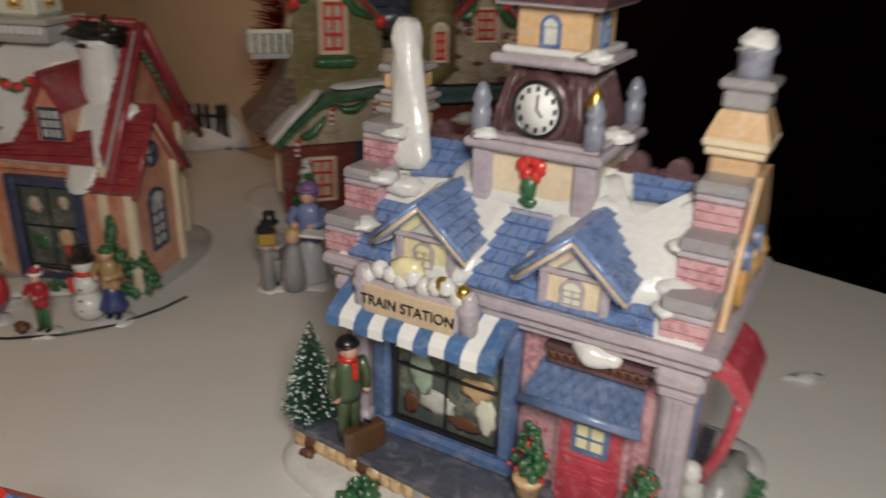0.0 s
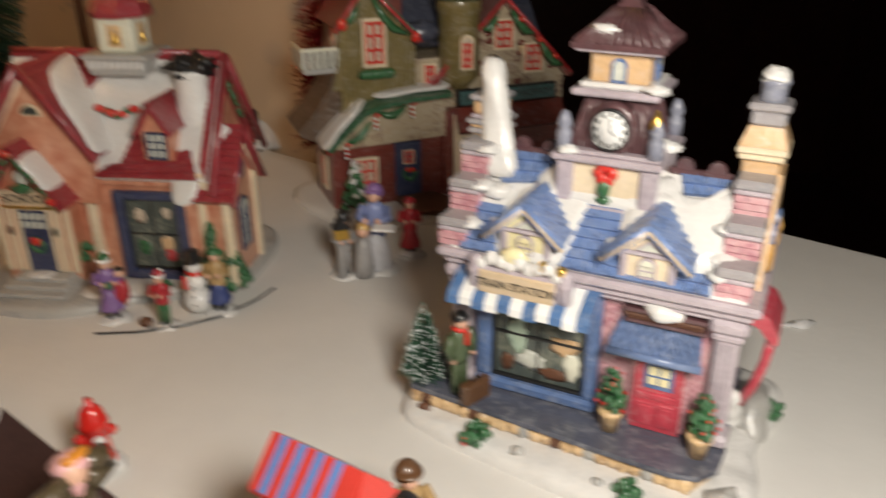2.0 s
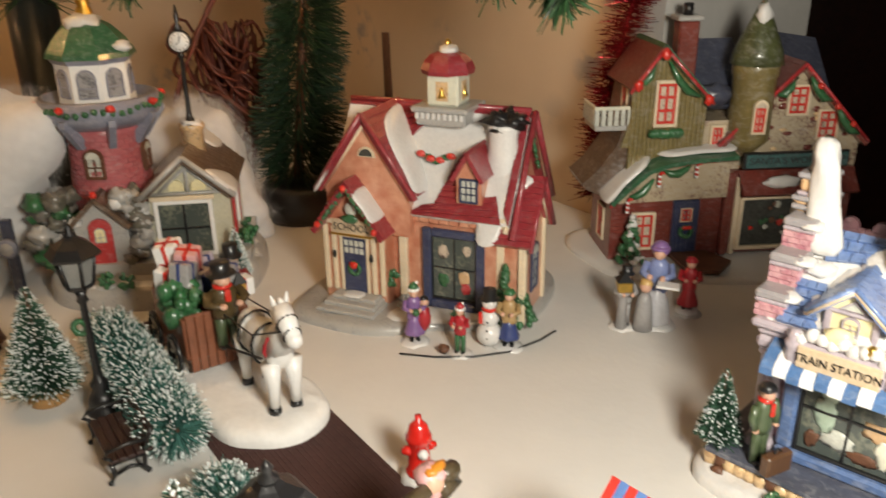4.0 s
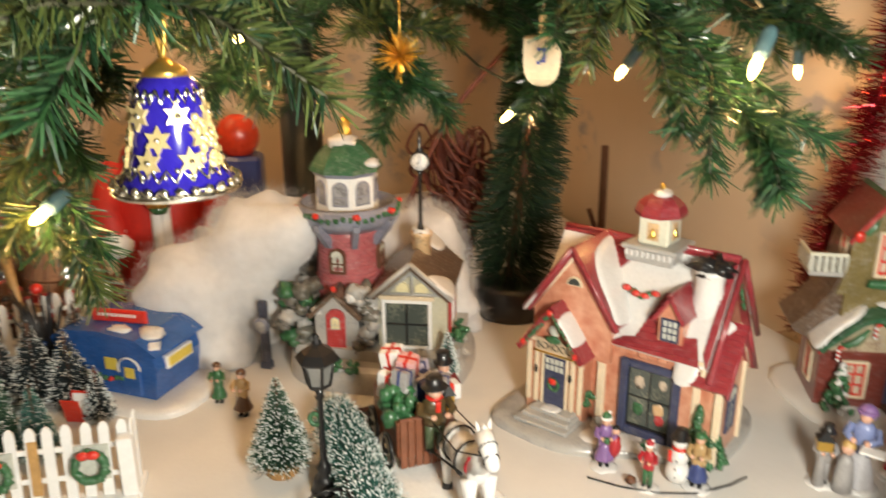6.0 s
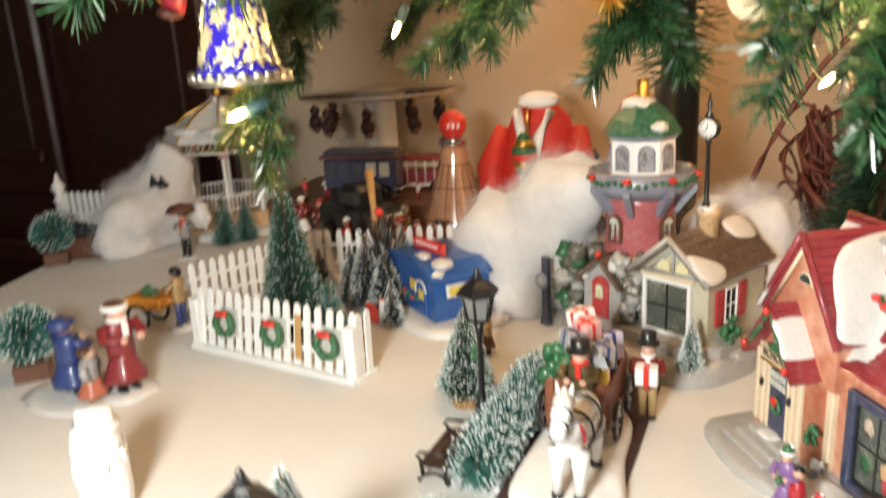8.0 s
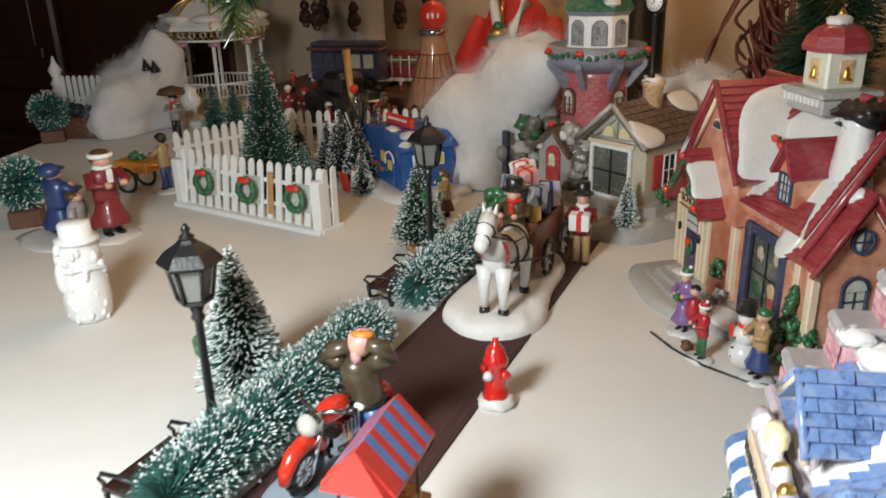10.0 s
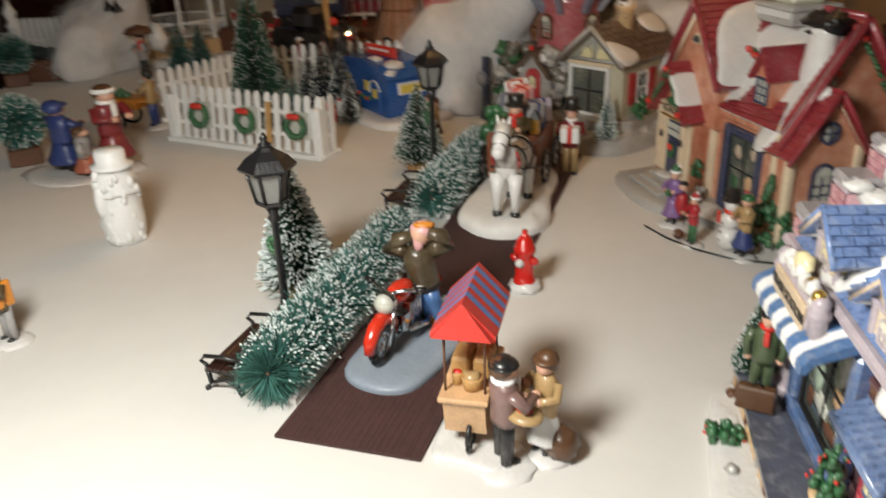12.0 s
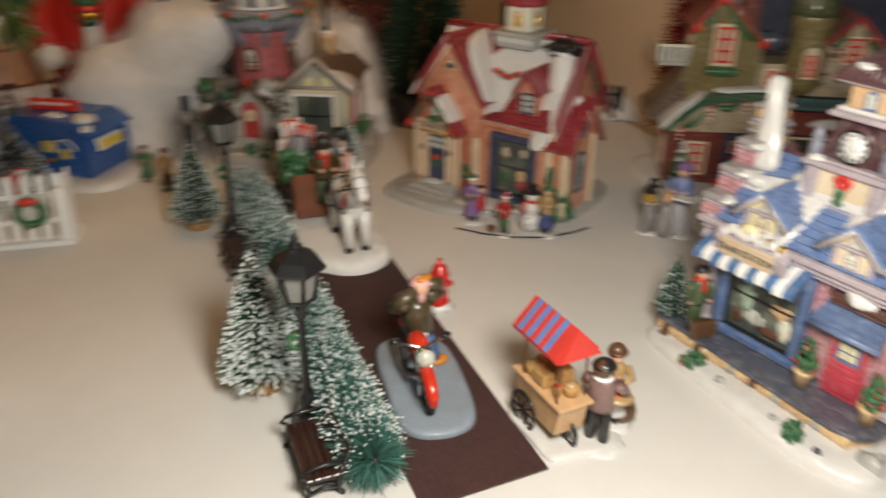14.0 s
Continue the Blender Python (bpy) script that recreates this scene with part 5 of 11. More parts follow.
    part("cupola_base", Mesh().box(-0.0165, -0.0145, 0.1085, 0.0165, 0.0145, 0.1165, GREY, 0.001).box(-0.019, -0.017, 0.1165, 0.019, 0.017, 0.1195, GREY, 0.0009), cu, "grey dentil base")
    dn = Mesh()
    for i in range(9):
        dn.box(-0.0160 + i * 0.0037, -0.0166, 0.1125, -0.0140 + i * 0.0037, -0.0143, 0.1163, SNOW, 0.0004)
    parts("dentil", dn, cu)
    part("belfry", Mesh().box(-0.0105, -0.0105, 0.1195, 0.0105, 0.0105, 0.1375, PALECREAM, 0.0012), cu, "pale cream belfry")
    for k in (0, 90, -90):
        o = Mesh()
        o.m = pose(0, 0, 0, 0, 0, k)
        o.box(-0.004, -0.0110, 0.1225, 0.004, -0.0102, 0.1335, SANDSTONE, 0.0004)
        o.lathe([(0.0028, 0), (0.0019, 0.002), (0.0016, 0.004), (0.0006, 0.006)], GOLD, 10, (0, -0.0105, 0.1245))
        part("bell_opening", o, cu)
    cr = Mesh()
    cr.lathe([(0.0165, 0.1372), (0.0170, 0.1395), (0.0150, 0.1440), (0.0110, 0.1475), (0.0050, 0.1500), (0.001, 0.151)], ROOFRED, 8, turn=0.5, smooth=False)
    part("cupola_roof", cr, cu, "red domed roof")
    part("cupola_snow", Mesh().ball((0.001, -0.001, 0.1500), 0.0062, SNOW, (1, 1, 0.55), 12, 8, 0.5), cu)
    part("gold_knob", Mesh().lathe([(0.0012, 0), (0.0022, 0.002), (0.0006, 0.0042)], GOLD, 10, (0, 0, 0.1520)), cu)
    sw = Mesh()
    holly(sw, (-0.046, 0.0305, 0.0960), (-0.036, 0.0285, 0.0925), 7, 0.0016)
    holly(sw, (-0.036, 0.0285, 0.0925), (-0.026, 0.0305, 0.0960), 7, 0.0016)
    for x, z in ((-0.046, 0.0965), (-0.0395, 0.0940), (-0.0335, 0.0935), (-0.026, 0.0965)):
        sw.ball((x, 0.0285, z), 0.0025, BRIGHTRED, (1.4, 0.7, 0.8), 8, 6, 0.3)
    part("swag", sw, T, "red and green swag on the snowy roof", kind="stuff")
    # chimney with a black hat-like cap
    ch = Mesh().lathe([(0.0150, 0.082), (0.0125, 0.094), (0.0098, 0.110), (0.0088, 0.121), (0.0096, 0.1235), (0.0096, 0.1255)], SNOW, 16, (0.004, 0.040, -0.011), True, 0.8)
    part("chimney", ch, T, "white round chimney")
    part("chimney_cap", Mesh().ball((0.006, 0.040, 0.1165), 0.0092, BLACK, (1.25, 1.1, 0.6), 16, 10, 0.9).ball((0.013, 0.038, 0.119), 0.0045, BLACK, (1.2, 1, 0.7), 10, 7, 0.6).ball((0.001, 0.037, 0.1195), 0.004, BLACK, (1.2, 1, 0.9), 10, 7, 0.6), T, "black lumpy chimney cap")
    # side wing
    wg = thing("side_wing", (0.003, -0.011, 0.005))
    wg.parent = T
    part("wing_wall", Mesh().prism([(0.026, -0.001), (0.068, -0.001), (0.068, 0.053), (0.047, 0.079), (0.026, 0.053)], SALMON, "x", -0.004, 0.0235), wg)
    parts("corner_post", Mesh().box(0.0205, 0.0235, -0.001, 0.0255, 0.0285, 0.052, CREAM, 0.0008).box(0.0205, 0.0655, -0.001, 0.0255, 0.0705, 0.052, CREAM, 0.0008), wg)
    wr = Mesh()
    wr.quad((-0.004, 0.021, 0.0485), (0.029, 0.021, 0.0485), (0.029, 0.047, 0.0825), (-0.004, 0.047, 0.0825), ROOFRED, 0.003)
    wr.quad((0.029, 0.073, 0.0485), (-0.004, 0.073, 0.0485), (-0.004, 0.047, 0.0825), (0.029, 0.047, 0.0825), ROOFRED, 0.003)
    slope_tiles(wr, (0.002, 0.0205, 0.0488), (0.029, 0.0205, 0.0488), (0.029, 0.047, 0.083), (0.010, 0.047, 0.083), 12, 1, ROOFRED, 0.0007, 1)
    parts("shingle_course", wr, wg, "", "wing_roof", 5, "red ribbed wing roof")
    snw = Mesh()
    snow_patch([(-0.006, 0.0215, 0.0495), (0.0065, 0.0205, 0.0485), (0.010, 0.030, 0.0610), (0.014, 0.038, 0.0715), (0.023, 0.0455, 0.0815), (0.004, 0.0465, 0.083), (-0.006, 0.04, 0.074)], 0.0022, snw)
    part("wing_snow", snw, wg)
    rk = Mesh()
    for y, s in ((0.020, 1), (0.074, -1)):
        rk.tube([(0.0292, y, 0.0465), (0.0292, 0.047, 0.0822)], 0.0014, ROOFRED, 6)
        rk.tube([(0.0262, y + s * 0.003, 0.0482), (0.0262, 0.047, 0.0795)], 0.0016, CREAM, 6)
    parts("rake", rk, wg)
    rw = Mesh()
    rw.m = pose(0.0236, 0.047, 0.060, 0, 90, 0)
    rw.lathe([(0.0062, 0), (0.0062, 0.0016), (0.0048, 0.0016), (0.0048, 0.0005)], NAVY, 20)
    rw.lathe([(0.0047, 0), (0.0047, 0.0008)], PALEGLASS, 20)
    rw.box(-0.0004, -0.0048, 0.0008, 0.0004, 0.0048, 0.0014, NAVY, 0)
    rw.box(-0.0048, -0.0004, 0.0008, 0.0048, 0.0004, 0.0014, NAVY, 0)
    part("round_window", rw, wg)
    window(wg, 0.047, -0.0236, 0.0155, 0.011, 0.021, NAVY, PALEGLASS, 2, 4, "arched_window", 0.0016, 0.0009, 0.0018, m=pose(0, 0, 0, 0, 0, 90), arch=True)
    # painted shrubs against the walls
    for x, y, r, z in ((-0.060, 0.010, 0.0055, 0.022), (-0.050, 0.006, 0.006, 0.009), (-0.012, 0.004, 0.005, 0.008)):
        b = Mesh()
        lumpy_bush(b, (x, y, z), r, LEAF if r < 0.0058 else GREY, None, 20, 1.2 if z > 0.02 else 0.8)
        part("shrub", b, T)
    for x, y, h in ((0.016, 0.012, 0.034), (0.026, 0.016, 0.020)):
        ev = Mesh()
        for i in range(70):
            t = random.random()
            a = random.uniform(0, 6.28)
            rr = (1 - t) * 0.0085
            ev.ball((x + math.cos(a) * rr, y + math.sin(a) * rr, 0.006 + t * h), 0.0022, LEAF, seg=6, rings=4, lump=0.6, freq=900)
        part("evergreen", ev, T, "painted dark green evergreen bush", kind="stuff")
    return T


school().scale = (0.925, 0.94, 1.0)


# ---------------------------------------------------------------- lighthouse cottage
def lighthouse():
    T = thing("lighthouse_cottage", (-0.40, 0.515, 0), 18, "porcelain toy lighthouse with green dome and small cottage", "toy house")
    part("rock_base", skirt([(-0.042, -0.036), (-0.018, -0.064), (0.03, -0.071), (0.074, -0.062), (0.090, -0.040), (0.092, 0.01), (0.07, 0.038), (0.0, 0.042), (-0.042, 0.022)], 0.014, GREY, 0.003), T, "grey rock base with snow")
    tr = Mesh()
    tr.prism([(-0.036, -0.042), (0.072, -0.054), (0.085, -0.035), (0.085, 0.03), (-0.036, 0.03)], GREY, "z", 0.012, 0.0225)
    part("terrace", tr, T)
    st = Mesh()
    for i in range(60):
        a = random.uniform(0, 6.28)
        x, y = 0.024 + 0.062 * math.cos(a), -0.016 + 0.050 * math.sin(a)
        st.ball((x, y, random.uniform(0.006, 0.012)), random.uniform(0.004, 0.007), GREY, (1, 1, 0.8), 7, 5, 0.5)
    parts("boulder", st, T, "rough grey boulder")
    part("front_snow", snow_patch([(-0.02, -0.060, 0.0140), (0.03, -0.068, 0.0140), (0.06, -0.062, 0.0140), (0.03, -0.058, 0.0140)], 0.0012), T)
    # tower
    tw = thing("tower", (-0.002, -0.001, 0))
    tw.parent = T
    part("tower_wall", Mesh().lathe([(0.0285, 0.012), (0.0260, 0.055), (0.0234, 0.078), (0.0232, 0.098), (0.0275, 0.104)], BRICK2, 28), tw, "pink-red brick tower")
    b, far = Mesh(), Mesh()
    rows = 18
    for j in range(rows):
        z = 0.050 + j * 0.0031
        r = 0.0264 - min(1, j / 9) * 0.0028
        n = 22
        for i in range(n):
            a0, a1 = 2 * math.pi * (i + 0.5 * (j % 2)) / n, 2 * math.pi * (i + 0.5 * (j % 2) + 0.88) / n
            q = 0.00035
            pts = [((r + q) * math.cos(a), (r + q) * math.sin(a), zz) for a, zz in ((a0, z), (a1, z), (a1, z + 0.0026), (a0, z + 0.0026))]
            inn = [(r * 0.99 * math.cos(a), r * 0.99 * math.sin(a), zz) for a, zz in ((a0, z), (a1, z), (a1, z + 0.0026), (a0, z + 0.0026))]
            (b if math.sin(a0) < -0.05 or math.cos(a0) > 0.75 else far).put(pts + inn, [[0, 1, 2, 3], [4, 5, 1, 0], [5, 6, 2, 1], [6, 7, 3, 2], [7, 4, 0, 3]], BRICK2)
    parts("brick", b, tw)
    part("rear_bricks", far, tw, kind="stuff")
    br = Mesh()
    for i in range(8):
        br.m = pose(0, 0, 0, 0, 0, 45 * i + 22)
        br.prism([(0.0225, 0.092), (0.0262, 0.092), (0.0385, 0.108), (0.0385, 0.112), (0.0245, 0.112)], GREYBLUE, "y", -0.0022, 0.0022)
    br.m = Matrix()
    parts("bracket", br, tw, "grey bracket under the gallery")
    part("gallery", Mesh().lathe([(0.0285, 0.104), (0.036, 0.110), (0.0365, 0.114), (0.0365, 0.1215), (0.0335, 0.1225), (0.033, 0.1165), (0.022, 0.1165)], GREYBLUE, 24), tw, "grey gallery wall")
    gl = Mesh()
    for i in range(44):
        a = 2 * math.pi * i / 44
        gl.ball((0.037 * math.cos(a), 0.037 * math.sin(a), 0.1165 + 0.0012 * math.sin(8 * a)), 0.0021, LEAF, seg=6, rings=4, lump=0.6, freq=900)
    part("gallery_garland", gl, tw, "green garland round the gallery", kind="stuff")
    for i in range(8):
        a = math.pi * (i + 0.5) / 4
        part("bow", Mesh().ball((0.0385 * math.cos(a), 0.0385 * math.sin(a), 0.1190), 0.0026, BRIGHTRED, (1.1, 1.1, 0.9), 8, 6, 0.5), tw)
    ln = Mesh().lathe([(0.0230, 0.1165), (0.0226, 0.1455)], WHITE, 8, turn=0.5, smooth=False)
    ln.lathe([(0.0236, 0.1430), (0.0250, 0.1455), (0.0256, 0.1475)], GREYBLUE, 8, turn=0.5, smooth=False)
    part("lantern_room", ln, tw, "white octagonal lantern room")
    for i in range(8):
        window(tw, 0, -0.0208, 0.1235, 0.0096, 0.0112, GREYBLUE, LANTERNPANE, 1, 2, "lantern_window", 0.0012, 0.0006, 0.0010, m=pose(0, 0, 0, 0, 0, 45 * i), arch=True)
    part("dome", Mesh().lathe([(0.0272, 0.1462), (0.0262, 0.1492), (0.0212, 0.1570), (0.0140, 0.1645), (0.0060, 0.1690), (0.001, 0.1700)], GREENROOF, 8, turn=0.5, smooth=False), tw, "green speckled dome")
    part("dome_snow", Mesh().ball((-0.001, -0.003, 0.1665), 0.0098, SNOW, (1.1, 1.1, 0.55), 14, 8, 0.5).ball((0.0215, -0.010, 0.1525), 0.0055, SNOW, (1, 1, 0.6), 10, 7, 0.5), tw)
    part("finial", Mesh().lathe([(0.0052, 0.1690), (0.0048, 0.1735), (0.0034, 0.1760), (0.0044, 0.1790), (0.0036, 0.1815), (0.0010, 0.1835)], GOLD, 14), tw, "gold finial")
    for k in (-8, 82, 172):
        window(tw, 0, -0.0228, 0.074, 0.0090, 0.0120, BROWN, PALEGLASS, 2, 2, "tower_window", 0.003, 0.0008, 0.0016, m=pose(0, 0, 0, 0, 0, k), arch=True)
    # entrance house
    en = thing("entrance", (0.002, 0, 0.005))
    en.parent = T
    part("entry_wall", Mesh().prism([(-0.022, 0.014), (0.010, 0.014), (0.010, 0.045), (-0.006, 0.060), (-0.022, 0.045)], GREY, "y", -0.041, -0.01), en, "grey stone entrance")
    part("door_leaf", Mesh().box(-0.0135, -0.0432, 0.0165, 0.0005, -0.0408, 0.040, RED, 0.0006).prism([(-0.0065 + 0.007 * math.cos(math.pi * i / 10), 0.040 + 0.007 * math.sin(math.pi * i / 10)) for i in range(11)], RED, "y", -0.0432, -0.0408), en, "red arched door")
    window(en, -0.0065, -0.0432, 0.032, 0.0058, 0.0060, GREY, LITCREAM, 2, 2, "door_light", 0.0008, 0.0005, 0.0006, arch=True)
    part("entry_roof", gable_roof(-0.024, 0.012, -0.045, -0.012, 0.0445, 0.0625, BROWNROOF, 0.002, 0.003, "y"), en, "brown gable roof")
    es = Mesh()
    es.ball((0.006, -0.043, 0.0565), 0.0052, SNOW, (1, 0.7, 0.8), 10, 7, 0.5).ball((-0.020, -0.043, 0.0455), 0.0042, SNOW, (1, 0.7, 0.8), 10, 7, 0.5)
    es.ball((-0.006, -0.0455, 0.0635), 0.0024, BRIGHTRED, seg=8, rings=6)
    part("entry_snow", es, en)
    iv = Mesh()
    for i in range(34):
        k = i / 33
        iv.ball((-0.033 + 0.008 * math.sin(i * 2.3) - 0.006 * (1 - k), -0.028 + 0.012 * math.sin(i * 1.3), 0.018 + 0.046 * k), random.uniform(0.0045, 0.0075), (LEAF, MOSS, GREY, MOSS)[i % 4], (1, 1, 0.8), 10, 7, 0.9, 420)
    part("ivy", iv, T, "dark ivy and stone beside the tower", kind="stuff")
    iv = Mesh()
    for i in range(30):
        a = math.pi * i / 29
        iv.ball((0.012 + 0.009 * math.sin(a) + random.uniform(-0.003, 0.003), -0.033 + 0.010 * math.sin(i * 1.7), 0.018 + 0.048 * i / 29), random.uniform(0.0045, 0.0070), (MOSS, GREY, GREY)[i % 3], (1, 1, 0.85), 10, 7, 0.9, 420)
    iv.ball((0.018, -0.040, 0.052), 0.0062, SNOW, (1.2, 0.8, 0.7), 12, 8, 0.6)
    part("rough_stone", iv, T, "rough dark stonework beside the door", kind="stuff")
    # cottage
    ct = thing("cottage", (-0.0030, 0, 0.0040))
    ct.parent = T
    part("cottage_wall", Mesh().prism([(0.029, 0.014), (0.079, 0.014), (0.079, 0.0615), (0.054, 0.082), (0.029, 0.0615)], COTTAGE, "y", -0.037, 0.030), ct, "grey-cream cottage walls")
    tm = Mesh()
    for a, b in (((0.030, 0.0385, 0.0603), (0.078, 0.0385, 0.0603)), ((0.054, 0.0385, 0.0595), (0.054, 0.0385, 0.080)), ((0.036, 0.0385, 0.0610), (0.0535, 0.0385, 0.0765)), ((0.072, 0.0385, 0.0610), (0.0545, 0.0385, 0.0765))):
        tm.tube([(a[0], -a[1], a[2]), (b[0], -b[1], b[2])], 0.0011, GREY, 6)
    parts("timber", tm, ct)
    yl = Mesh()
    for u in (0.0472, 0.0608):
        yl.prism([(u - 0.0046, 0.0622)] + [(u - 0.0046 * math.cos(math.pi * k / 8), 0.0640 + 0.0052 * math.sin(math.pi * k / 8)) for k in range(9)] + [(u + 0.0046, 0.0622)], LITCREAM, "y", -0.0392, -0.0370)
    parts("gable_light", yl, ct, "pale yellow rounded gable pane")
    window(ct, 0.050, -0.0372, 0.0205, 0.031, 0.033, WHITE, SCENEGLASS, 1, 1, "cottage_window", 0.003, 0.0009, 0.0026)
    cb = Mesh()
    cb.box(0.0493, -0.0392, 0.0205, 0.0507, -0.0384, 0.0535, BLACK, 0.0001).box(0.0345, -0.0392, 0.0365, 0.0655, -0.0384, 0.0377, BLACK, 0.0001)
    part("window_cross", cb, ct)
    part("lintel", Mesh().box(0.030, -0.0405, 0.0560, 0.070, -0.0372, 0.0590, CREAM, 0.0006), ct)
    part("cottage_roof", gable_roof(0.0275, 0.0805, -0.042, 0.034, 0.0620, 0.0855, BROWNROOF, 0.0025, 0.0035, "y"), ct, "brown shingled roof")
    rs = Mesh()
    for s in (-1, 1):
        e0, e1 = (0.054 + s * 0.0290, -0.0445, 0.0600), (0.054 + s * 0.0290, 0.0365, 0.0600)
        t0, t1 = (0.054, -0.0445, 0.0857), (0.054, 0.0365, 0.0857)
        slope_tiles(rs, *((e0, e1, t1, t0) if s > 0 else (e1, e0, t0, t1)), 7, 12, BROWNROOF, 0.0006)
    parts("shingle", rs, ct)
    sn = Mesh()
    for rim in ([(0.067, -0.044), (0.0830, -0.0448), (0.0835, -0.026), (0.078, -0.020), (0.071, -0.030)], [(0.056, 0.012), (0.066, 0.014), (0.069, 0.034), (0.056, 0.035)]):
        part("roof_snow", snow_patch([(u, v, 0.0868 - 0.886 * (u - 0.054)) for u, v in rim], 0.0016), ct)
    sn = snow_patch([(u, v, 0.0868 - 0.886 * (0.054 - u)) for u, v in ((0.0255, -0.040), (0.043, -0.044), (0.041, -0.026), (0.0255, -0.014))][::-1], 0.0022)
    part("roof_snow", sn, ct)
    rk = Mesh()
    for s in (-1, 1):
        rk.tube([(0.054 + s * 0.0296, -0.0448, 0.0592), (0.054, -0.0448, 0.0852)], 0.0019, GREY, 6)
    parts("rake", rk, ct)
    ch = Mesh().lathe([(0.0075, 0.066), (0.0070, 0.0925), (0.0082, 0.094), (0.0082, 0.097)], SANDSTONE, 10, (0.056, -0.004, 0))
    ch.ball((0.056, -0.004, 0.0975), 0.0078, SNOW, (1, 1, 0.45), 12, 8, 0.5)
    part("chimney", ch, ct, "tan stone chimney capped with snow")
    sh = Mesh().box(0.0792, -0.030, 0.028, 0.0808, -0.021, 0.052, RED, 0.0005).box(0.0792, -0.004, 0.028, 0.0808, 0.005, 0.052, RED, 0.0005)
    parts("shutter", sh, ct, "red shutter")
    window(ct, -0.0125, -0.0792, 0.029, 0.012, 0.021, WHITE, DARKGLASS, 2, 2, "side_window", 0.0016, 0.0007, 0.0012, m=pose(0, 0, 0, 0, 0, 90))
    for x, y, z, r in ((0.000, -0.0645, 0.019, 0.0055), (0.012, -0.066, 0.019, 0.0055), (0.084, -0.022, 0.030, 0.0075)):
        b = Mesh()
        lumpy_bush(b, (x, y, z), r, LEAF, None, 22, 1.15)
        part("shrub", b, T, "round green shrub")
    return T


lighthouse()


def street_clock(at, h):
    T = thing("street_clock", at, 2, "tall black toy street clock with white round face", "clock")
    part("post", Mesh().lathe([(0.0048, 0), (0.0048, 0.002), (0.0026, 0.004), (0.0016, 0.008), (0.0013, h - 0.004), (0.0022, h - 0.003), (0.0014, h)], BLACK, 12), T)
    c = Mesh()
    c.m = pose(0, 0, h + 0.006, 90, 0, 20)
    c.lathe([(0.0070, -0.0022), (0.0074, 0), (0.0070, 0.0022), (0.006, 0.0024)], BLACK, 24)
    case = part("clock_case", c, T)
    f = Mesh()
    f.m = pose(0, 0, h + 0.006, 90, 0, 20)
    f.lathe([(0.0060, -0.0027), (0.0060, 0.0027)], WHITE, 24)
    for i in range(12):
        a = math.pi * i / 6
        f.ball((0.0047 * math.sin(a), 0.0047 * math.cos(a), 0.0027), 0.0005, BLACK, seg=5, rings=3)
    f.tube([(0, 0, 0.003), (0.0005, 0.0036, 0.003)], 0.0003, BLACK, 5).tube([(0, 0, 0.003), (-0.002, -0.0015, 0.003)], 0.0003, BLACK, 5)
    part("clock_face", f, case, "white dial")
    part("finial", Mesh().lathe([(0.0020, 0), (0.0030, 0.002), (0.0012, 0.005), (0.0018, 0.009), (0.0004, 0.016)], BLACK, 10, (0, 0, h + 0.012)), T)
    return T


street_clock((-0.3475, 0.525, 0.1005), 0.047)


# ---------------------------------------------------------------- workshop
SPIRE = ceramic("spire_green", (0.075, 0.085, 0.035), 0.3)


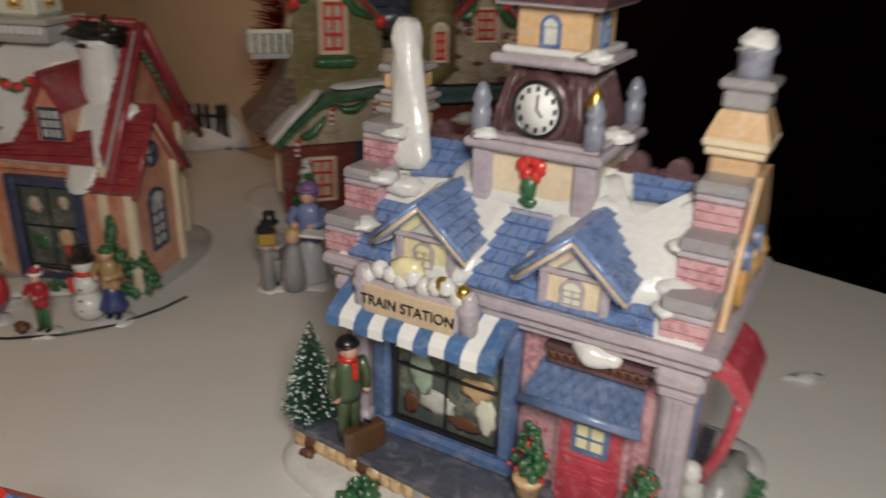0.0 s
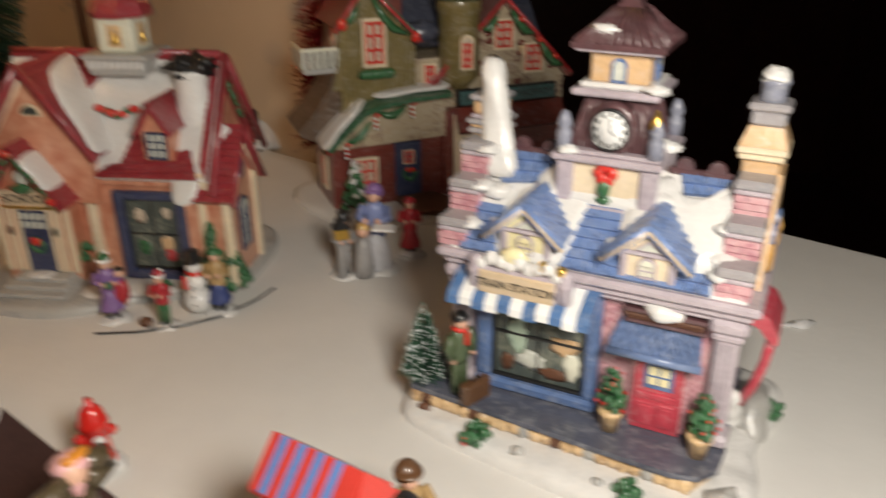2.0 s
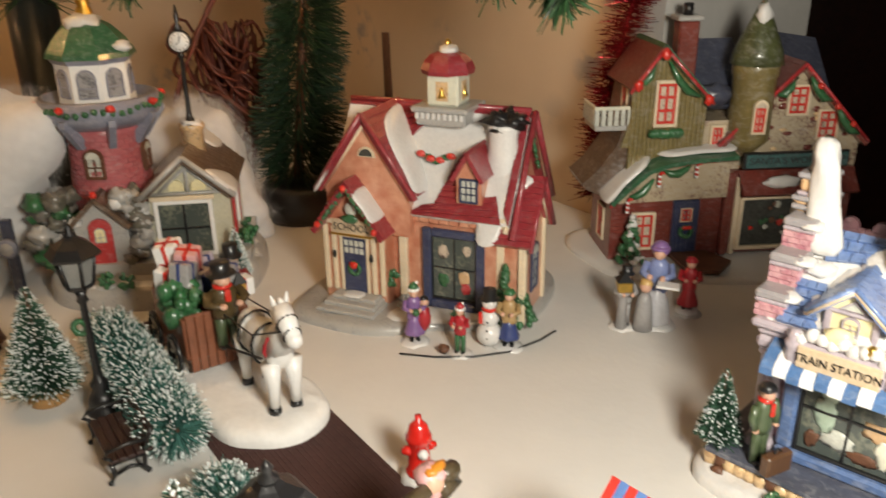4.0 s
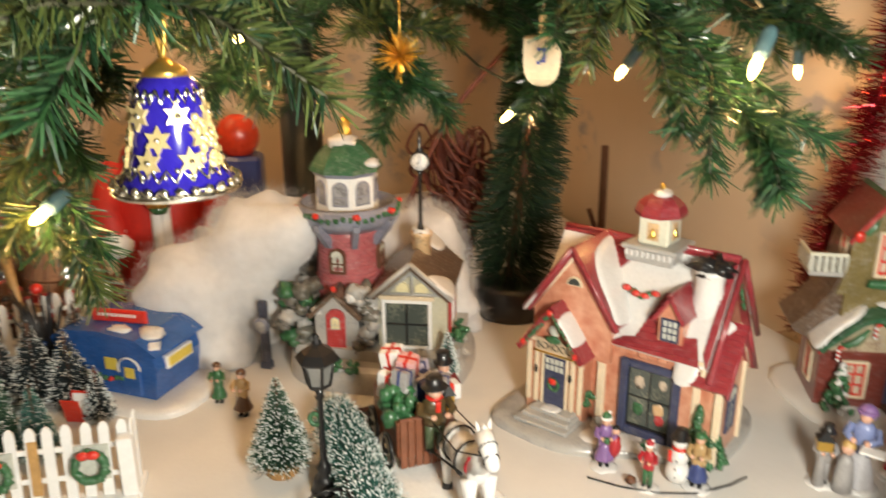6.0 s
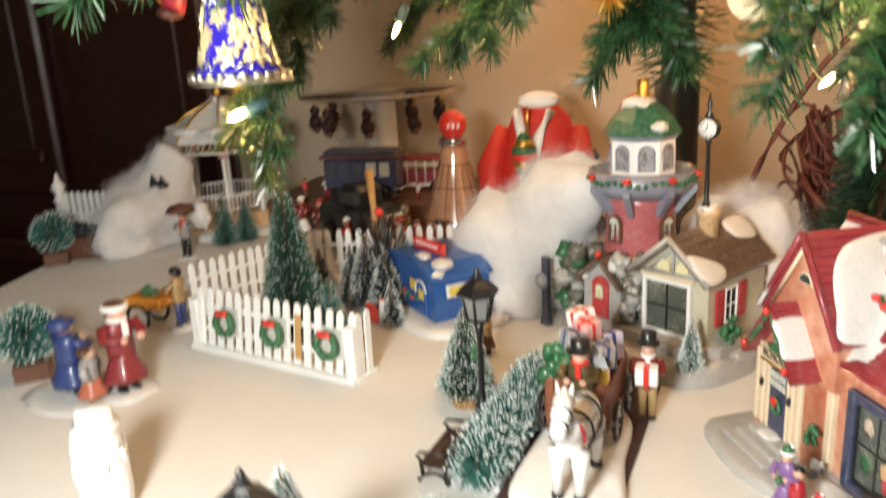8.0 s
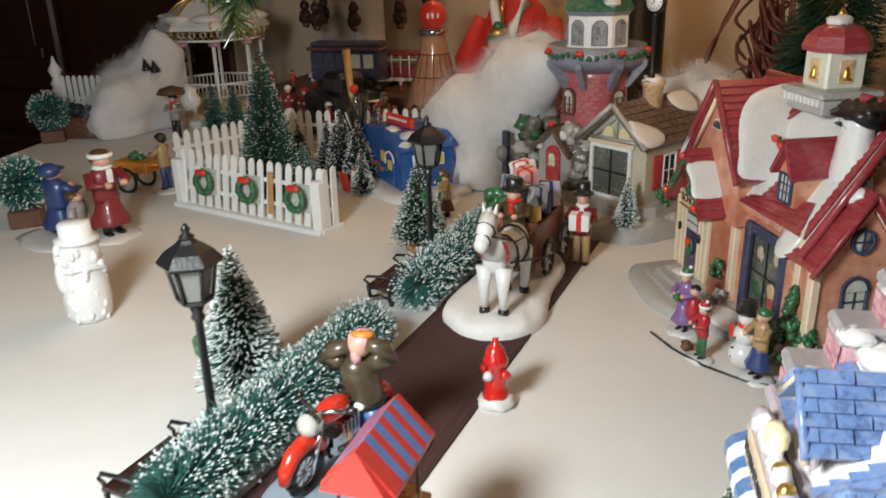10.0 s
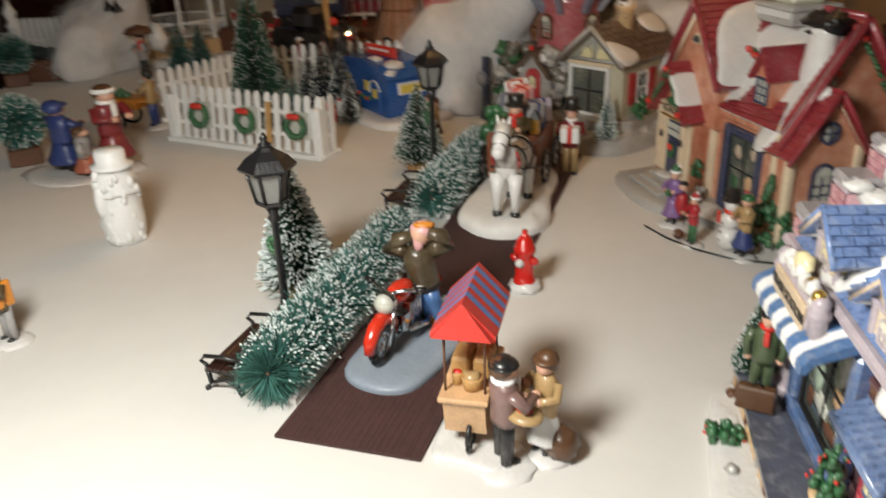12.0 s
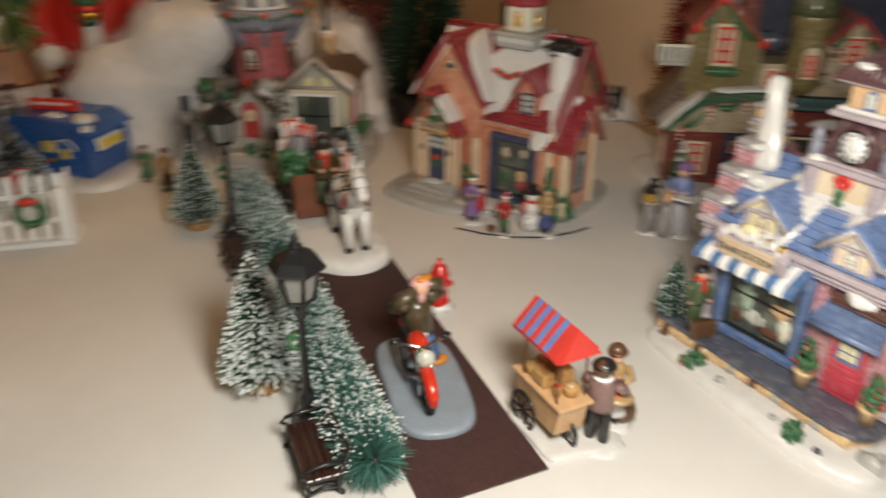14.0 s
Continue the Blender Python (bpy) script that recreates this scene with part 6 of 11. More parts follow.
def workshop():
    T = thing("toy_workshop", (-0.0315, 0.5747, 0), 14.4, "porcelain toy workshop with olive gable, turret and stone walls", "toy house")
    part("snow_base", skirt([(-0.050, -0.010), (-0.02, -0.030), (0.03, -0.040), (0.08, -0.045), (0.13, -0.03), (0.135, 0.03), (0.10, 0.072), (-0.05, 0.060)], 0.0045, SNOWCLOTH, 0.005), T, "snowy base with paving")
    part("path", Mesh().prism([(0.0, -0.030), (0.02, -0.036), (0.034, -0.02), (0.024, 0.0), (-0.002, 0.0)], BROWN, "z", 0.006, 0.0085), T)
    # lower brick wing
    lw = thing("brick_wing", (0, 0, 0))
    lw.parent = T
    w = Mesh()
    w.prism([(-0.043, 0.003), (0.032, 0.003), (0.032, 0.076), (-0.022, 0.069), (-0.043, 0.047)], BRICK, "y", 0.0, 0.045)
    bricks(w, -0.043, 0.032, 0.006, 0.043, 0.0, BRICK, 0.0026, 0.0062, 0.0005)
    parts("brick", w, lw, "", "wing_wall", 5, "dark red brick wall")
    r = Mesh()
    pts = [(-0.0475, 0.050), (-0.037, 0.0605), (-0.0235, 0.0725), (-0.010, 0.0765), (0.0085, 0.079), (0.034, 0.080)]
    for (x0, z0), (x1, z1) in zip(pts, pts[1:]):
        r.quad((x0, -0.013, z0), (x1, -0.013, z1), (x1, 0.03, z1 + 0.006), (x0, 0.03, z0 + 0.006), GREENROOF, 0.0032)
    part("porch_roof", r, lw, "curved dark green porch roof edged with snow")
    sn = Mesh()
    snow_patch([(-0.049, -0.0125, 0.0505), (-0.037, -0.0095, 0.0625), (-0.0245, -0.0080, 0.0740), (-0.020, 0.004, 0.0775), (-0.036, 0.012, 0.066), (-0.049, 0.010, 0.0535)], 0.0022, sn)
    snow_patch([(-0.010, -0.004, 0.0785), (0.012, -0.006, 0.0808), (0.034, -0.006, 0.0818), (0.034, 0.012, 0.0840), (-0.012, 0.010, 0.0800)], 0.0022, sn)
    part("porch_snow", sn, lw)
    fb = Mesh()
    fb.prism([(-0.041, 0.0475), (0.032, 0.0495), (0.032, 0.0775), (0.006, 0.0762), (-0.010, 0.0740), (-0.0235, 0.0700), (-0.037, 0.0570)], STONE, "y", -0.006, -0.0004)
    part("stone_gable", fb, lw, "cream stone gable under the porch roof")
    for p, q in (((-0.034, -0.0085, 0.0535), (-0.0190, -0.0085, 0.0650)), ((-0.0125, -0.0085, 0.0705), (0.0045, -0.0085, 0.0735))):
        gl = Mesh()
        a, b = Vector(p), Vector(q)
        gl.tube([a, a.lerp(b, 0.25) - Vector((0, 0, 0.0032)), a.lerp(b, 0.55) - Vector((0, 0, 0.0042)), a.lerp(b, 0.8) - Vector((0, 0, 0.0024)), b], [0.0008, 0.0024, 0.0029, 0.0022, 0.0008], LEAF, 10)
        part("swag", gl, lw, "painted green swag")
    tr = Mesh()
    for (x0, z0), (x1, z1) in zip(pts, pts[1:]):
        tr.tube([(x0, -0.0115, z0 - 0.0030), (x1, -0.0115, z1 - 0.0030)], 0.0008, RED, 6)
    part("red_trim", tr, lw, "thin red trim under the roof edge")
    for x, z in ((-0.0355, 0.0485), (-0.0160, 0.0660), (0.0080, 0.0715)):
        c = Mesh()
        for i in range(5):
            c.lathe([(0.0011, 0), (0.0011, 0.0016)], BRIGHTRED if i % 2 else WHITE, 8, (x, -0.0105, z - 0.006 + i * 0.0016))
        c.tube([(x, -0.0105, z + 0.002), (x + 0.001, -0.0105, z + 0.0038), (x + 0.0028, -0.0105, z + 0.0034)], 0.0011, BRIGHTRED, 6)
        part("candy_cane", c, lw, "red and white striped candy cane")
    window(lw, -0.021, 0.0, 0.0135, 0.0125, 0.0235, CREAM, WORNPANE, 2, 3, "window", 0.0026, 0.0007, 0.0020, bar_mat=BRIGHTRED)
    d = Mesh().box(-0.0015, -0.0022, 0.0085, 0.0165, 0.0004, 0.0465, NAVY, 0.0006)
    for i in range(5):
        d.box(-0.0008 + i * 0.0034, -0.0027, 0.009, 0.0022 + i * 0.0034, -0.0018, 0.0455, NAVY, 0.0003)
    door = part("door_leaf", d, lw, "dark blue plank door")
    window(door, 0.0075, -0.0022, 0.032, 0.0065, 0.0085, CREAM, WORNPANE, 2, 2, "door_window", 0.0012, 0.0006, 0.0008, bar_mat=BRIGHTRED)
    wreath(door, (0.0075, -0.0045, 0.0245), 0.0036, 0, True, "wreath", 0.0016)
    window(lw, -0.0185, -0.0432, 0.016, 0.011, 0.022, CREAM, WORNPANE, 2, 2, "side_window", 0.0016, 0.0007, 0.0016, m=pose(0, 0, 0, 0, 0, -90), bar_mat=BRIGHTRED)
    # olive tower
    ot = thing("olive_gable_tower", (0, 0, 0))
    ot.parent = T
    ot.matrix_basis = Matrix.Translation((-0.004, 0, 0.07)) @ Matrix.Diagonal((1, 1, 1.17, 1)) @ Matrix.Translation((0, 0, -0.07))
    w = Mesh()
    w.prism([(-0.034, 0.055), (-0.029, 0.075), (-0.0285, 0.1200), (-0.0135, 0.1375), (0.0175, 0.1100), (0.0175, 0.07)], OLIVE, "y", 0.002, 0.045)
    for i in range(17):
        x = -0.030 + i * 0.0029
        top = 0.1200 + (x + 0.0285) * 1.16 if x < -0.0135 else 0.1375 - (x + 0.0135) * 0.89
        w.box(x, 0.0012, 0.062, x + 0.0024, 0.0026, top - 0.002, OLIVE, 0.0004)
    parts("siding_board", w, ot, "", "tower_wall", 26, "olive vertical siding")
    fl = Mesh()
    fl.prism([(-0.0285, 0.116), (-0.0315, 0.096), (-0.0365, 0.082), (-0.0475, 0.0685), (-0.0575, 0.0605), (-0.0560, 0.0575), (-0.0400, 0.0505), (-0.030, 0.052)], BROWNROOF, "y", 0.0050, 0.044)
    fl.prism([(-0.0280, 0.116), (-0.0305, 0.096), (-0.0350, 0.082), (-0.0290, 0.082)], OLIVE, "y", 0.0020, 0.0050)
    part("flared_skirt", fl, ot, "flared brown side roof")
    tr = Mesh().quad((-0.0335, -0.005, 0.1165), (-0.0135, -0.005, 0.1405), (-0.0135, 0.048, 0.1405), (-0.0335, 0.048, 0.1165), BRICK, 0.0030)
    tr.quad((-0.0135, -0.005, 0.1405), (0.0205, -0.005, 0.1095), (0.0205, 0.048, 0.1095), (-0.0135, 0.048, 0.1405), GREENROOF, 0.0030)
    part("tower_roof", tr, ot, "dark brown and green gable roof")
    parts("rake", Mesh().tube([(-0.0335, -0.0052, 0.1140), (-0.0135, -0.0052, 0.1380)], 0.0011, RED, 6).tube([(-0.0135, -0.0052, 0.1380), (0.0205, -0.0052, 0.1070)], 0.0011, RED, 6), ot, "red rake board")
    for p, q in (((-0.0270, -0.0015, 0.1195), (-0.0160, -0.0015, 0.1325)), ((-0.0090, -0.0015, 0.1305), (0.0130, -0.0015, 0.1105))):
        a, b = Vector(p), Vector(q)
        part("swag", Mesh().tube([a, a.lerp(b, 0.3) - Vector((0, 0, 0.0040)), a.lerp(b, 0.6) - Vector((0, 0, 0.0045)), b], [0.0008, 0.0022, 0.0024, 0.0008], LEAF, 10), ot, "painted green swag")
    for x, z in ((-0.0290, 0.1185), (-0.0135, 0.1350), (0.0165, 0.1095)):
        part("bow", Mesh().ball((x, -0.0065, z), 0.0030, BRIGHTRED, (1, 0.7, 1), 8, 6, 0.4), ot)
    window(ot, -0.008, 0.002, 0.0955, 0.0115, 0.0225, CREAM, WORNPANE, 2, 3, "window", 0.0026, 0.0008, 0.0020, bar_mat=BRIGHTRED)
    b = Mesh()
    for i in range(12):
        b.ball((-0.017 + i * 0.0017, -0.0025, 0.0905), 0.0026, LEAF, seg=6, rings=4, lump=0.6, freq=700)
    part("window_box", b, ot, "green window box", kind="stuff")
    ba = thing("balcony", (0, 0, 0))
    ba.parent = ot
    part("balcony_floor", Mesh().box(-0.052, 0.004, 0.0915, -0.029, 0.030, 0.0945, GREY, 0.0006), ba, "grey balcony floor")
    part("balcony_rail", Mesh().box(-0.053, 0.003, 0.1035, -0.030, 0.005, 0.1055, PALECREAM, 0.0005).box(-0.053, 0.005, 0.1035, -0.051, 0.031, 0.1055, PALECREAM, 0.0005), ba, "pale rail")
    for i in range(6):
        part("baluster", Mesh().box(-0.0525 + i * 0.0042, 0.0032, 0.0945, -0.0495 + i * 0.0042, 0.0048, 0.1035, PALEGLASS, 0.0004), ba)
        part("baluster", Mesh().box(-0.0528, 0.0052 + i * 0.0048, 0.0945, -0.0512, 0.008 + i * 0.0048, 0.1035, PALEGLASS, 0.0004), ba)
    window(ot, -0.017, -0.0292, 0.098, 0.009, 0.018, CREAM, WORNPANE, 2, 2, "side_window", 0.0014, 0.0006, 0.0012, m=pose(0, 0, 0, 0, 0, -90), bar_mat=BRIGHTRED)
    # stone wing
    sw = thing("stone_wing", (0, 0, 0))
    sw.parent = T
    part("wing_wall", Mesh().prism([(0.016, 0.06), (0.122, 0.06), (0.122, 0.088), (0.074, 0.136), (0.034, 0.100), (0.016, 0.100)], STONE, "y", 0.004, 0.06), sw, "cream fieldstone upper wall")
    sp = Mesh()
    for i in range(46):
        x, z = random.uniform(0.020, 0.115), random.uniform(0.066, 0.118)
        if z < 0.135 - abs(x - 0.074) * 1.05:
            sp.ball((x, 0.0038, z), random.uniform(0.0014, 0.0026), BRICK if i % 3 else SANDSTONE, (1.4, 0.4, 0.8), 7, 5, 0.4)
    parts("set_stone", sp, sw)
    part("shop_wall", Mesh().box(0.0325, -0.002, 0.006, 0.120, 0.055, 0.066, BRICK, 0.001), sw, "dark red shop front")
    part("pillar", Mesh().box(0.0315, -0.0055, 0.006, 0.0365, -0.001, 0.066, BRICK, 0.0008).box(0.039, -0.0045, 0.006, 0.0425, -0.001, 0.062, CREAM, 0.0006), sw)
    window(sw, 0.062, -0.0022, 0.012, 0.034, 0.034, CREAM, DARKGLASS, 1, 1, "shop_window", 0.0035, 0.0008, 0.0025, arch=False)
    dc = Mesh()
    for i in range(12):
        dc.ball((random.uniform(0.050, 0.076), -0.0042, random.uniform(0.016, 0.042)), random.uniform(0.0014, 0.003), (BRIGHTRED, PALEGLASS, LEAF, BROWN)[i % 4], (1, 0.2, 1), 7, 5, 0.4)
    part("window_picture", dc, sw, "dim toys behind the shop window")
    part("shop_awning", Mesh().quad((0.040, -0.014, 0.0525), (0.118, -0.014, 0.0525), (0.118, -0.002, 0.066), (0.040, -0.002, 0.066), BRICK, 0.003).ball((0.066, -0.010, 0.060), 0.0085, SNOW, (1.5, 0.5, 0.5), 12, 8, 0.4), sw)
    sb = part("sign_board", Mesh().box(0.0405, -0.0065, 0.0680, 0.1115, -0.003, 0.0795, BLACK, 0.0006).box(0.0420, -0.0072, 0.0692, 0.1100, -0.0062, 0.0783, TEAL, 0.0004), sw, "blue-green sign board in a black frame")
    lettering(sb, "SANTA'S WORKSHOP", (0.076, -0.0073, 0.0737), 0.0066, BLACK, spread=1.0)
    for x, z in ((0.076, 0.1035), (0.098, 0.0865)):
        window(sw, x, 0.004, z, 0.0115, 0.0175, CREAM, WORNPANE, 2, 3, "window", 0.0024, 0.0008, 0.0018, bar_mat=BRIGHTRED)
    window(sw, 0.0245, 0.004, 0.0795, 0.0065, 0.016, CREAM, WORNPANE, 2, 3, "window", 0.0024, 0.0007, 0.0016, bar_mat=BRIGHTRED)
    rf = gable_roof(0.026, 0.122, 0.0, 0.064, 0.0865, 0.1385, BRICK, 0.003, 0.0035, "y")
    part("wing_roof", rf, sw, "dark red gable roof")
    for p, q in (((0.078, -0.0045, 0.1290), (0.094, -0.0045, 0.1130)), ((0.099, -0.0045, 0.1080), (0.116, -0.0045, 0.0900)), ((0.069, -0.0045, 0.1290), (0.058, -0.0045, 0.1180))):
        a, b = Vector(p), Vector(q)
        part("swag", Mesh().tube([a, a.lerp(b, 0.3) - Vector((0, 0, 0.0036)), a.lerp(b, 0.65) - Vector((0, 0, 0.0040)), b], [0.0010, 0.0026, 0.0028, 0.0010], LEAF, 10), sw, "painted green swag")
    parts("rake", Mesh().tube([(0.024, -0.0034, 0.0845), (0.074, -0.0034, 0.1370)], 0.0012, RED, 6).tube([(0.074, -0.0034, 0.1370), (0.124, -0.0034, 0.0845)], 0.0012, RED, 6), sw, "red rake board")
    for x in (0.084, 0.098, 0.110):
        part("bow", Mesh().ball((x, -0.006, 0.133 - (x - 0.074)), 0.0022, BRIGHTRED, seg=8, rings=6), sw)
    part("blue_roof", Mesh().quad((0.012, 0.010, 0.108), (0.046, 0.010, 0.108), (0.046, 0.045, 0.148), (0.012, 0.045, 0.148), SLATEDARK, 0.004).ball((0.022, 0.008, 0.116), 0.010, SLATEDARK, (1.2, 0.8, 0.8), 12, 8, 0.3).quad((0.07, 0.055, 0.118), (0.13, 0.055, 0.100), (0.13, 0.09, 0.14), (0.07, 0.09, 0.15), SLATEDARK, 0.004), sw, "dark blue roof behind the turret")
    # turret
    tu = thing("turret", (0, 0, 0))
    tu.parent = T
    tu.matrix_basis = Matrix.Translation((0.045, 0.004, 0.08)) @ Matrix.Diagonal((1, 1, 1.14, 1)) @ Matrix.Translation((0, 0, -0.08))
    part("turret_wall", Mesh().lathe([(0.001, 0.074), (0.007, 0.080), (0.0135, 0.086), (0.0135, 0.122), (0.0145, 0.124), (0.0145, 0.130), (0.0135, 0.132)], OLIVE, 18), tu, "round olive turret")
    part("spire", Mesh().lathe([(0.0165, 0.130), (0.0150, 0.137), (0.0085, 0.151), (0.0025, 0.163), (0.0004, 0.166)], SPIRE, 18), tu, "dark green pointed spire")
    part("spire_snow", Mesh().ball((-0.001, -0.003, 0.157), 0.0052, SNOW, (0.9, 0.9, 1.3), 10, 8, 0.5), tu)
    window(tu, 0, -0.0128, 0.093, 0.0065, 0.014, CREAM, WORNPANE, 2, 3, "turret_window", 0.0022, 0.0007, 0.0014, arch=True, bar_mat=BRIGHTRED)
    part("chimney", Mesh().box(-0.001, 0.018, 0.11, 0.012, 0.03, 0.163, BRICK, 0.001).box(-0.003, 0.016, 0.163, 0.014, 0.032, 0.1665, GREY, 0.001).lathe([(0.0032, 0.1665), (0.0032, 0.174)], BLACK, 10, (0.0055, 0.024, 0)), T, "brick chimney with a black pot")
    ev = Mesh()
    for i in range(80):
        t = random.random()
        a = random.uniform(0, 6.28)
        rr = (1 - t) * 0.0095 * (0.8 + 0.2 * math.sin(t * 25))
        ev.ball((-0.031 + math.cos(a) * rr, -0.010 + math.sin(a) * rr, 0.006 + t * 0.033), 0.0022, LEAF if random.random() > 0.2 else SNOW, seg=6, rings=4, lump=0.6, freq=900)
    part("evergreen", ev, T, "painted evergreen tipped with snow", kind="stuff")
    return T


workshop().scale = (1.02, 1.02, 0.981)


# ---------------------------------------------------------------- road, hedges, lamps, benches
def mats_of(name, col, rough=0.4, var=0.12, coat=0.3):
    return mat(name, col, rough, 0, var, 120, 0.2, 500, coat=coat)


NEEDLE = mat("sisal_green", (0.025, 0.085, 0.05), 0.8, 0, 0.3, 200)
NEEDLE_TEAL = mat("sisal_teal", (0.045, 0.165, 0.140), 0.8, 0, 0.3, 200)
NEEDLE_DARK = mat("sisal_dark", (0.022, 0.035, 0.04), 0.8, 0, 0.3, 200)
FROST = mat("frost_flock", (0.70, 0.76, 0.76), 0.85, 0, 0.06, 300)
CORK = mat("wood_disc", (0.36, 0.19, 0.07), 0.6, 0, 0.2, 90)
IRON = mat("black_iron", (0.010, 0.010, 0.011), 0.38, 0, 0.2, 200, 0.2, 600, coat=0.25)
SEATWOOD = mat("bench_slat", (0.03, 0.010, 0.008), 0.4, 0, 0.25, 150, coat=0.3)
LAMPGLASS = mat("frosted_lamp_glass", (0.20, 0.20, 0.19), 0.3, 0, 0.1, 200)

solid("road", Mesh().prism([(-0.104, 0.176), (-0.0645, 0.2185), (-0.318, 0.4705), (-0.358, 0.428)], ROAD, "z", 0.0, 0.0014), kind="structure", label="dark red-brown road strip with fine ribs")
grooves = Mesh()
for i in range(22):
    s = (i + 0.5 + random.uniform(-0.3, 0.3)) / 22
    a = Vector((-0.104, 0.176, 0.0014)).lerp(Vector((-0.0645, 0.2185, 0.0014)), s)
    b = Vector((-0.358, 0.428, 0.0014)).lerp(Vector((-0.318, 0.4705, 0.0014)), s)
    d = Vector((0.68, 0.73, 0)) * 0.0003
    up = Vector((0, 0, 0.00022))
    grooves.put([a - d, b - d, b + d, a + d, a + up, b + up], [[0, 1, 5, 4], [4, 5, 2, 3]], ROAD)
solid("road_ribs", grooves, kind="structure", label="fine ribs along the brown road strip")


def needle(mesh, p, d, length, width, material, frost=0.0, side=None, clump=0.0007):
    """One bristle from p along d, its tip white where frosted."""
    d = d.normalized()
    u = d.cross(side if side is not None else Vector((random.gauss(0, 1), random.gauss(0, 1), random.gauss(0, 1)))).normalized() * width * 0.5
    e = p + d * length
    k = p + d * length * (1 - frost)
    mesh.put([p - u, p + u, e + u * 0.5, e - u * 0.5], [[0, 1, 2, 3]], material)
    if frost > 0.02:
        w, q = u.normalized() * clump * random.uniform(0.5, 1.1), d.cross(u).normalized() * clump * random.uniform(0.5, 1.1)
        c = e - d * clump
        mesh.put([c - w, c + w, c + q, c - q, e + d * clump * 0.3, k], [[0, 2, 4], [2, 1, 4], [1, 3, 4], [3, 0, 4], [0, 5, 2], [2, 5, 1], [1, 5, 3], [3, 5, 0]], FROST)


def brush_tree(at, h, r, material=NEEDLE, frost=0.35, snowy=0.5, n=1500, label="", base=True, group="bottle-brush trees", wide=0.0006):
    T = thing("brush_tree", at, random.uniform(0, 360), label, "toy tree", group)
    z0 = h * 0.13 if base else h * 0.03
    if base:
        part("wood_base", Mesh().lathe([(r * 0.50, 0), (r * 0.56, h * 0.02), (r * 0.56, h * 0.075), (r * 0.48, h * 0.095)], CORK, 18), T, "round wooden base")
    part("trunk", Mesh().tube([(0, 0, 0), (0, 0, h * 0.97)], max(0.0008, r * 0.05), BROWN, 7), T)
    m = Mesh()
    n = int(n * 1.5)
    for i in range(n):
        t = (1 - math.sqrt(random.random())) if i > n * 0.1 else random.random()
        z = z0 + (h - z0) * t
        a = random.uniform(0, 2 * math.pi)
        L = r * (1 - t) ** 0.85 * random.uniform(0.78, 1.08) + h * 0.018
        d = Vector((math.cos(a), math.sin(a), random.uniform(-0.15, 0.35)))
        f = frost * random.uniform(0.5, 1.5) if random.random() < snowy else 0
        needle(m, Vector((0, 0, z)) + d * L * 0.08, d, L, wide, material, min(f, 0.8), None, 0.0008 if h > 0.07 and base else 0.0006)
    part("bristles", m, T, kind="stuff")
    return T


def hedge(p, q, r, n, label, bare=0.0):
    p, q = Vector((*p, r)), Vector((*q, r))
    T = thing("frosted_hedge", (0, 0, 0), 0, label, "toy hedge", "frosted hedges along the road")
    part("wire", Mesh().tube([p, q], 0.0009, BROWN, 6), T)
    ax = (q - p).normalized()
    u, w = ax.cross(Vector((0, 0, 1))).normalized(), Vector((0, 0, 1))
    m = Mesh()
    for i in range(n):
        t = random.random() if i % 9 else random.choice((random.uniform(0, 0.06), random.uniform(0.94, 1)))
        a = random.uniform(0, 2 * math.pi)
        end = min(t, 1 - t) * (q - p).length
        lean = random.gauss(0, 0.22) + (0.55 * (1 - end / 0.008) * (-1 if t < 0.5 else 1) * random.uniform(0.2, 1.4) if end < 0.008 else 0)
        d = u * math.cos(a) + w * math.sin(a) + ax * lean + Vector((random.gauss(0, 0.28), random.gauss(0, 0.28), random.gauss(0, 0.28)))
        L = r * random.uniform(0.72, 1.12) * (1 if end > 0.006 else 0.85)
        at = p.lerp(q, t)
        snow = 0.36 + 0.5 * noise.noise((at + d * r) * 210)
        green = random.random() > snow or (at - p).length < bare * (0.4 + 0.6 * random.random())
        needle(m, at + d * r * random.uniform(0.1, 0.3), d, L, 0.00042, NEEDLE_TEAL if random.random() < 0.88 else NEEDLE, 0.0 if green else random.uniform(0.07, 0.22), None, random.uniform(0.00035, 0.0008))
    part("bristles", m, T, kind="stuff")
    s = Mesh()
    o = u * r * 0.55
    s.prism([((p + o).x, (p + o).y), ((q + o).x, (q + o).y), ((q + o * 1.62).x, (q + o * 1.62).y), ((p + o * 1.62).x, (p + o * 1.62).y)], SNOW, "z", 0.0, 0.0032)
    part("white_kerb", s, T, "white strip along the foot of the hedge")
    return T


hedge((-0.1275, 0.181), (-0.232, 0.285), 0.0129, 13500, "frosted green sisal hedge lying beside the brown road", 0.009)
hedge((-0.268, 0.322), (-0.350, 0.404), 0.0130, 10500, "frosted green sisal hedge lying beside the brown road")


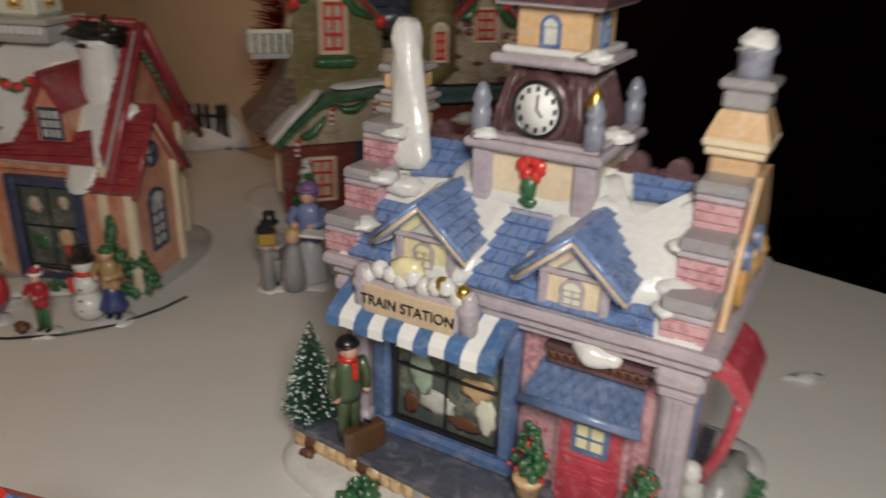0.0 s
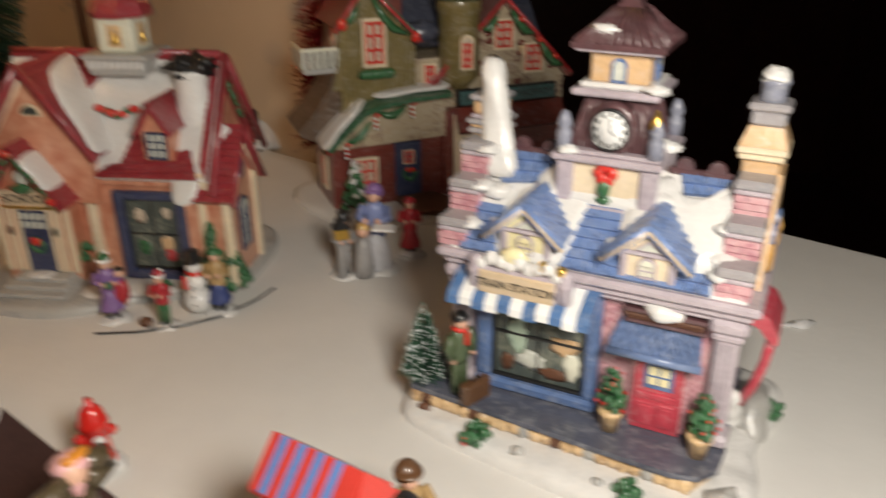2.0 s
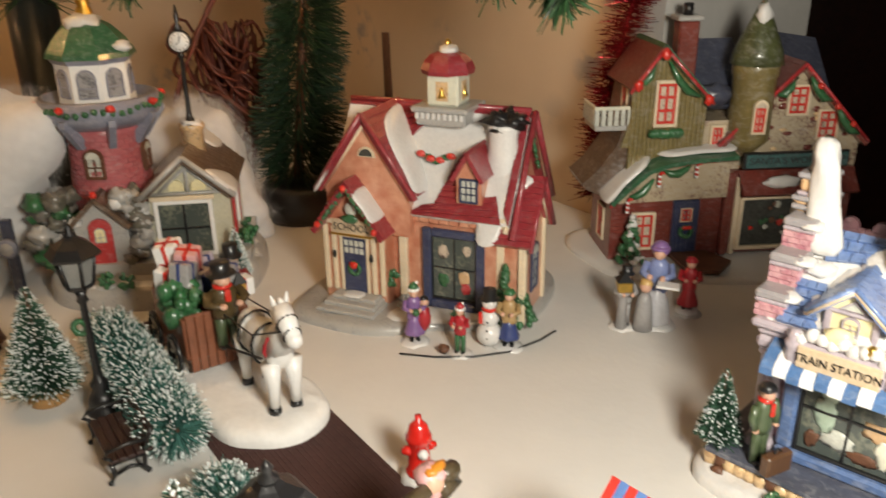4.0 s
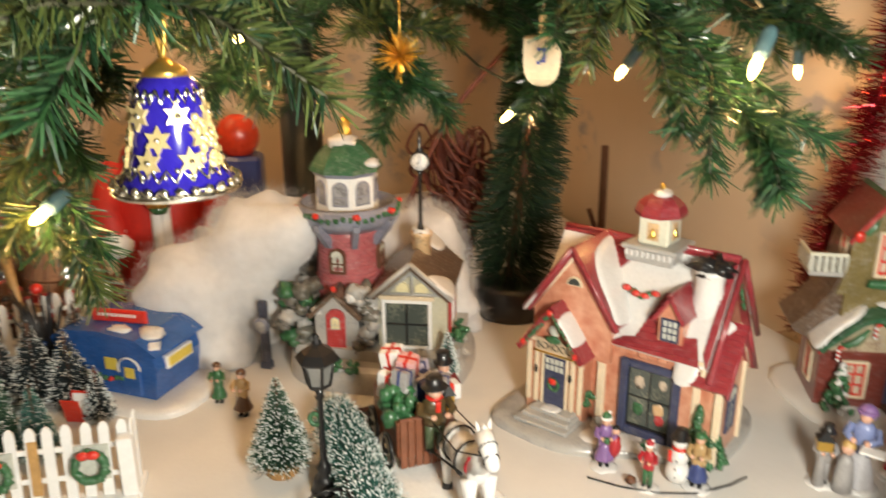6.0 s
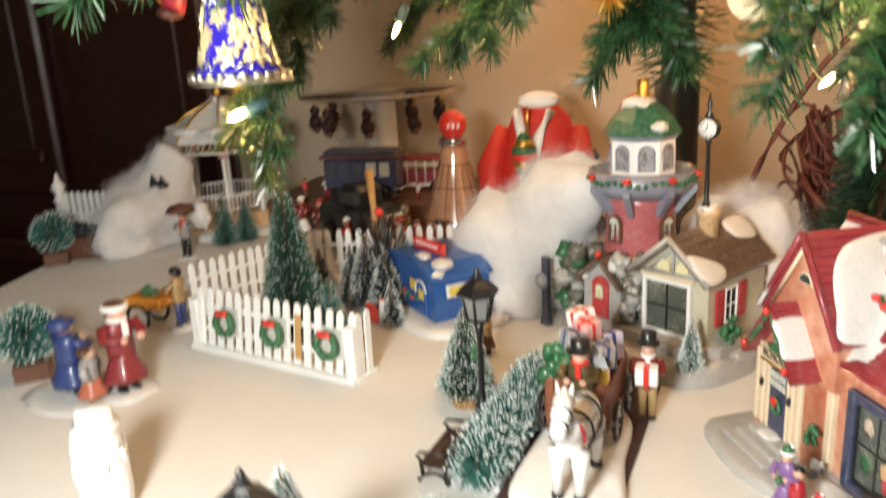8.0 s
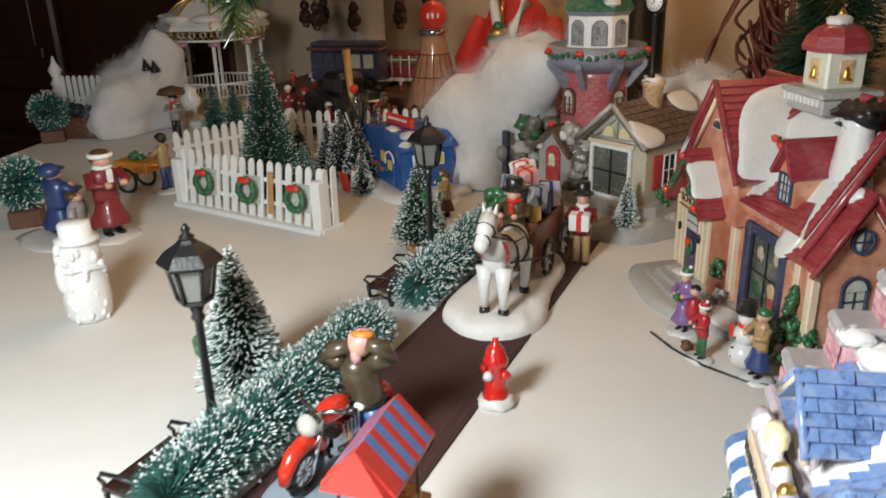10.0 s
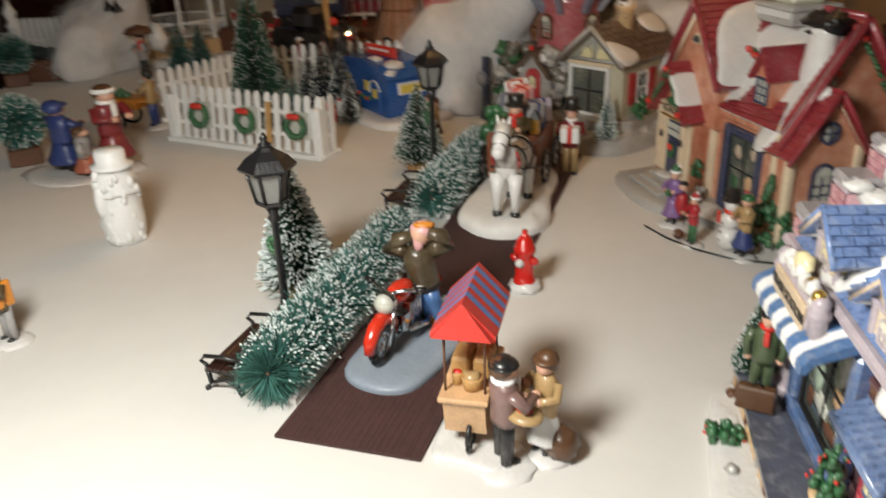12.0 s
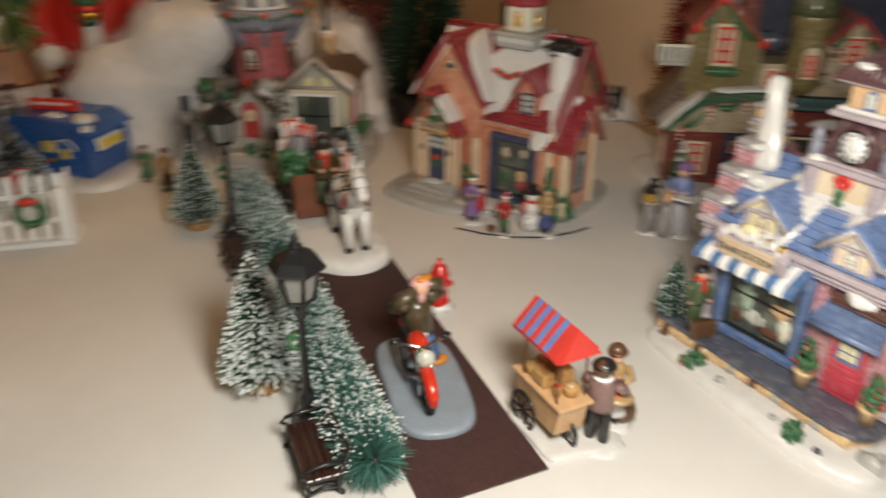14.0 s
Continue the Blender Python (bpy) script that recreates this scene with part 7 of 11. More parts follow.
def street_lamp(at, rz, label):
    T = thing("street_lamp", at, rz, label, "toy street lamp", "black street lamps")
    part("post", Mesh().lathe([(0.0082, 0), (0.0082, 0.0016), (0.0066, 0.003), (0.0070, 0.006), (0.0060, 0.009), (0.0036, 0.0125), (0.0045, 0.0155), (0.0026, 0.018), (0.0019, 0.022), (0.0016, 0.058), (0.0028, 0.060), (0.0020, 0.062), (0.0034, 0.0655)], IRON, 14), T)
    c = Mesh()
    c.lathe([(0.0042, 0.0655), (0.0068, 0.067), (0.0068, 0.0682)], IRON, 6, smooth=False)
    for i in range(6):
        a = math.pi * i / 3
        c.tube([(0.0064 * math.cos(a), 0.0064 * math.sin(a), 0.068), (0.0092 * math.cos(a), 0.0092 * math.sin(a), 0.083)], 0.0008, IRON, 5)
    c.lathe([(0.0118, 0.0822), (0.0125, 0.0835), (0.0090, 0.0875), (0.0042, 0.0905), (0.0030, 0.0918)], IRON, 6, smooth=False)
    part("lantern_frame", c, T, "black lantern with a six-sided roof")
    part("lantern_glass", Mesh().lathe([(0.0055, 0.0683), (0.0082, 0.0820)], LAMPGLASS, 6, smooth=False), T, "frosted grey lantern panes")
    part("finial", Mesh().lathe([(0.0022, 0.0915), (0.0030, 0.0928), (0.0012, 0.0942), (0.0018, 0.0955), (0.0003, 0.098)], IRON, 10), T)
    w = Mesh()
    for i in range(14):
        a = math.pi * i / 7
        w.ball((0.0035 + 0.0028 * math.cos(a), 0, 0.046 + 0.0034 * math.sin(a)), 0.0015, LEAF, seg=6, rings=4, lump=0.6, freq=900)
    w.ball((0.0035, -0.0012, 0.0492), 0.0014, BRIGHTRED, (1.4, 1, 0.8), 7, 5)
    part("wreath", w, T, "small green wreath with a red bow")
    return T


street_lamp((-0.1725, 0.2025, 0), 200, "black toy street lamp with small wreath beside the hedge")
street_lamp((-0.3225, 0.3505, 0), 200, "black toy street lamp beside the far hedge")


def bench(at, rz):
    """A park bench that faces -x of its own frame, its length along y."""
    T = thing("park_bench", at, rz, "toy park bench with black scrolled ends and brown slats", "toy bench", "park benches")
    L = 0.036
    for s in (-1, 1):
        e = Mesh()
        y = s * L / 2
        e.tube([(0.007, y, 0.0), (0.0055, y, 0.004), (0.0062, y, 0.0095), (0.0085, y, 0.016), (0.0110, y, 0.022)], 0.0011, IRON, 6)
        e.tube([(-0.009, y, 0.0), (-0.0068, y, 0.004), (-0.0075, y, 0.0095)], 0.0011, IRON, 6)
        e.tube([(-0.0085, y, 0.0098), (0.0065, y, 0.0098)], 0.0010, IRON, 6)
        e.tube([(0.0085, y, 0.0165), (0.0, y, 0.0172), (-0.008, y, 0.0165), (-0.0100, y, 0.0140), (-0.0078, y, 0.0125), (-0.0072, y, 0.0098)], 0.0009, IRON, 6)
        e.tube([(0.006, y, 0.004), (0.0, y, 0.006), (-0.0065, y, 0.004)], 0.0008, IRON, 6)
        for x in (0.007, -0.009):
            e.ball((x, y, 0.0009), 0.0013, IRON, seg=7, rings=5)
        part("iron_end", e, T, "black scrolled cast end")
    for i in range(5):
        x = -0.0080 + i * 0.0036
        part("seat_slat", Mesh().box(x, -L / 2 - 0.001, 0.0100, x + 0.0034, L / 2 + 0.001, 0.0116, SEATWOOD, 0.0004), T)
    for i in range(4):
        t = i / 3
        x, z = 0.0074 + 0.0032 * t, 0.0135 + 0.0075 * t
        part("back_slat", Mesh().box(x - 0.0007, -L / 2 - 0.001, z - 0.0015, x + 0.0007, L / 2 + 0.001, z + 0.0010, SEATWOOD, 0.0004), T)
    return T


bench((-0.1555, 0.1795, 0), 45)
bench((-0.2945, 0.3175, 0), 45)

brush_tree((-0.2095, 0.2195, 0), 0.0735, 0.0185, NEEDLE, 0.28, 0.5, 2000, "heavily frosted green brush tree on a round wooden base")
brush_tree((-0.355, 0.3545, 0), 0.0625, 0.0175, NEEDLE, 0.14, 0.40, 2000, "lightly frosted green brush tree on a round wooden base")
brush_tree((-0.526, 0.284, 0), 0.121, 0.0255, NEEDLE, 0.08, 0.15, 4600, "tall green brush tree inside the picket fence", False)
brush_tree((-0.500, 0.307, 0), 0.050, 0.0135, NEEDLE_TEAL, 0.1, 0.3, 900, "small teal brush tree inside the picket fence", False)
for x, y, h, r in ((-0.556, 0.352, 0.062, 0.018), (-0.535, 0.362, 0.056, 0.016), (-0.579, 0.345, 0.05, 0.015), (-0.548, 0.383, 0.066, 0.015), (-0.598, 0.322, 0.045, 0.014)):
    brush_tree((x, y, 0), h, r, NEEDLE_DARK, 0.2, 0.4, 900, "dark frosted brush tree standing near the blue trailer", False)
brush_tree((-0.5035, 0.356, 0), 0.038, 0.0105, NEEDLE_DARK, 0.3, 0.5, 700, "small dark frosted brush tree before the trailer", False)
brush_tree((-0.0345, 0.3480, 0.0146), 0.0345, 0.0090, NEEDLE, 0.12, 0.18, 1300, "small green brush tree on the station platform", False)
brush_tree((-0.307, 0.484, 0.0135), 0.034, 0.0085, NEEDLE_TEAL, 0.35, 0.6, 700, "thin frosted brush tree beside the cottage", False)


# ---------------------------------------------------------------- picket fence
def picket_data():
    w, h, t = 0.0056, 0.044, 0.0013
    m = Mesh().prism([(-w / 2, 0.0), (w / 2, 0.0), (w / 2, h - 0.004), (w * 0.32, h - 0.0012), (0, h), (-w * 0.32, h - 0.0012), (-w / 2, h - 0.004)], WHITE, "y", -t, 0.0)
    return data_of(m, "picket")


PICKET = picket_data()


def picket_fence():
    T = thing("picket_fence", (0, 0, 0), 0, "white toy picket fence hung with three green wreaths", "toy fence")
    f1, f2, b1, b2 = Vector((-0.5375, 0.2125, 0)), Vector((-0.4165, 0.302, 0)), Vector((-0.653, 0.330, 0)), Vector((-0.597, 0.460, 0))
    c1 = Vector((-0.602, 0.2125, 0))
    f3 = f2 + Vector((-0.0107, 0.0145, 0))
    for p, q, n, lean in ((f1, f2, 16, 7), (c1, b1, 14, 0), (b1, b2, 15, 0), (f2, f3, 2, 0)):
        d = (q - p)
        rz = math.degrees(math.atan2(d.y, d.x))
        for i in range(n):
            v = p + d * ((i + 0.5) / n)
            piece("picket", PICKET, T, pose(v.x, v.y, 0.0035, -lean + random.uniform(-1, 1), random.uniform(-1.5, 1.5), rz))
        for z in (0.012, 0.029):
            r = Mesh()
            r.m = pose(p.x, p.y, 0.0035, -lean, 0, rz)
            r.box(0.0, 0.0001, z - 0.0016, d.length, 0.0014, z + 0.0016, WHITE, 0.0003)
            part("rail", r, T)
        r = Mesh()
        r.m = pose(p.x, p.y, 0, 0, 0, rz)
        r.box(-0.003, -0.007 if lean else -0.003, 0.0, d.length + 0.002, 0.004, 0.0036, WHITE, 0.0006)
        part("ground_bar", r, T)
    d = (f2 - f1)
    rz = math.degrees(math.atan2(d.y, d.x))
    for s in (0.01, 0.985):
        v = f1 + d * s
        m = Mesh()
        m.m = pose(v.x, v.y, 0.002, 0, 0, rz)
        m.box(-0.0042, -0.0042, 0, 0.0042, 0.0042, 0.037, WHITE, 0.0007)
        part("corner_post", m, T, "square white post")
    for s in (0.225, 0.538, 0.863):
        v = f1 + d * s
        wreath(T, (0, 0, 0), 0.0079, 0, True, "wreath", 0.0026, pose(v.x + 0.0028, v.y - 0.0040, 0.0245, -7, 0, rz))
        m = Mesh()
        m.box(-0.009, -0.0006, 0.013, 0.009, 0.0002, 0.034, PALEGLASS, 0.0002)
        part("card", m, T, "pale card behind the wreath", pose(v.x + 0.0010, v.y - 0.0014, 0.0005, -7, 0, rz))
    v = f1 + d * 0.665
    m = Mesh().box(-0.0026, -0.0022, 0.004, 0.0026, -0.0006, 0.036, TAN, 0.0004)
    part("wooden_strip", m, T, "bare tan wooden strip", pose(v.x, v.y, 0.0035, -7, 0, rz))
    return T


picket_fence()


# ---------------------------------------------------------------- blue trailer
TRAILERBLUE = ceramic("trailer_blue", (0.020, 0.100, 0.34), 0.2, rough=0.25, brushed=0.05)


def trailer():
    T = thing("blue_trailer", (-0.520, 0.401, 0), 6, "small blue porcelain camper trailer with red roof sign", "toy trailer")
    part("snow_base", skirt([(-0.062, -0.036), (0.0, -0.042), (0.055, -0.036), (0.066, 0.0), (0.05, 0.036), (-0.055, 0.036)], 0.006, SNOW), T, "round snowy base")
    b = Mesh()
    prof = [(-0.044, 0.006), (0.040, 0.006), (0.043, 0.030), (0.040, 0.044), (0.028, 0.0515), (0.0, 0.0545), (-0.030, 0.0515), (-0.046, 0.040), (-0.048, 0.022)]
    b.prism(prof, TRAILERBLUE, "y", -0.024, 0.024)
    part("body", b, T, "glossy blue rounded body")
    rf = Mesh()
    rf.prism([(-0.047, 0.038), (-0.031, 0.0505), (0.0, 0.0535), (0.029, 0.0505), (0.043, 0.042), (0.046, 0.043), (0.030, 0.0545), (0.0, 0.0575), (-0.032, 0.0545), (-0.050, 0.040)], TRAILERBLUE, "y", -0.0265, 0.0265)
    part("roof", rf, T)
    YEL = mats_of("yellow_window", (0.72, 0.55, 0.10))
    for x in (-0.032, 0.006):
        part("side_window", Mesh().box(x - 0.005, -0.0252, 0.026, x + 0.005, -0.0238, 0.036, YEL, 0.0005), T, "small yellow window")
    part("door", Mesh().box(0.014, -0.0258, 0.008, 0.030, -0.0238, 0.036, TRAILERBLUE, 0.0008).tube([(0.013, -0.0260, 0.026)] + [(0.022 + 0.009 * math.cos(math.pi - math.pi * i / 8), -0.0260, 0.030 + 0.009 * math.sin(math.pi * i / 8)) for i in range(9)], 0.0008, WHITE, 6).box(0.018, -0.0263, 0.022, 0.026, -0.0252, 0.031, YEL, 0.0004), T, "blue door under a white arch")
    e = Mesh().box(0.0405, -0.014, 0.027, 0.0445, 0.014, 0.038, WHITE, 0.0006).box(0.0415, -0.0125, 0.0285, 0.0452, 0.0125, 0.0365, YEL, 0.0005)
    part("end_window", e, T, "yellow end window in a white frame")
    g = Mesh()
    for i in range(12):
        g.ball((-0.040 + i * 0.005, -0.0252, 0.0195 + 0.0012 * math.sin(i * 1.3)), 0.0022, LEAF if i % 3 else BRIGHTRED, seg=6, rings=4, lump=0.5, freq=900)
    part("garland", g, T)
    sg = Mesh()
    sg.m = pose(0.002, -0.006, 0.0615, 0, 0, 8)
    sg.box(-0.021, -0.0015, -0.0052, 0.021, 0.0015, 0.0052, BRIGHTRED, 0.0012)
    sg.box(-0.0192, -0.0024, -0.0036, 0.0192, -0.0012, 0.0040, BRIGHTRED, 0.0010)
    sg.box(-0.010, -0.001, -0.0095, -0.006, 0.001, -0.0045, BRIGHTRED, 0.0004).box(0.006, -0.001, -0.0095, 0.010, 0.001, -0.0045, BRIGHTRED, 0.0004)
    for i in range(9):
        sg.box(-0.0155 + i * 0.0034, -0.0027, 0.0002, -0.0134 + i * 0.0034, -0.0022, 0.0028, WHITE, 0.0002)
    part("roof_sign", sg, T, "red roof sign with small white marks")
    s = Mesh()
    s.ball((0.030, -0.010, 0.0530), 0.009, SNOW, (1.2, 1, 0.45), 12, 8, 0.5).ball((0.037, -0.018, 0.046), 0.007, SNOW, (0.9, 1, 0.6), 12, 8, 0.5).ball((0.010, -0.016, 0.0560), 0.007, SNOW, (1.4, 0.8, 0.4), 12, 8, 0.5)
    part("roof_snow", s, T)
    w = Mesh()
    w.m = pose(-0.02, -0.0235, 0.009, 90, 0, 0)
    w.lathe([(0.006, 0), (0.007, 0.001), (0.007, 0.003), (0.004, 0.0035)], BLACK, 16)
    part("wheel", w, T)
    T.scale = (1, 1, 0.9)
    return T


trailer()
sb = thing("sandwich_board", (-0.5145, 0.3475, 0), 20, "small red and white folding signboard", "toy sign")
for s in (-1, 1):
    m = Mesh()
    m.m = pose(0, s * 0.0032, 0, -s * 12, 0, 0)
    m.box(-0.0062, -0.0006, 0.0, 0.0062, 0.0006, 0.018, BRIGHTRED, 0.0004)
    m.box(-0.0048, -0.0011 if s > 0 else 0.0005, 0.003, 0.0048, -0.0005 if s > 0 else 0.0011, 0.0165, WHITE, 0.0003)
    part("panel", m, sb)

# ---------------------------------------------------------------- figures: plain one-piece dolls
GREENCOAT = mats_of("coat_green", (0.07, 0.10, 0.05))
BLUECOAT = mats_of("coat_blue", (0.03, 0.05, 0.17))
REDCOAT = mats_of("coat_red", (0.40, 0.02, 0.03))
MAROON = mats_of("coat_maroon", (0.20, 0.02, 0.025))
LAVENDER = mats_of("coat_lavender", (0.50, 0.47, 0.58))
PURPLE = mats_of("coat_purple", (0.22, 0.12, 0.30))
GREYCLOTH = mats_of("coat_grey", (0.33, 0.32, 0.32))
JEANS = mats_of("jeans", (0.07, 0.17, 0.40))
JACKET = mats_of("brown_jacket", (0.075, 0.05, 0.02))
MAUVE = mats_of("mauve_coat", (0.20, 0.12, 0.11))
HAIR = mats_of("brown_hair", (0.10, 0.045, 0.02))
BLOND = mats_of("blond_hair", (0.55, 0.35, 0.13))
TANCLOTH = mats_of("tan_cloth", (0.40, 0.26, 0.12))
ORANGE = mats_of("orange_paint", (0.60, 0.22, 0.03))
PERIWINKLE = mats_of("blue_jacket", (0.20, 0.25, 0.46))
PALEDRESS = mats_of("pale_dress", (0.52, 0.52, 0.55))
PINKPAINT = mats_of("pink_paint", (0.66, 0.36, 0.36))


def figure(name, at, rz, h, coat, legs, label, hat=None, hatkind="cap", hair=HAIR, skirted=False, scarf=None, arms="down", base=True, lean=0.0, extra=None, group="", long=False):
    """A hand-painted figurine as one plain shape: round base, legs or skirt, coat, arms, blank head, hat. It faces -y."""
    m = Mesh()
    z = 0.0
    if base:
        m.ball((0, 0, 0), h * 0.24, SNOW, (1, 0.9, 0.22), 14, 8, 0.25, 300)
        z = h * 0.04
    if skirted:
        low = 0.0 if long else h * 0.13
        if not long:
            for s in (-1, 1):
                m.tube([(s * h * 0.05, 0, z), (s * h * 0.05, 0, z + h * 0.18)], h * 0.034, BLACK, 8)
                m.ball((s * h * 0.055, -h * 0.03, z + h * 0.016), h * 0.042, BLACK, (0.85, 1.6, 0.6), 8, 6)
        verts, faces, rings, k = [], [], ((0.165, low), (0.172, low + h * 0.03), (0.145, h * 0.22), (0.108, h * 0.34), (0.078, h * 0.48)), 20
        for r, zz in rings:
            for i in range(k):
                a = 2 * math.pi * i / k
                f = 1 + 0.10 * math.sin(a * 6 + h * 300) * (1 - zz / (h * 0.5))
                verts.append((r * h * f * math.cos(a), r * h * f * math.sin(a) * 0.92, z + zz))
        for q in range(len(rings) - 1):
            faces += [[q * k + i, q * k + (i + 1) % k, (q + 1) * k + (i + 1) % k, (q + 1) * k + i] for i in range(k)]
        faces += [list(range(k))[::-1], [(len(rings) - 1) * k + i for i in range(k)]]
        m.put(verts, faces, coat if legs is None else legs, True)
    else:
        for s in (-1, 1):
            m.tube([(s * h * 0.055, 0, z), (s * h * 0.055, 0, z + h * 0.22), (s * h * 0.045, 0, z + h * 0.46)], [h * 0.045, h * 0.048, h * 0.06], legs, 8)
            m.ball((s * h * 0.058, -h * 0.03, z + h * 0.018), h * 0.045, BLACK, (0.85, 1.5, 0.6), 8, 6)
    zt = z + h * 0.44
    m.lathe([(h * 0.11, zt - h * 0.06), (h * 0.115, zt), (h * 0.105, zt + h * 0.14), (h * 0.118, zt + h * 0.25), (h * 0.07, zt + h * 0.315), (h * 0.04, zt + h * 0.33)], coat, 14, (0, lean * 0.5, 0), squash=0.75)
    sh = zt + h * 0.265
    for s in (-1, 1):
        x = s * h * 0.12
        if arms == "up":
            pts = [(x, lean * 0.5, sh), (s * h * 0.25, lean * 0.5 + h * 0.02, sh + h * 0.05), (s * h * 0.10, lean * 0.5, sh + h * 0.20)]
        elif arms == "fwd":
            pts = [(x, lean * 0.5, sh), (s * h * 0.16, -h * 0.07, sh - h * 0.11), (s * h * 0.07, -h * 0.19, sh - h * 0.10)]
        else:
            pts = [(x, lean * 0.5, sh), (s * h * 0.165, -h * 0.01, sh - h * 0.13), (s * h * 0.14, -h * 0.05, sh - h * 0.26)]
        m.tube(pts, [h * 0.046, h * 0.044, h * 0.034], coat, 8)
        m.ball(pts[-1], h * 0.036, SKIN, seg=8, rings=6)
    hz = zt + h * 0.40
    m.ball((0, lean, hz), h * 0.082, SKIN, (0.92, 0.98, 1.1), 12, 9)
    m.ball((0, lean + h * 0.018, hz + h * 0.018), h * 0.088, hair, (0.98, 0.92, 1.02), 12, 9, 0.1)
    m.ball((0, lean - h * 0.035, hz - h * 0.012), h * 0.066, SKIN, (0.95, 0.9, 1.05), 10, 8)
    if scarf:
        m.lathe([(h * 0.075, 0), (h * 0.085, h * 0.02), (h * 0.07, h * 0.045)], scarf, 12, (0, lean * 0.8, zt + h * 0.295))
        m.box(-h * 0.02, -h * 0.115, zt + h * 0.16, h * 0.03, -h * 0.085, zt + h * 0.31, scarf, h * 0.008)
    if hat:
        if hatkind == "top":
            m.lathe([(h * 0.125, hz + h * 0.055), (h * 0.125, hz + h * 0.07), (h * 0.08, hz + h * 0.075), (h * 0.085, hz + h * 0.19), (h * 0.08, hz + h * 0.2)], hat, 14, (0, lean, 0))
        elif hatkind == "stocking":
            m.lathe([(h * 0.097, hz + h * 0.035), (h * 0.10, hz + h * 0.06), (h * 0.095, hz + h * 0.08)], WHITE, 12, (0, lean, 0))
            m.lathe([(h * 0.088, hz + h * 0.075), (h * 0.06, hz + h * 0.13), (h * 0.02, hz + h * 0.17)], hat, 12, (0, lean, 0))
            m.ball((h * 0.05, lean, hz + h * 0.16), h * 0.028, WHITE, seg=8, rings=6)
        elif hatkind == "band":
            m.lathe([(h * 0.094, hz + h * 0.03), (h * 0.10, hz + h * 0.05), (h * 0.09, hz + h * 0.085), (h * 0.05, hz + h * 0.105)], hat, 12, (0, lean, 0))
            m.ball((0, lean - h * 0.03, hz + h * 0.07), h * 0.05, ORANGE, (1.6, 0.8, 0.7), 9, 6, 0.4)
        elif hatkind == "bonnet":
            m.ball((0, lean + h * 0.02, hz + h * 0.03), h * 0.10, hat, (1, 0.95, 0.95), 12, 9)
            m.lathe([(h * 0.11, hz + h * 0.045), (h * 0.105, hz + h * 0.06), (h * 0.08, hz + h * 0.07)], hat, 12, (0, lean - h * 0.01, 0))
        else:
            m.ball((0, lean, hz + h * 0.045), h * 0.09, hat, (1, 1, 0.72), 12, 8)
            m.lathe([(h * 0.092, hz + h * 0.03), (h * 0.10, hz + h * 0.04), (h * 0.09, hz + h * 0.055)], hat, 12, (0, lean, 0))
    if extra:
        extra(m, h)
    ob = solid(name, m, label, "figurine", group, m=pose(*at, 0, 0, rz))
    return ob


G = "painted village figurines"
# by the school
def bouquet(m, h):
    m.ball((0, -h * 0.2, h * 0.62), h * 0.06, LEAF, seg=8, rings=6, lump=0.5)
    m.ball((h * 0.16, -h * 0.02, h * 0.42), h * 0.14, REDCOAT, (0.8, 0.8, 1.5), 10, 8, 0.2)
    m.ball((h * 0.16, -h * 0.02, h * 0.70), h * 0.075, SKIN, seg=10, rings=7)
    m.ball((h * 0.16, 0, h * 0.74), h * 0.075, BLACK, (1, 1, 0.8), 10, 7)


figure("woman_figurine", (-0.1845, 0.4390, 0), 20, 0.0355, PURPLE, None, "figurine of a woman in purple skirt and red shawl", LEAF, "stocking", BLOND, True, None, "fwd", extra=bouquet, group=G)
figure("boy_figurine", (-0.1570, 0.4290, 0), -10, 0.0300, REDCOAT, LEAF, "figurine of a child in red coat and green trousers", REDCOAT, "stocking", HAIR, False, None, "fwd", extra=lambda m, h: m.ball((-h * 0.28, -0.1 * h, h * 0.12), h * 0.10, BROWN, (1.2, 1, 0.8), 8, 6, 0.5), group=G)


def hug(m, h):
    m.ball((-h * 0.30, 0, h * 0.20), h * 0.20, SNOW, seg=14, rings=9)
    m.ball((-h * 0.30, 0, h * 0.48), h * 0.155, SNOW, seg=14, rings=9)
    m.ball((-h * 0.30, 0, h * 0.72), h * 0.115, SNOW, seg=14, rings=9)
    m.lathe([(h * 0.11, h * 0.60), (h * 0.12, h * 0.63), (h * 0.10, h * 0.65)], BRIGHTRED, 12, (-h * 0.30, 0, 0))
    m.box(-h * 0.44, -h * 0.15, h * 0.42, -h * 0.38, -h * 0.12, h * 0.62, BRIGHTRED, h * 0.01)
    m.lathe([(h * 0.15, h * 0.79), (h * 0.15, h * 0.81), (h * 0.105, h * 0.815), (h * 0.10, h * 0.95)], BLACK, 12, (-h * 0.30, 0, 0))
    for z in (0.2, 0.33, 0.46):
        m.ball((-h * 0.30, -h * 0.185 + (h * 0.03 if z > 0.4 else 0), h * z), h * 0.018, BLACK, seg=6, rings=4)


figure("girl_figurine", (-0.1315, 0.4405, 0.0), -5, 0.0365, TANCLOTH, BLUECOAT, "figurine of a girl hugging a small snowman", LEAF, "cap", BLOND, True, None, "fwd", extra=hug, group=G)
cord = Mesh().tube([(-0.190, 0.4235, 0.0008), (-0.170, 0.4225, 0.0008), (-0.150, 0.4255, 0.0008), (-0.130, 0.434, 0.0008), (-0.114, 0.450, 0.0008), (-0.106, 0.462, 0.0008)], 0.0006, BLACK, 6)
solid("power_cable", cord, "thin black power cable lying round the school base", "cable")

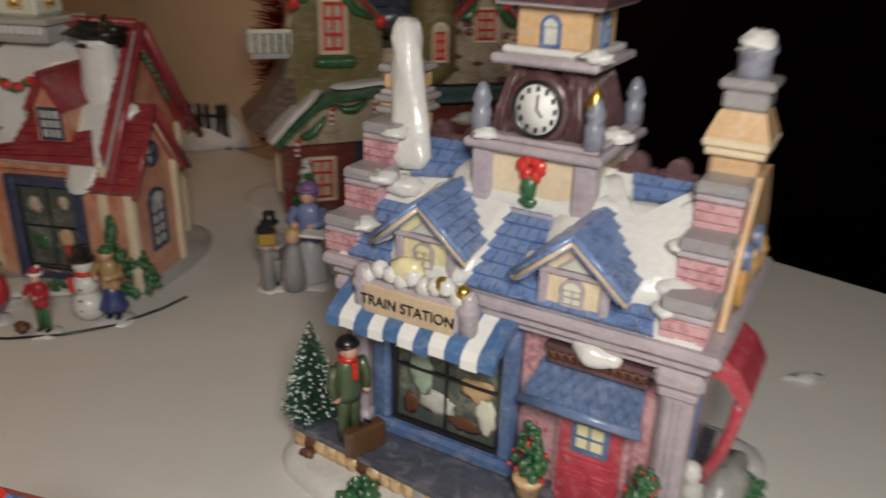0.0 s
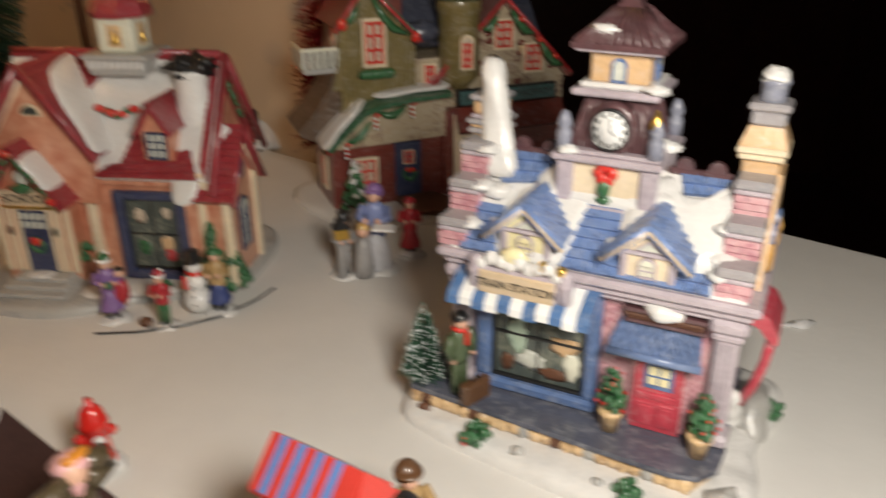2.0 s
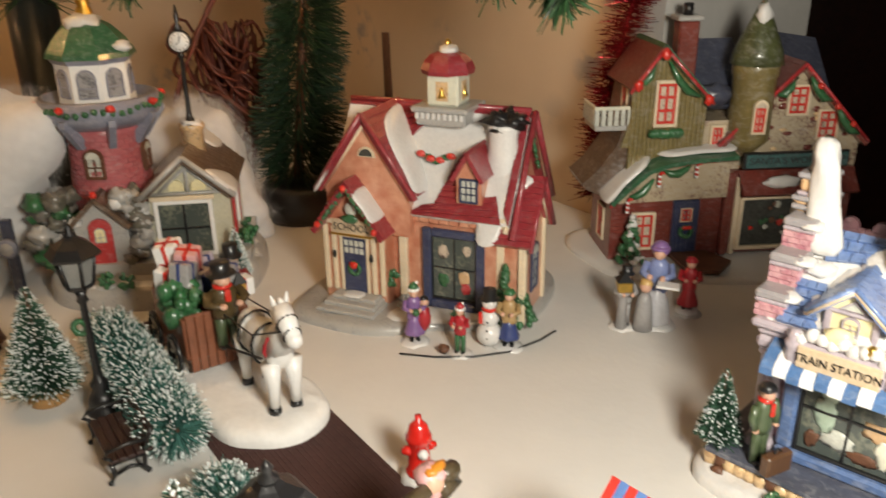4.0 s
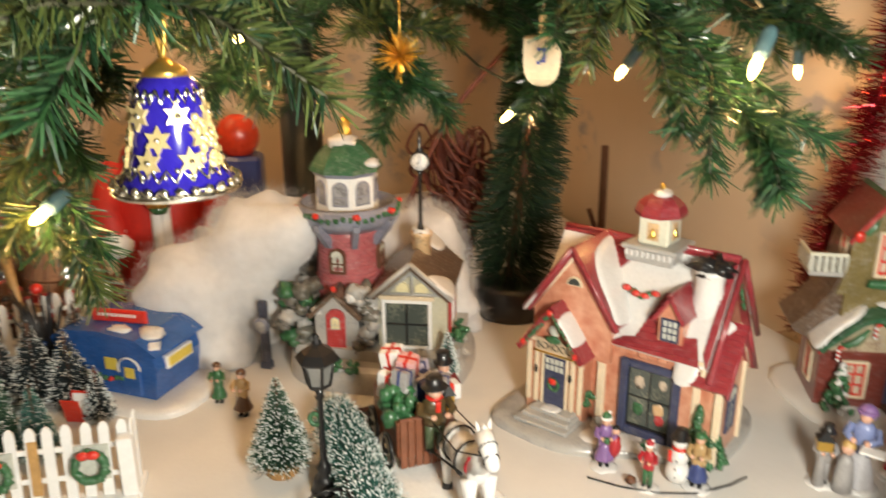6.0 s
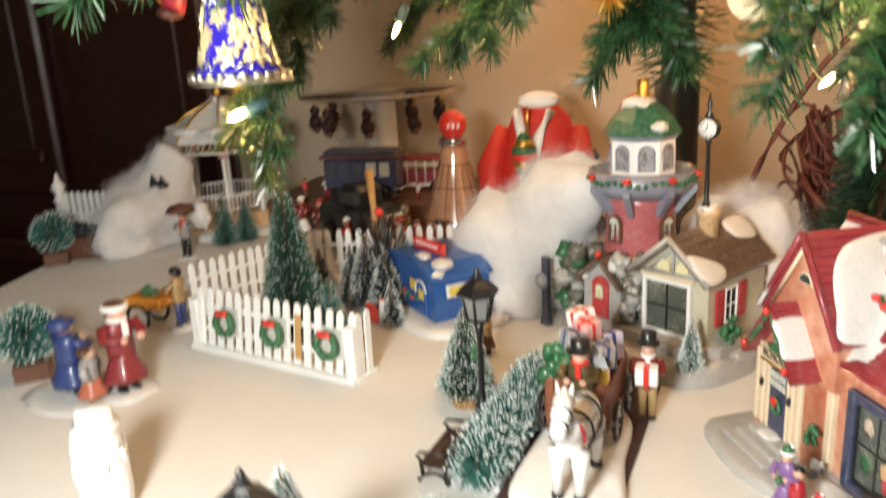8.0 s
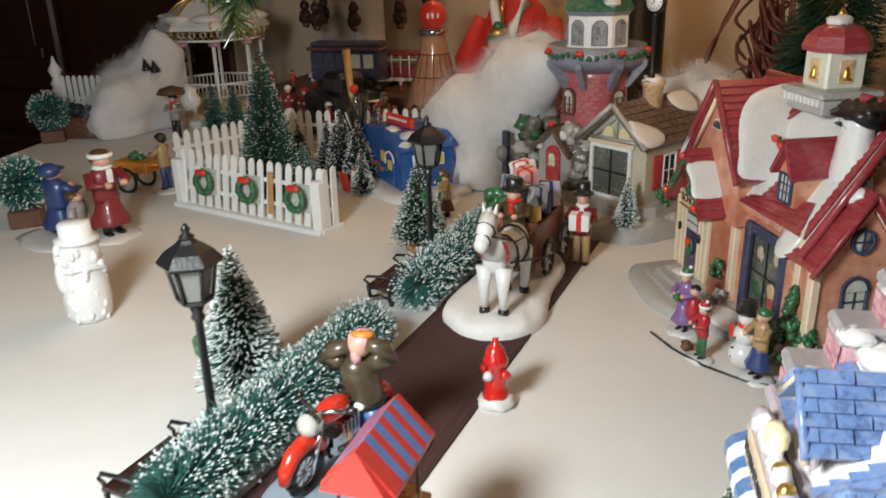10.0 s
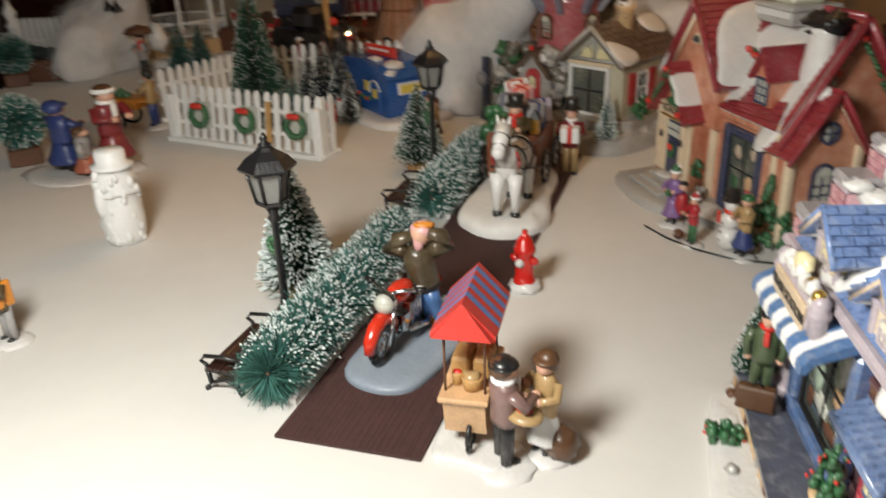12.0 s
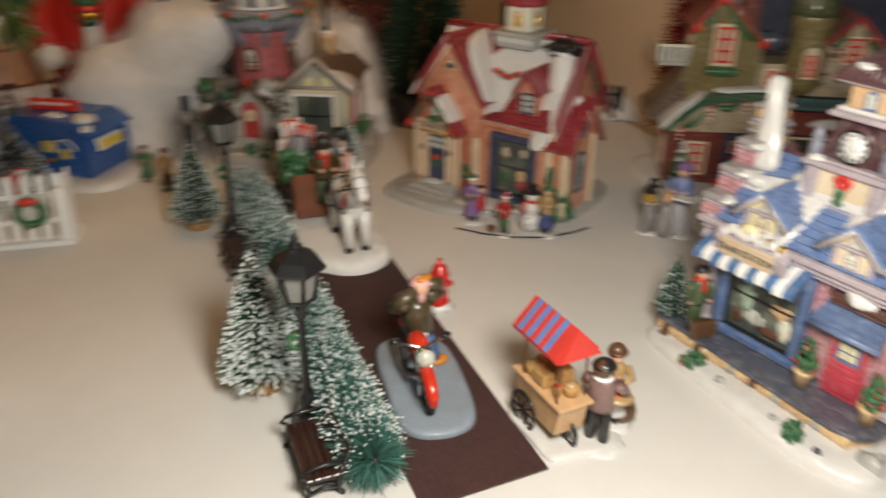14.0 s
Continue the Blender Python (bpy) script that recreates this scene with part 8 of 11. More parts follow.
# group before the workshop
def coach_lamp(m, h):
    m.lathe([(h * 0.10, 0), (h * 0.07, h * 0.5), (h * 0.10, h * 0.62), (h * 0.13, h * 0.66)], GREYCLOTH, 10, (-h * 0.05, -h * 0.08, 0))
    m.box(-h * 0.16, -h * 0.20, h * 0.68, h * 0.07, h * 0.04, h * 0.86, GOLD, h * 0.02)
    m.lathe([(h * 0.18, h * 0.86), (h * 0.02, h * 0.98)], BLACK, 4, (-h * 0.05, -h * 0.08, 0), False, turn=0.5)


figure("old_man_figurine", (-0.0675, 0.4745, 0), 10, 0.036, GREYCLOTH, GREYCLOTH, "grey figurine standing at a small gold lantern post", BLACK, "top", HAIR, False, GOLD, "fwd", extra=coach_lamp, group=G)


def child_in_front(m, h):
    m.lathe([(h * 0.11, 0.001), (h * 0.10, h * 0.2), (h * 0.075, h * 0.4), (h * 0.04, h * 0.46)], GREYCLOTH, 12, (-h * 0.1, -h * 0.19, 0))
    m.ball((-h * 0.1, -h * 0.19, h * 0.53), h * 0.07, SKIN, seg=10, rings=8)
    m.ball((-h * 0.1, -h * 0.175, h * 0.555), h * 0.074, BLOND, seg=10, rings=8)
    m.box(h * 0.02, -h * 0.36, h * 0.60, h * 0.26, -h * 0.2, h * 0.63, WHITE, h * 0.01)
    for x in (-0.13, -0.06):
        m.tube([(h * x, -h * 0.2, 0.0), (h * x, -h * 0.2, h * 0.15)], h * 0.035, BLACK, 7)


figure("lady_figurine", (-0.0495, 0.4800, 0), -12, 0.0520, PERIWINKLE, PALEDRESS, "lady figurine in blue jacket and pale dress with a child", PURPLE, "bonnet", BLOND, True, None, "fwd", extra=child_in_front, group=G, long=True)
figure("red_girl_figurine", (-0.0290, 0.4965, 0), -5, 0.0375, REDCOAT, REDCOAT, "figurine of a girl in red coat with white trim", REDCOAT, "cap", BLOND, True, None, "fwd", extra=lambda m, h: m.lathe([(h * 0.172, h * 0.035), (h * 0.178, h * 0.06), (h * 0.165, h * 0.08)], WHITE, 14), group=G)


# traveller on the platform
def suitcase(m, h):
    m.box(-h * 0.17, -h * 0.30, h * 0.02, h * 0.17, -h * 0.18, h * 0.26, HAIR, h * 0.02)
    m.tube([(-h * 0.05, -h * 0.24, h * 0.26), (0, -h * 0.24, h * 0.31), (h * 0.05, -h * 0.24, h * 0.26)], h * 0.012, BLACK, 6)


figure("traveller_figurine", (-0.0215, 0.3350, 0.0146), 35, 0.0390, GREENCOAT, GREENCOAT, "figurine in long green coat with suitcase on the station platform", BLACK, "cap", HAIR, False, BRIGHTRED, "down", base=False, extra=suitcase, group=G)

# left side of the table
RUST = mats_of("rust_dress", (0.42, 0.13, 0.08))
bw = figure("blue_woman_figurine", (-0.489, 0.126, 0), 215, 0.056, BLUECOAT, BLUECOAT, "figurine in hooded blue cloak holding a parcel", BLUECOAT, "bonnet", HAIR, True, None, "fwd", group=G, extra=lambda m, h: m.ball((0, 0, 0), h * 0.45, SNOW, (1.0, 0.8, 0.1), 16, 8, 0.3))
bw.scale = (1.5, 1.4, 1.0)
mm_ = figure("maroon_man_figurine", (-0.476, 0.160, 0), 120, 0.066, MAROON, MAROON, "figurine of a man in long maroon coat and fur-trimmed hat", HAIR, "cap", HAIR, True, WHITE, "fwd", group=G, extra=lambda m, h: m.lathe([(h * 0.10, h * 0.9), (h * 0.105, h * 0.93), (h * 0.095, h * 0.95)], WHITE, 12))
mm_.scale = (1.3, 1.3, 1.0)
cf = figure("child_figurine", (-0.474, 0.139, 0), 160, 0.040, GREYCLOTH, RUST, "small figurine in grey cape between two adults", None, "cap", HAIR, True, None, "down", False, group=G)
cf.scale = (1.7, 1.6, 1.0)


def barrow(m, h):
    m.box(-h * 0.24, -h * 0.85, h * 0.34, h * 0.24, -h * 0.18, h * 0.52, ORANGE, h * 0.02)
    lumpy_bush(m, (0, -h * 0.55, h * 0.55), h * 0.16, LEAF, None, 16, 0.6)
    for s in (-1, 1):
        m.tube([(s * h * 0.24 + 0 * s, -h * 0.62 + h * 0.2 * math.cos(a), h * 0.2 + h * 0.2 * math.sin(a)) for a in [i * 0.5236 for i in range(13)]], h * 0.03, BLACK, 6)
        m.tube([(s * h * 0.18, -h * 0.3, h * 0.45), (s * h * 0.18, h * 0.02, h * 0.5)], h * 0.02, ORANGE, 6)


figure("barrow_man_figurine", (-0.585, 0.203, 0), -40, 0.052, TANCLOTH, BLUECOAT, "figurine pushing an orange handcart of greens", BLACK, "cap", BLACK, False, None, "fwd", extra=barrow, group=G)
figure("vest_man_figurine", (-0.2350, 0.0870, 0), 35, 0.042, JACKET, GREYCLOTH, "figurine in brown coat, orange vest and red cap", REDCOAT, "cap", HAIR, False, ORANGE, "fwd", group=G, lean=-0.002,
       extra=lambda m, h: [m.box(s * h * 0.075 - h * 0.035, -h * 0.105, h * 0.46, s * h * 0.075 + h * 0.035, h * 0.10, h * 0.76, ORANGE, h * 0.02) for s in (-1, 1)])
figure("green_figurine", (-0.4440, 0.4050, 0), 20, 0.032, LEAF, LEAF, "small figurine in green robe", HAIR, "cap", HAIR, True, None, "fwd", False, group=G)
figure("brown_figurine", (-0.4175, 0.398, 0), 10, 0.036, TANCLOTH, HAIR, "small figurine in brown robe", HAIR, "cap", HAIR, True, None, "fwd", False, group=G)
sm = Mesh()
sm.lathe([(0.0125, 0), (0.0145, 0.004), (0.0155, 0.014), (0.0145, 0.024), (0.0125, 0.031), (0.0135, 0.035), (0.0130, 0.042), (0.0105, 0.0455), (0.0140, 0.0462), (0.0143, 0.0482), (0.0105, 0.0490), (0.0105, 0.0555), (0.0095, 0.0568)], WHITE, 26)
for s in (-1, 1):
    sm.ball((s * 0.011, -0.009, 0.028), 0.0055, WHITE, (0.8, 0.8, 1.8), 12, 9)
sm.ball((0, -0.0125, 0.038), 0.0026, WHITE, (0.8, 1.6, 0.8), 8, 6)
sm.tube([(0.0062 * math.cos(a), -0.0135 - 0.001 * math.sin(a), 0.0235 + 0.0085 * math.sin(a)) for a in [i * math.pi / 10 for i in range(21)]], 0.0014, WHITE, 7)
sm.tube([(0.0138 * math.cos(a), 0.0138 * math.sin(a), 0.0325 + 0.0008 * math.sin(3 * a)) for a in [i * math.pi / 12 for i in range(25)]], 0.0018, WHITE, 7)
for i in range(40):
    a, z = random.uniform(0, 6.28), random.uniform(0.002, 0.045)
    sm.ball((0.0138 * math.cos(a), 0.0138 * math.sin(a), z), random.uniform(0.0014, 0.0030), WHITE, (1, 1, 1.3), 8, 6, 0.4)
solid("snowman_figurine", sm, "plain unpainted white snowman standing on the sheet", "figurine", m=pose(-0.333, 0.1495, 0, 0, 0, -20) @ Matrix.Diagonal((0.82, 0.82, 1.0, 1)))


def ball_topiary(at, r, label):
    T = thing("ball_topiary", at, 0, label, "toy topiary", "ball topiaries")
    part("pot", Mesh().box(-r * 0.55, -r * 0.55, 0, r * 0.55, r * 0.55, r * 0.62, BROWN, r * 0.05), T, "brown square pot")
    m = Mesh()
    c = Vector((0, 0, r * 1.5))
    for i in range(1500):
        d = Vector((random.gauss(0, 1), random.gauss(0, 1), random.gauss(0, 1))).normalized()
        needle(m, c + d * r * 0.3, d + Vector((random.gauss(0, 0.2), random.gauss(0, 0.2), random.gauss(0, 0.2))), r * 0.72 * random.uniform(0.85, 1.1), 0.0009, NEEDLE_TEAL, 0.15 if random.random() < 0.25 else 0)
    part("bristle_ball", m, T)
    return T


ball_topiary((-0.537, 0.098, 0), 0.0215, "round teal brush topiary in a brown pot")
ball_topiary((-0.858, 0.094, 0), 0.0225, "round teal brush topiary beside a planter")


# ---------------------------------------------------------------- horse and wagon
SNOWMATT = mat("matt_snow", (0.80, 0.79, 0.77), 0.7, 0, 0.05, 60, 0.8, 120)


def horse_wagon():
    T = thing("horse_and_wagon", (-0.257, 0.387, 0), -45.5, "white toy horse drawing a brown gift wagon on a snow base", "toy wagon")
    part("snow_base", skirt([(0.064, -0.006), (0.055, 0.012), (0.033, 0.019), (-0.005, 0.012), (-0.045, 0.008), (-0.062, -0.010), (-0.055, -0.032), (-0.028, -0.036), (0.036, -0.037), (0.057, -0.024)], 0.0085, SNOWMATT, 0.006), T, "wavy snow base")
    HW = mats_of("horse_white", (0.80, 0.79, 0.77), 0.35, 0.05)
    h = Mesh()
    o = (0.030, -0.0045)
    h.ball((o[0], o[1], 0.0335), 0.0105, HW, (1.65, 0.75, 0.86), 16, 11)
    h.ball((o[0] + 0.0125, o[1], 0.0350), 0.0080, HW, (0.9, 0.8, 1.05), 14, 9)
    h.ball((o[0] - 0.0135, o[1], 0.0350), 0.0085, HW, (0.85, 0.82, 0.95), 14, 9)
    h.tube([(o[0] + 0.012, o[1], 0.036), (o[0] + 0.0185, o[1], 0.045), (o[0] + 0.0215, o[1], 0.0535)], [0.0072, 0.0054, 0.0042], HW, 12)
    h.tube([(o[0] + 0.0195, o[1], 0.0555), (o[0] + 0.0255, o[1], 0.0515), (o[0] + 0.0300, o[1], 0.0465)], [0.0046, 0.0040, 0.0031], HW, 12)
    h.ball((o[0] + 0.0300, o[1], 0.0465), 0.0034, HW)
    for s in (-1, 1):
        h.tube([(o[0] + 0.0195, o[1] + s * 0.0025, 0.0575), (o[0] + 0.0190, o[1] + s * 0.0034, 0.0620)], [0.0014, 0.0004], HW, 6)
        for x, k in ((0.0145, 0.001), (-0.0140, -0.002)):
            y = o[1] + s * 0.0048
            h.tube([(o[0] + x, y, 0.031), (o[0] + x + k, y, 0.0205), (o[0] + x + k * 0.3, y, 0.0108)], [0.0044, 0.0027, 0.0021], HW, 9)
    h.tube([(o[0] - 0.021, o[1], 0.038), (o[0] - 0.0245, o[1], 0.030), (o[0] - 0.0235, o[1], 0.020)], [0.0016, 0.0028, 0.0012], HW, 8)
    for i in range(9):
        t = i / 8
        h.ball((o[0] + 0.0118 + 0.0078 * t, o[1], 0.0435 + 0.0145 * t), 0.0022, HW, (1.1, 0.6, 1.1), 8, 6, 0.4)
    horse = part("horse", h, T, "white standing horse", pose(0.0, 0.0, 0.0))
    horse.matrix_basis = Matrix.Translation((o[0] + 0.0145, o[1], 0.0075)) @ Matrix.Diagonal((1.12, 1.12, 1.16, 1)) @ Matrix.Translation((-o[0] - 0.0145, -o[1], -0.0075))
    for x, k in ((0.0145, 0.0003), (-0.0140, -0.0006)):
        for s in (-1, 1):
            part("hoof", Mesh().lathe([(0.0029, 0.0078), (0.0024, 0.0112)], BLACK, 10, (o[0] + x + k, o[1] + s * 0.0048, 0)), horse)
    hn = Mesh()
    for x, r in ((0.004, 0.0096), (-0.010, 0.0098)):
        hn.tube([(o[0] + x, o[1] + r * 0.86 * math.cos(a), 0.0337 + r * 0.98 * math.sin(a)) for a in [i * 0.4189 for i in range(16)]], 0.0006, BLACK, 5)
    hn.tube([(o[0] + 0.0155 + 0.0025 * math.sin(a), o[1] + 0.0072 * math.cos(a), 0.0385 + 0.0076 * math.sin(a)) for a in [i * 0.4189 for i in range(16)]], 0.0008, REDCOAT, 6)
    hn.tube([(o[0] + 0.0245 + 0.0018 * math.sin(a), o[1] + 0.0043 * math.cos(a), 0.0515 + 0.004 * math.sin(a)) for a in [i * 0.4189 for i in range(16)]], 0.0005, BLACK, 5)
    hn.tube([(o[0] + 0.0285 + 0.0012 * math.sin(a), o[1] + 0.0036 * math.cos(a), 0.0480 + 0.0034 * math.sin(a)) for a in [i * 0.4189 for i in range(16)]], 0.0005, BLACK, 5)
    for s in (-1, 1):
        hn.tube([(o[0] + 0.027, o[1] + s * 0.004, 0.050), (o[0] + 0.008, o[1] + s * 0.0085, 0.042), (-0.008, o[1] + s * 0.008, 0.036)], 0.0004, BLACK, 5)
        hn.tube([(o[0] + 0.014, o[1] + s * 0.0080, 0.034), (-0.004, o[1] + s * 0.0095, 0.020)], 0.0006, BLACK, 5)
    part("harness", hn, horse, "thin black harness with a red collar")
    WG = mats_of("wagon_brown", (0.22, 0.075, 0.038), 0.45, 0.2)
    wg = thing("wagon", (0, 0, 0))
    wg.parent = T
    wg.matrix_basis = Matrix.Translation((-0.005, -0.0150, -0.002)) @ Matrix.Diagonal((1.15, 1.18, 1.32, 1))
    b = Mesh()
    b.box(-0.048, -0.0135, 0.0145, -0.004, 0.0135, 0.0185, WG, 0.0008)
    for s in (-1, 1):
        b.box(-0.048, s * 0.0135 - 0.001, 0.0150, -0.004, s * 0.0135 + 0.001, 0.0320, WG, 0.0006)
    b.box(-0.0055, -0.0135, 0.0150, -0.0035, 0.0135, 0.0335, WG, 0.0006)
    b.box(-0.0485, -0.0135, 0.0150, -0.0465, 0.0135, 0.0335, WG, 0.0006)
    part("wagon_box", b, wg, "red-brown plank wagon box")
    for i in range(7):
        part("plank", Mesh().box(-0.0034, -0.0132 + i * 0.0038, 0.0102, -0.0024, -0.0098 + i * 0.0038, 0.0335, WG, 0.0004), wg)
    for x, s in ((-0.010, 1), (-0.038, 1), (-0.010, -1), (-0.038, -1)):
        wl = Mesh()
        y = s * 0.0175
        ring = [(x + 0.0078 * math.cos(a), y, 0.0165 + 0.0078 * math.sin(a)) for a in [i * math.pi / 9 for i in range(19)]]
        wl.tube(ring, 0.0011, BLACK, 6)
        for k in range(8):
            a = math.pi * k / 4
            wl.tube([(x, y, 0.0165), (x + 0.0075 * math.cos(a), y, 0.0165 + 0.0075 * math.sin(a))], 0.0005, SNOW, 5)
        wl.ball((x, y, 0.0165), 0.0016, BLACK, seg=8, rings=6)
        part("wheel", wl, wg, "black wheel with white spokes")
    pil = Mesh()
    for i in range(46):
        pil.ball((random.uniform(-0.024, -0.010), random.uniform(-0.0165, -0.004), 0.029 + random.uniform(0, 0.012)), random.uniform(0.0024, 0.0042), LEAF, seg=6, rings=4, lump=0.6, freq=900)
    for i in range(12):
        pil.ball((random.uniform(-0.024, -0.010), random.uniform(-0.0165, -0.004), 0.038 + random.uniform(-0.008, 0.004)), 0.0016, SNOW, seg=6, rings=4)
    part("greens", pil, wg, "bunch of green fir with white tips")
    for x, y, z, sz, mm, rb in ((-0.012, 0.009, 0.043, 0.0050, GREYCLOTH, BLUECOAT), (-0.026, 0.006, 0.036, 0.0062, BLUECOAT, WHITE), (-0.034, -0.007, 0.037, 0.0065, WHITE, BRIGHTRED), (-0.040, 0.006, 0.037, 0.006, LAVENDER, BLUECOAT), (-0.030, -0.001, 0.046, 0.005, PINKPAINT, BRIGHTRED), (-0.040, -0.006, 0.047, 0.0052, WHITE, BRIGHTRED), (-0.022, -0.006, 0.044, 0.0046, GREYCLOTH, BLUECOAT)):
        gf = Mesh()
        gf.m = pose(x, y, z, random.uniform(-10, 10), random.uniform(-10, 10), random.uniform(0, 60))
        gf.box(-sz, -sz, -sz, sz, sz, sz, mm, 0.0006)
        gf.box(-sz * 0.2, -sz * 1.04, -sz * 1.04, sz * 0.2, sz * 1.04, sz * 1.04, rb, 0.0003)
        gf.box(-sz * 1.04, -sz * 0.2, -sz * 1.04, sz * 1.04, sz * 0.2, sz * 1.04, rb, 0.0003)
        part("gift_box", gf, wg, "wrapped gift box with ribbon")
    lm = Mesh().box(-0.0075, 0.0095, 0.0340, -0.0025, 0.0145, 0.0415, GOLD, 0.0006).lathe([(0.0042, 0.0415), (0.0008, 0.0455)], BLACK, 4, (-0.005, 0.012, 0), False, turn=0.5)
    part("wagon_lantern", lm, wg, "small gold lantern")
    return T


horse_wagon()
df = figure("driver_figurine", (-0.2685, 0.3825, 0.0230), 44.5, 0.044, JACKET, GREENCOAT, "figurine driver in brown coat, red scarf and black top hat", BLACK, "top", HAIR, False, BRIGHTRED, "fwd", False, group=G)
df.scale = (1.35, 1.3, 1.0)
figure("helper_figurine", (-0.290, 0.440, 0.0), 50, 0.052, MAROON, TANCLOTH, "figurine with red coat and stacked gifts behind the wagon", BLACK, "top", HAIR, False, WHITE, "fwd", False, group=G, extra=lambda m, h: m.box(-h * 0.12, -h * 0.26, h * 0.5, h * 0.12, -h * 0.08, h * 0.70, WHITE, h * 0.01).box(-h * 0.03, -h * 0.27, h * 0.49, h * 0.03, -h * 0.07, h * 0.71, BRIGHTRED, h * 0.01))

# ---------------------------------------------------------------- motorcycle
CHROME = mat("chrome", (0.75, 0.75, 0.76), 0.12, 1.0, 0.05)
BIKERED = mats_of("bike_red", (0.62, 0.035, 0.015), 0.25, 0.1, 0.6)
PAVEGREY = mats_of("pavement_grey", (0.25, 0.30, 0.36), 0.5, 0.1, 0.1)


def motorcycle():
    T = thing("motorcycle", (-0.1395, 0.2475, 0.0015), -52, "red and chrome toy motorcycle parked on a grey patch", "toy motorcycle")
    part("grey_patch", skirt([(0.036, 0.002), (0.030, 0.017), (0.005, 0.021), (-0.026, 0.019), (-0.036, 0.004), (-0.030, -0.012), (0.0, -0.014), (0.028, -0.012)], 0.0030, PAVEGREY, 0.003), T, "blue-grey ground patch")
    for x in (0.0195, -0.0185):
        w = Mesh()
        ring = [(x + 0.0068 * math.cos(a), 0, 0.0100 + 0.0068 * math.sin(a)) for a in [i * math.pi / 10 for i in range(21)]]
        w.tube(ring, 0.0020, BLACK, 8)
        wheel = part("wheel", w, T, "black tyre")
        s = Mesh()
        for k in range(10):
            a = math.pi * k / 5
            s.tube([(x, 0, 0.0100), (x + 0.0052 * math.cos(a), 0, 0.0100 + 0.0052 * math.sin(a))], 0.0004, CHROME, 5)
        s.tube([(x + 0.0052 * math.cos(a), 0, 0.0100 + 0.0052 * math.sin(a)) for a in [i * math.pi / 10 for i in range(21)]], 0.0006, CHROME, 6)
        part("spokes", s, wheel)
        f = Mesh()
        f.tube([(x + 0.0098 * math.cos(a), 0, 0.0100 + 0.0098 * math.sin(a)) for a in [math.radians(q) for q in (5, 30, 60, 90, 120, 150, 175)]], [0.0018, 0.0026, 0.0029, 0.0030, 0.0029, 0.0026, 0.0018], BIKERED, 8)
        part("mudguard", f, T, "bright red mudguard")
    k = Mesh()
    for s in (-1, 1):
        k.tube([(0.0195, s * 0.0030, 0.0100), (0.0125, s * 0.0032, 0.0260)], 0.0008, CHROME, 7)
    part("fork", k, T, "chrome front fork")
    part("headlamp", Mesh().ball((0.0160, 0, 0.0248), 0.0040, PALEGLASS, (0.8, 1, 1), 12, 8).ball((0.0142, 0, 0.0250), 0.0042, CHROME, (0.9, 1, 1), 12, 8), T)
    part("handlebar", Mesh().tube([(0.0075, -0.0105, 0.0285), (0.0110, -0.0055, 0.0290), (0.0120, 0, 0.0270), (0.0110, 0.0055, 0.0290), (0.0075, 0.0105, 0.0285)], 0.0008, CHROME, 7).tube([(0.0060, -0.0125, 0.0283), (0.0080, -0.0095, 0.0286)], 0.0012, BLACK, 7).tube([(0.0060, 0.0125, 0.0283), (0.0080, 0.0095, 0.0286)], 0.0012, BLACK, 7), T)
    part("fuel_tank", Mesh().ball((0.0040, 0, 0.0245), 0.0052, BIKERED, (1.6, 0.85, 0.75), 14, 9), T, "red fuel tank")
    part("seat", Mesh().ball((-0.0085, 0, 0.0225), 0.0055, BLACK, (1.5, 0.8, 0.42), 14, 8).ball((-0.0170, 0, 0.0255), 0.0040, BLACK, (1.0, 0.9, 0.5), 12, 8), T)
    e = Mesh().box(-0.0065, -0.0032, 0.0085, 0.0075, 0.0032, 0.0165, CHROME, 0.0008)
    for i in range(5):
        e.box(-0.0045 + i * 0.0020, -0.0048, 0.0130, -0.0033 + i * 0.0020, 0.0048, 0.0205, CHROME, 0.0003)
    e.ball((0.0, -0.0045, 0.0115), 0.0034, BLACK, (1, 0.6, 1), 12, 8)
    part("engine", e, T, "chrome engine block")
    part("exhaust", Mesh().tube([(0.0060, 0.0046, 0.0100), (-0.0060, 0.0054, 0.0070), (-0.0240, 0.0054, 0.0085)], [0.0009, 0.0013, 0.0017], CHROME, 8).tube([(0.0060, -0.0046, 0.0100), (-0.0060, -0.0054, 0.0070), (-0.0240, -0.0054, 0.0085)], [0.0009, 0.0013, 0.0017], CHROME, 8), T)
    part("frame", Mesh().tube([(0.0125, 0, 0.0255), (0.0070, 0, 0.0080), (-0.0080, 0, 0.0070), (-0.0185, 0, 0.0100), (-0.0100, 0, 0.0200), (0.0125, 0, 0.0255)], 0.0009, BLACK, 6), T)
    T.scale = (1.13, 1.13, 1.15)
    return T


motorcycle()
rd = Mesh()
LEATHER = mats_of("rider_leather", (0.075, 0.055, 0.030), 0.35, 0.3, 0.4)
for k, (fx, fy, kx) in enumerate(((0.0045, -0.002, -0.001), (-0.0015, 0.004, -0.005))):
    rd.tube([(-0.0045 + 0.002 * k, 0.0, 0.0225), (kx, fy * 0.6 - 0.002, 0.0135), (fx - 0.0025, fy, 0.0045)], [0.0040, 0.0036, 0.0030], JEANS, 10)
    rd.ball((fx, fy - 0.001, 0.0024), 0.0030, ORANGE, (1.7, 0.95, 0.85), 12, 8)
rd.tube([(-0.0045, 0.0005, 0.0200), (-0.0055, 0.0005, 0.0245), (-0.0072, 0.0, 0.0320), (-0.0078, -0.0005, 0.0385), (-0.0070, -0.0008, 0.0420)], [0.0060, 0.0066, 0.0072, 0.0070, 0.0034], LEATHER, 14)
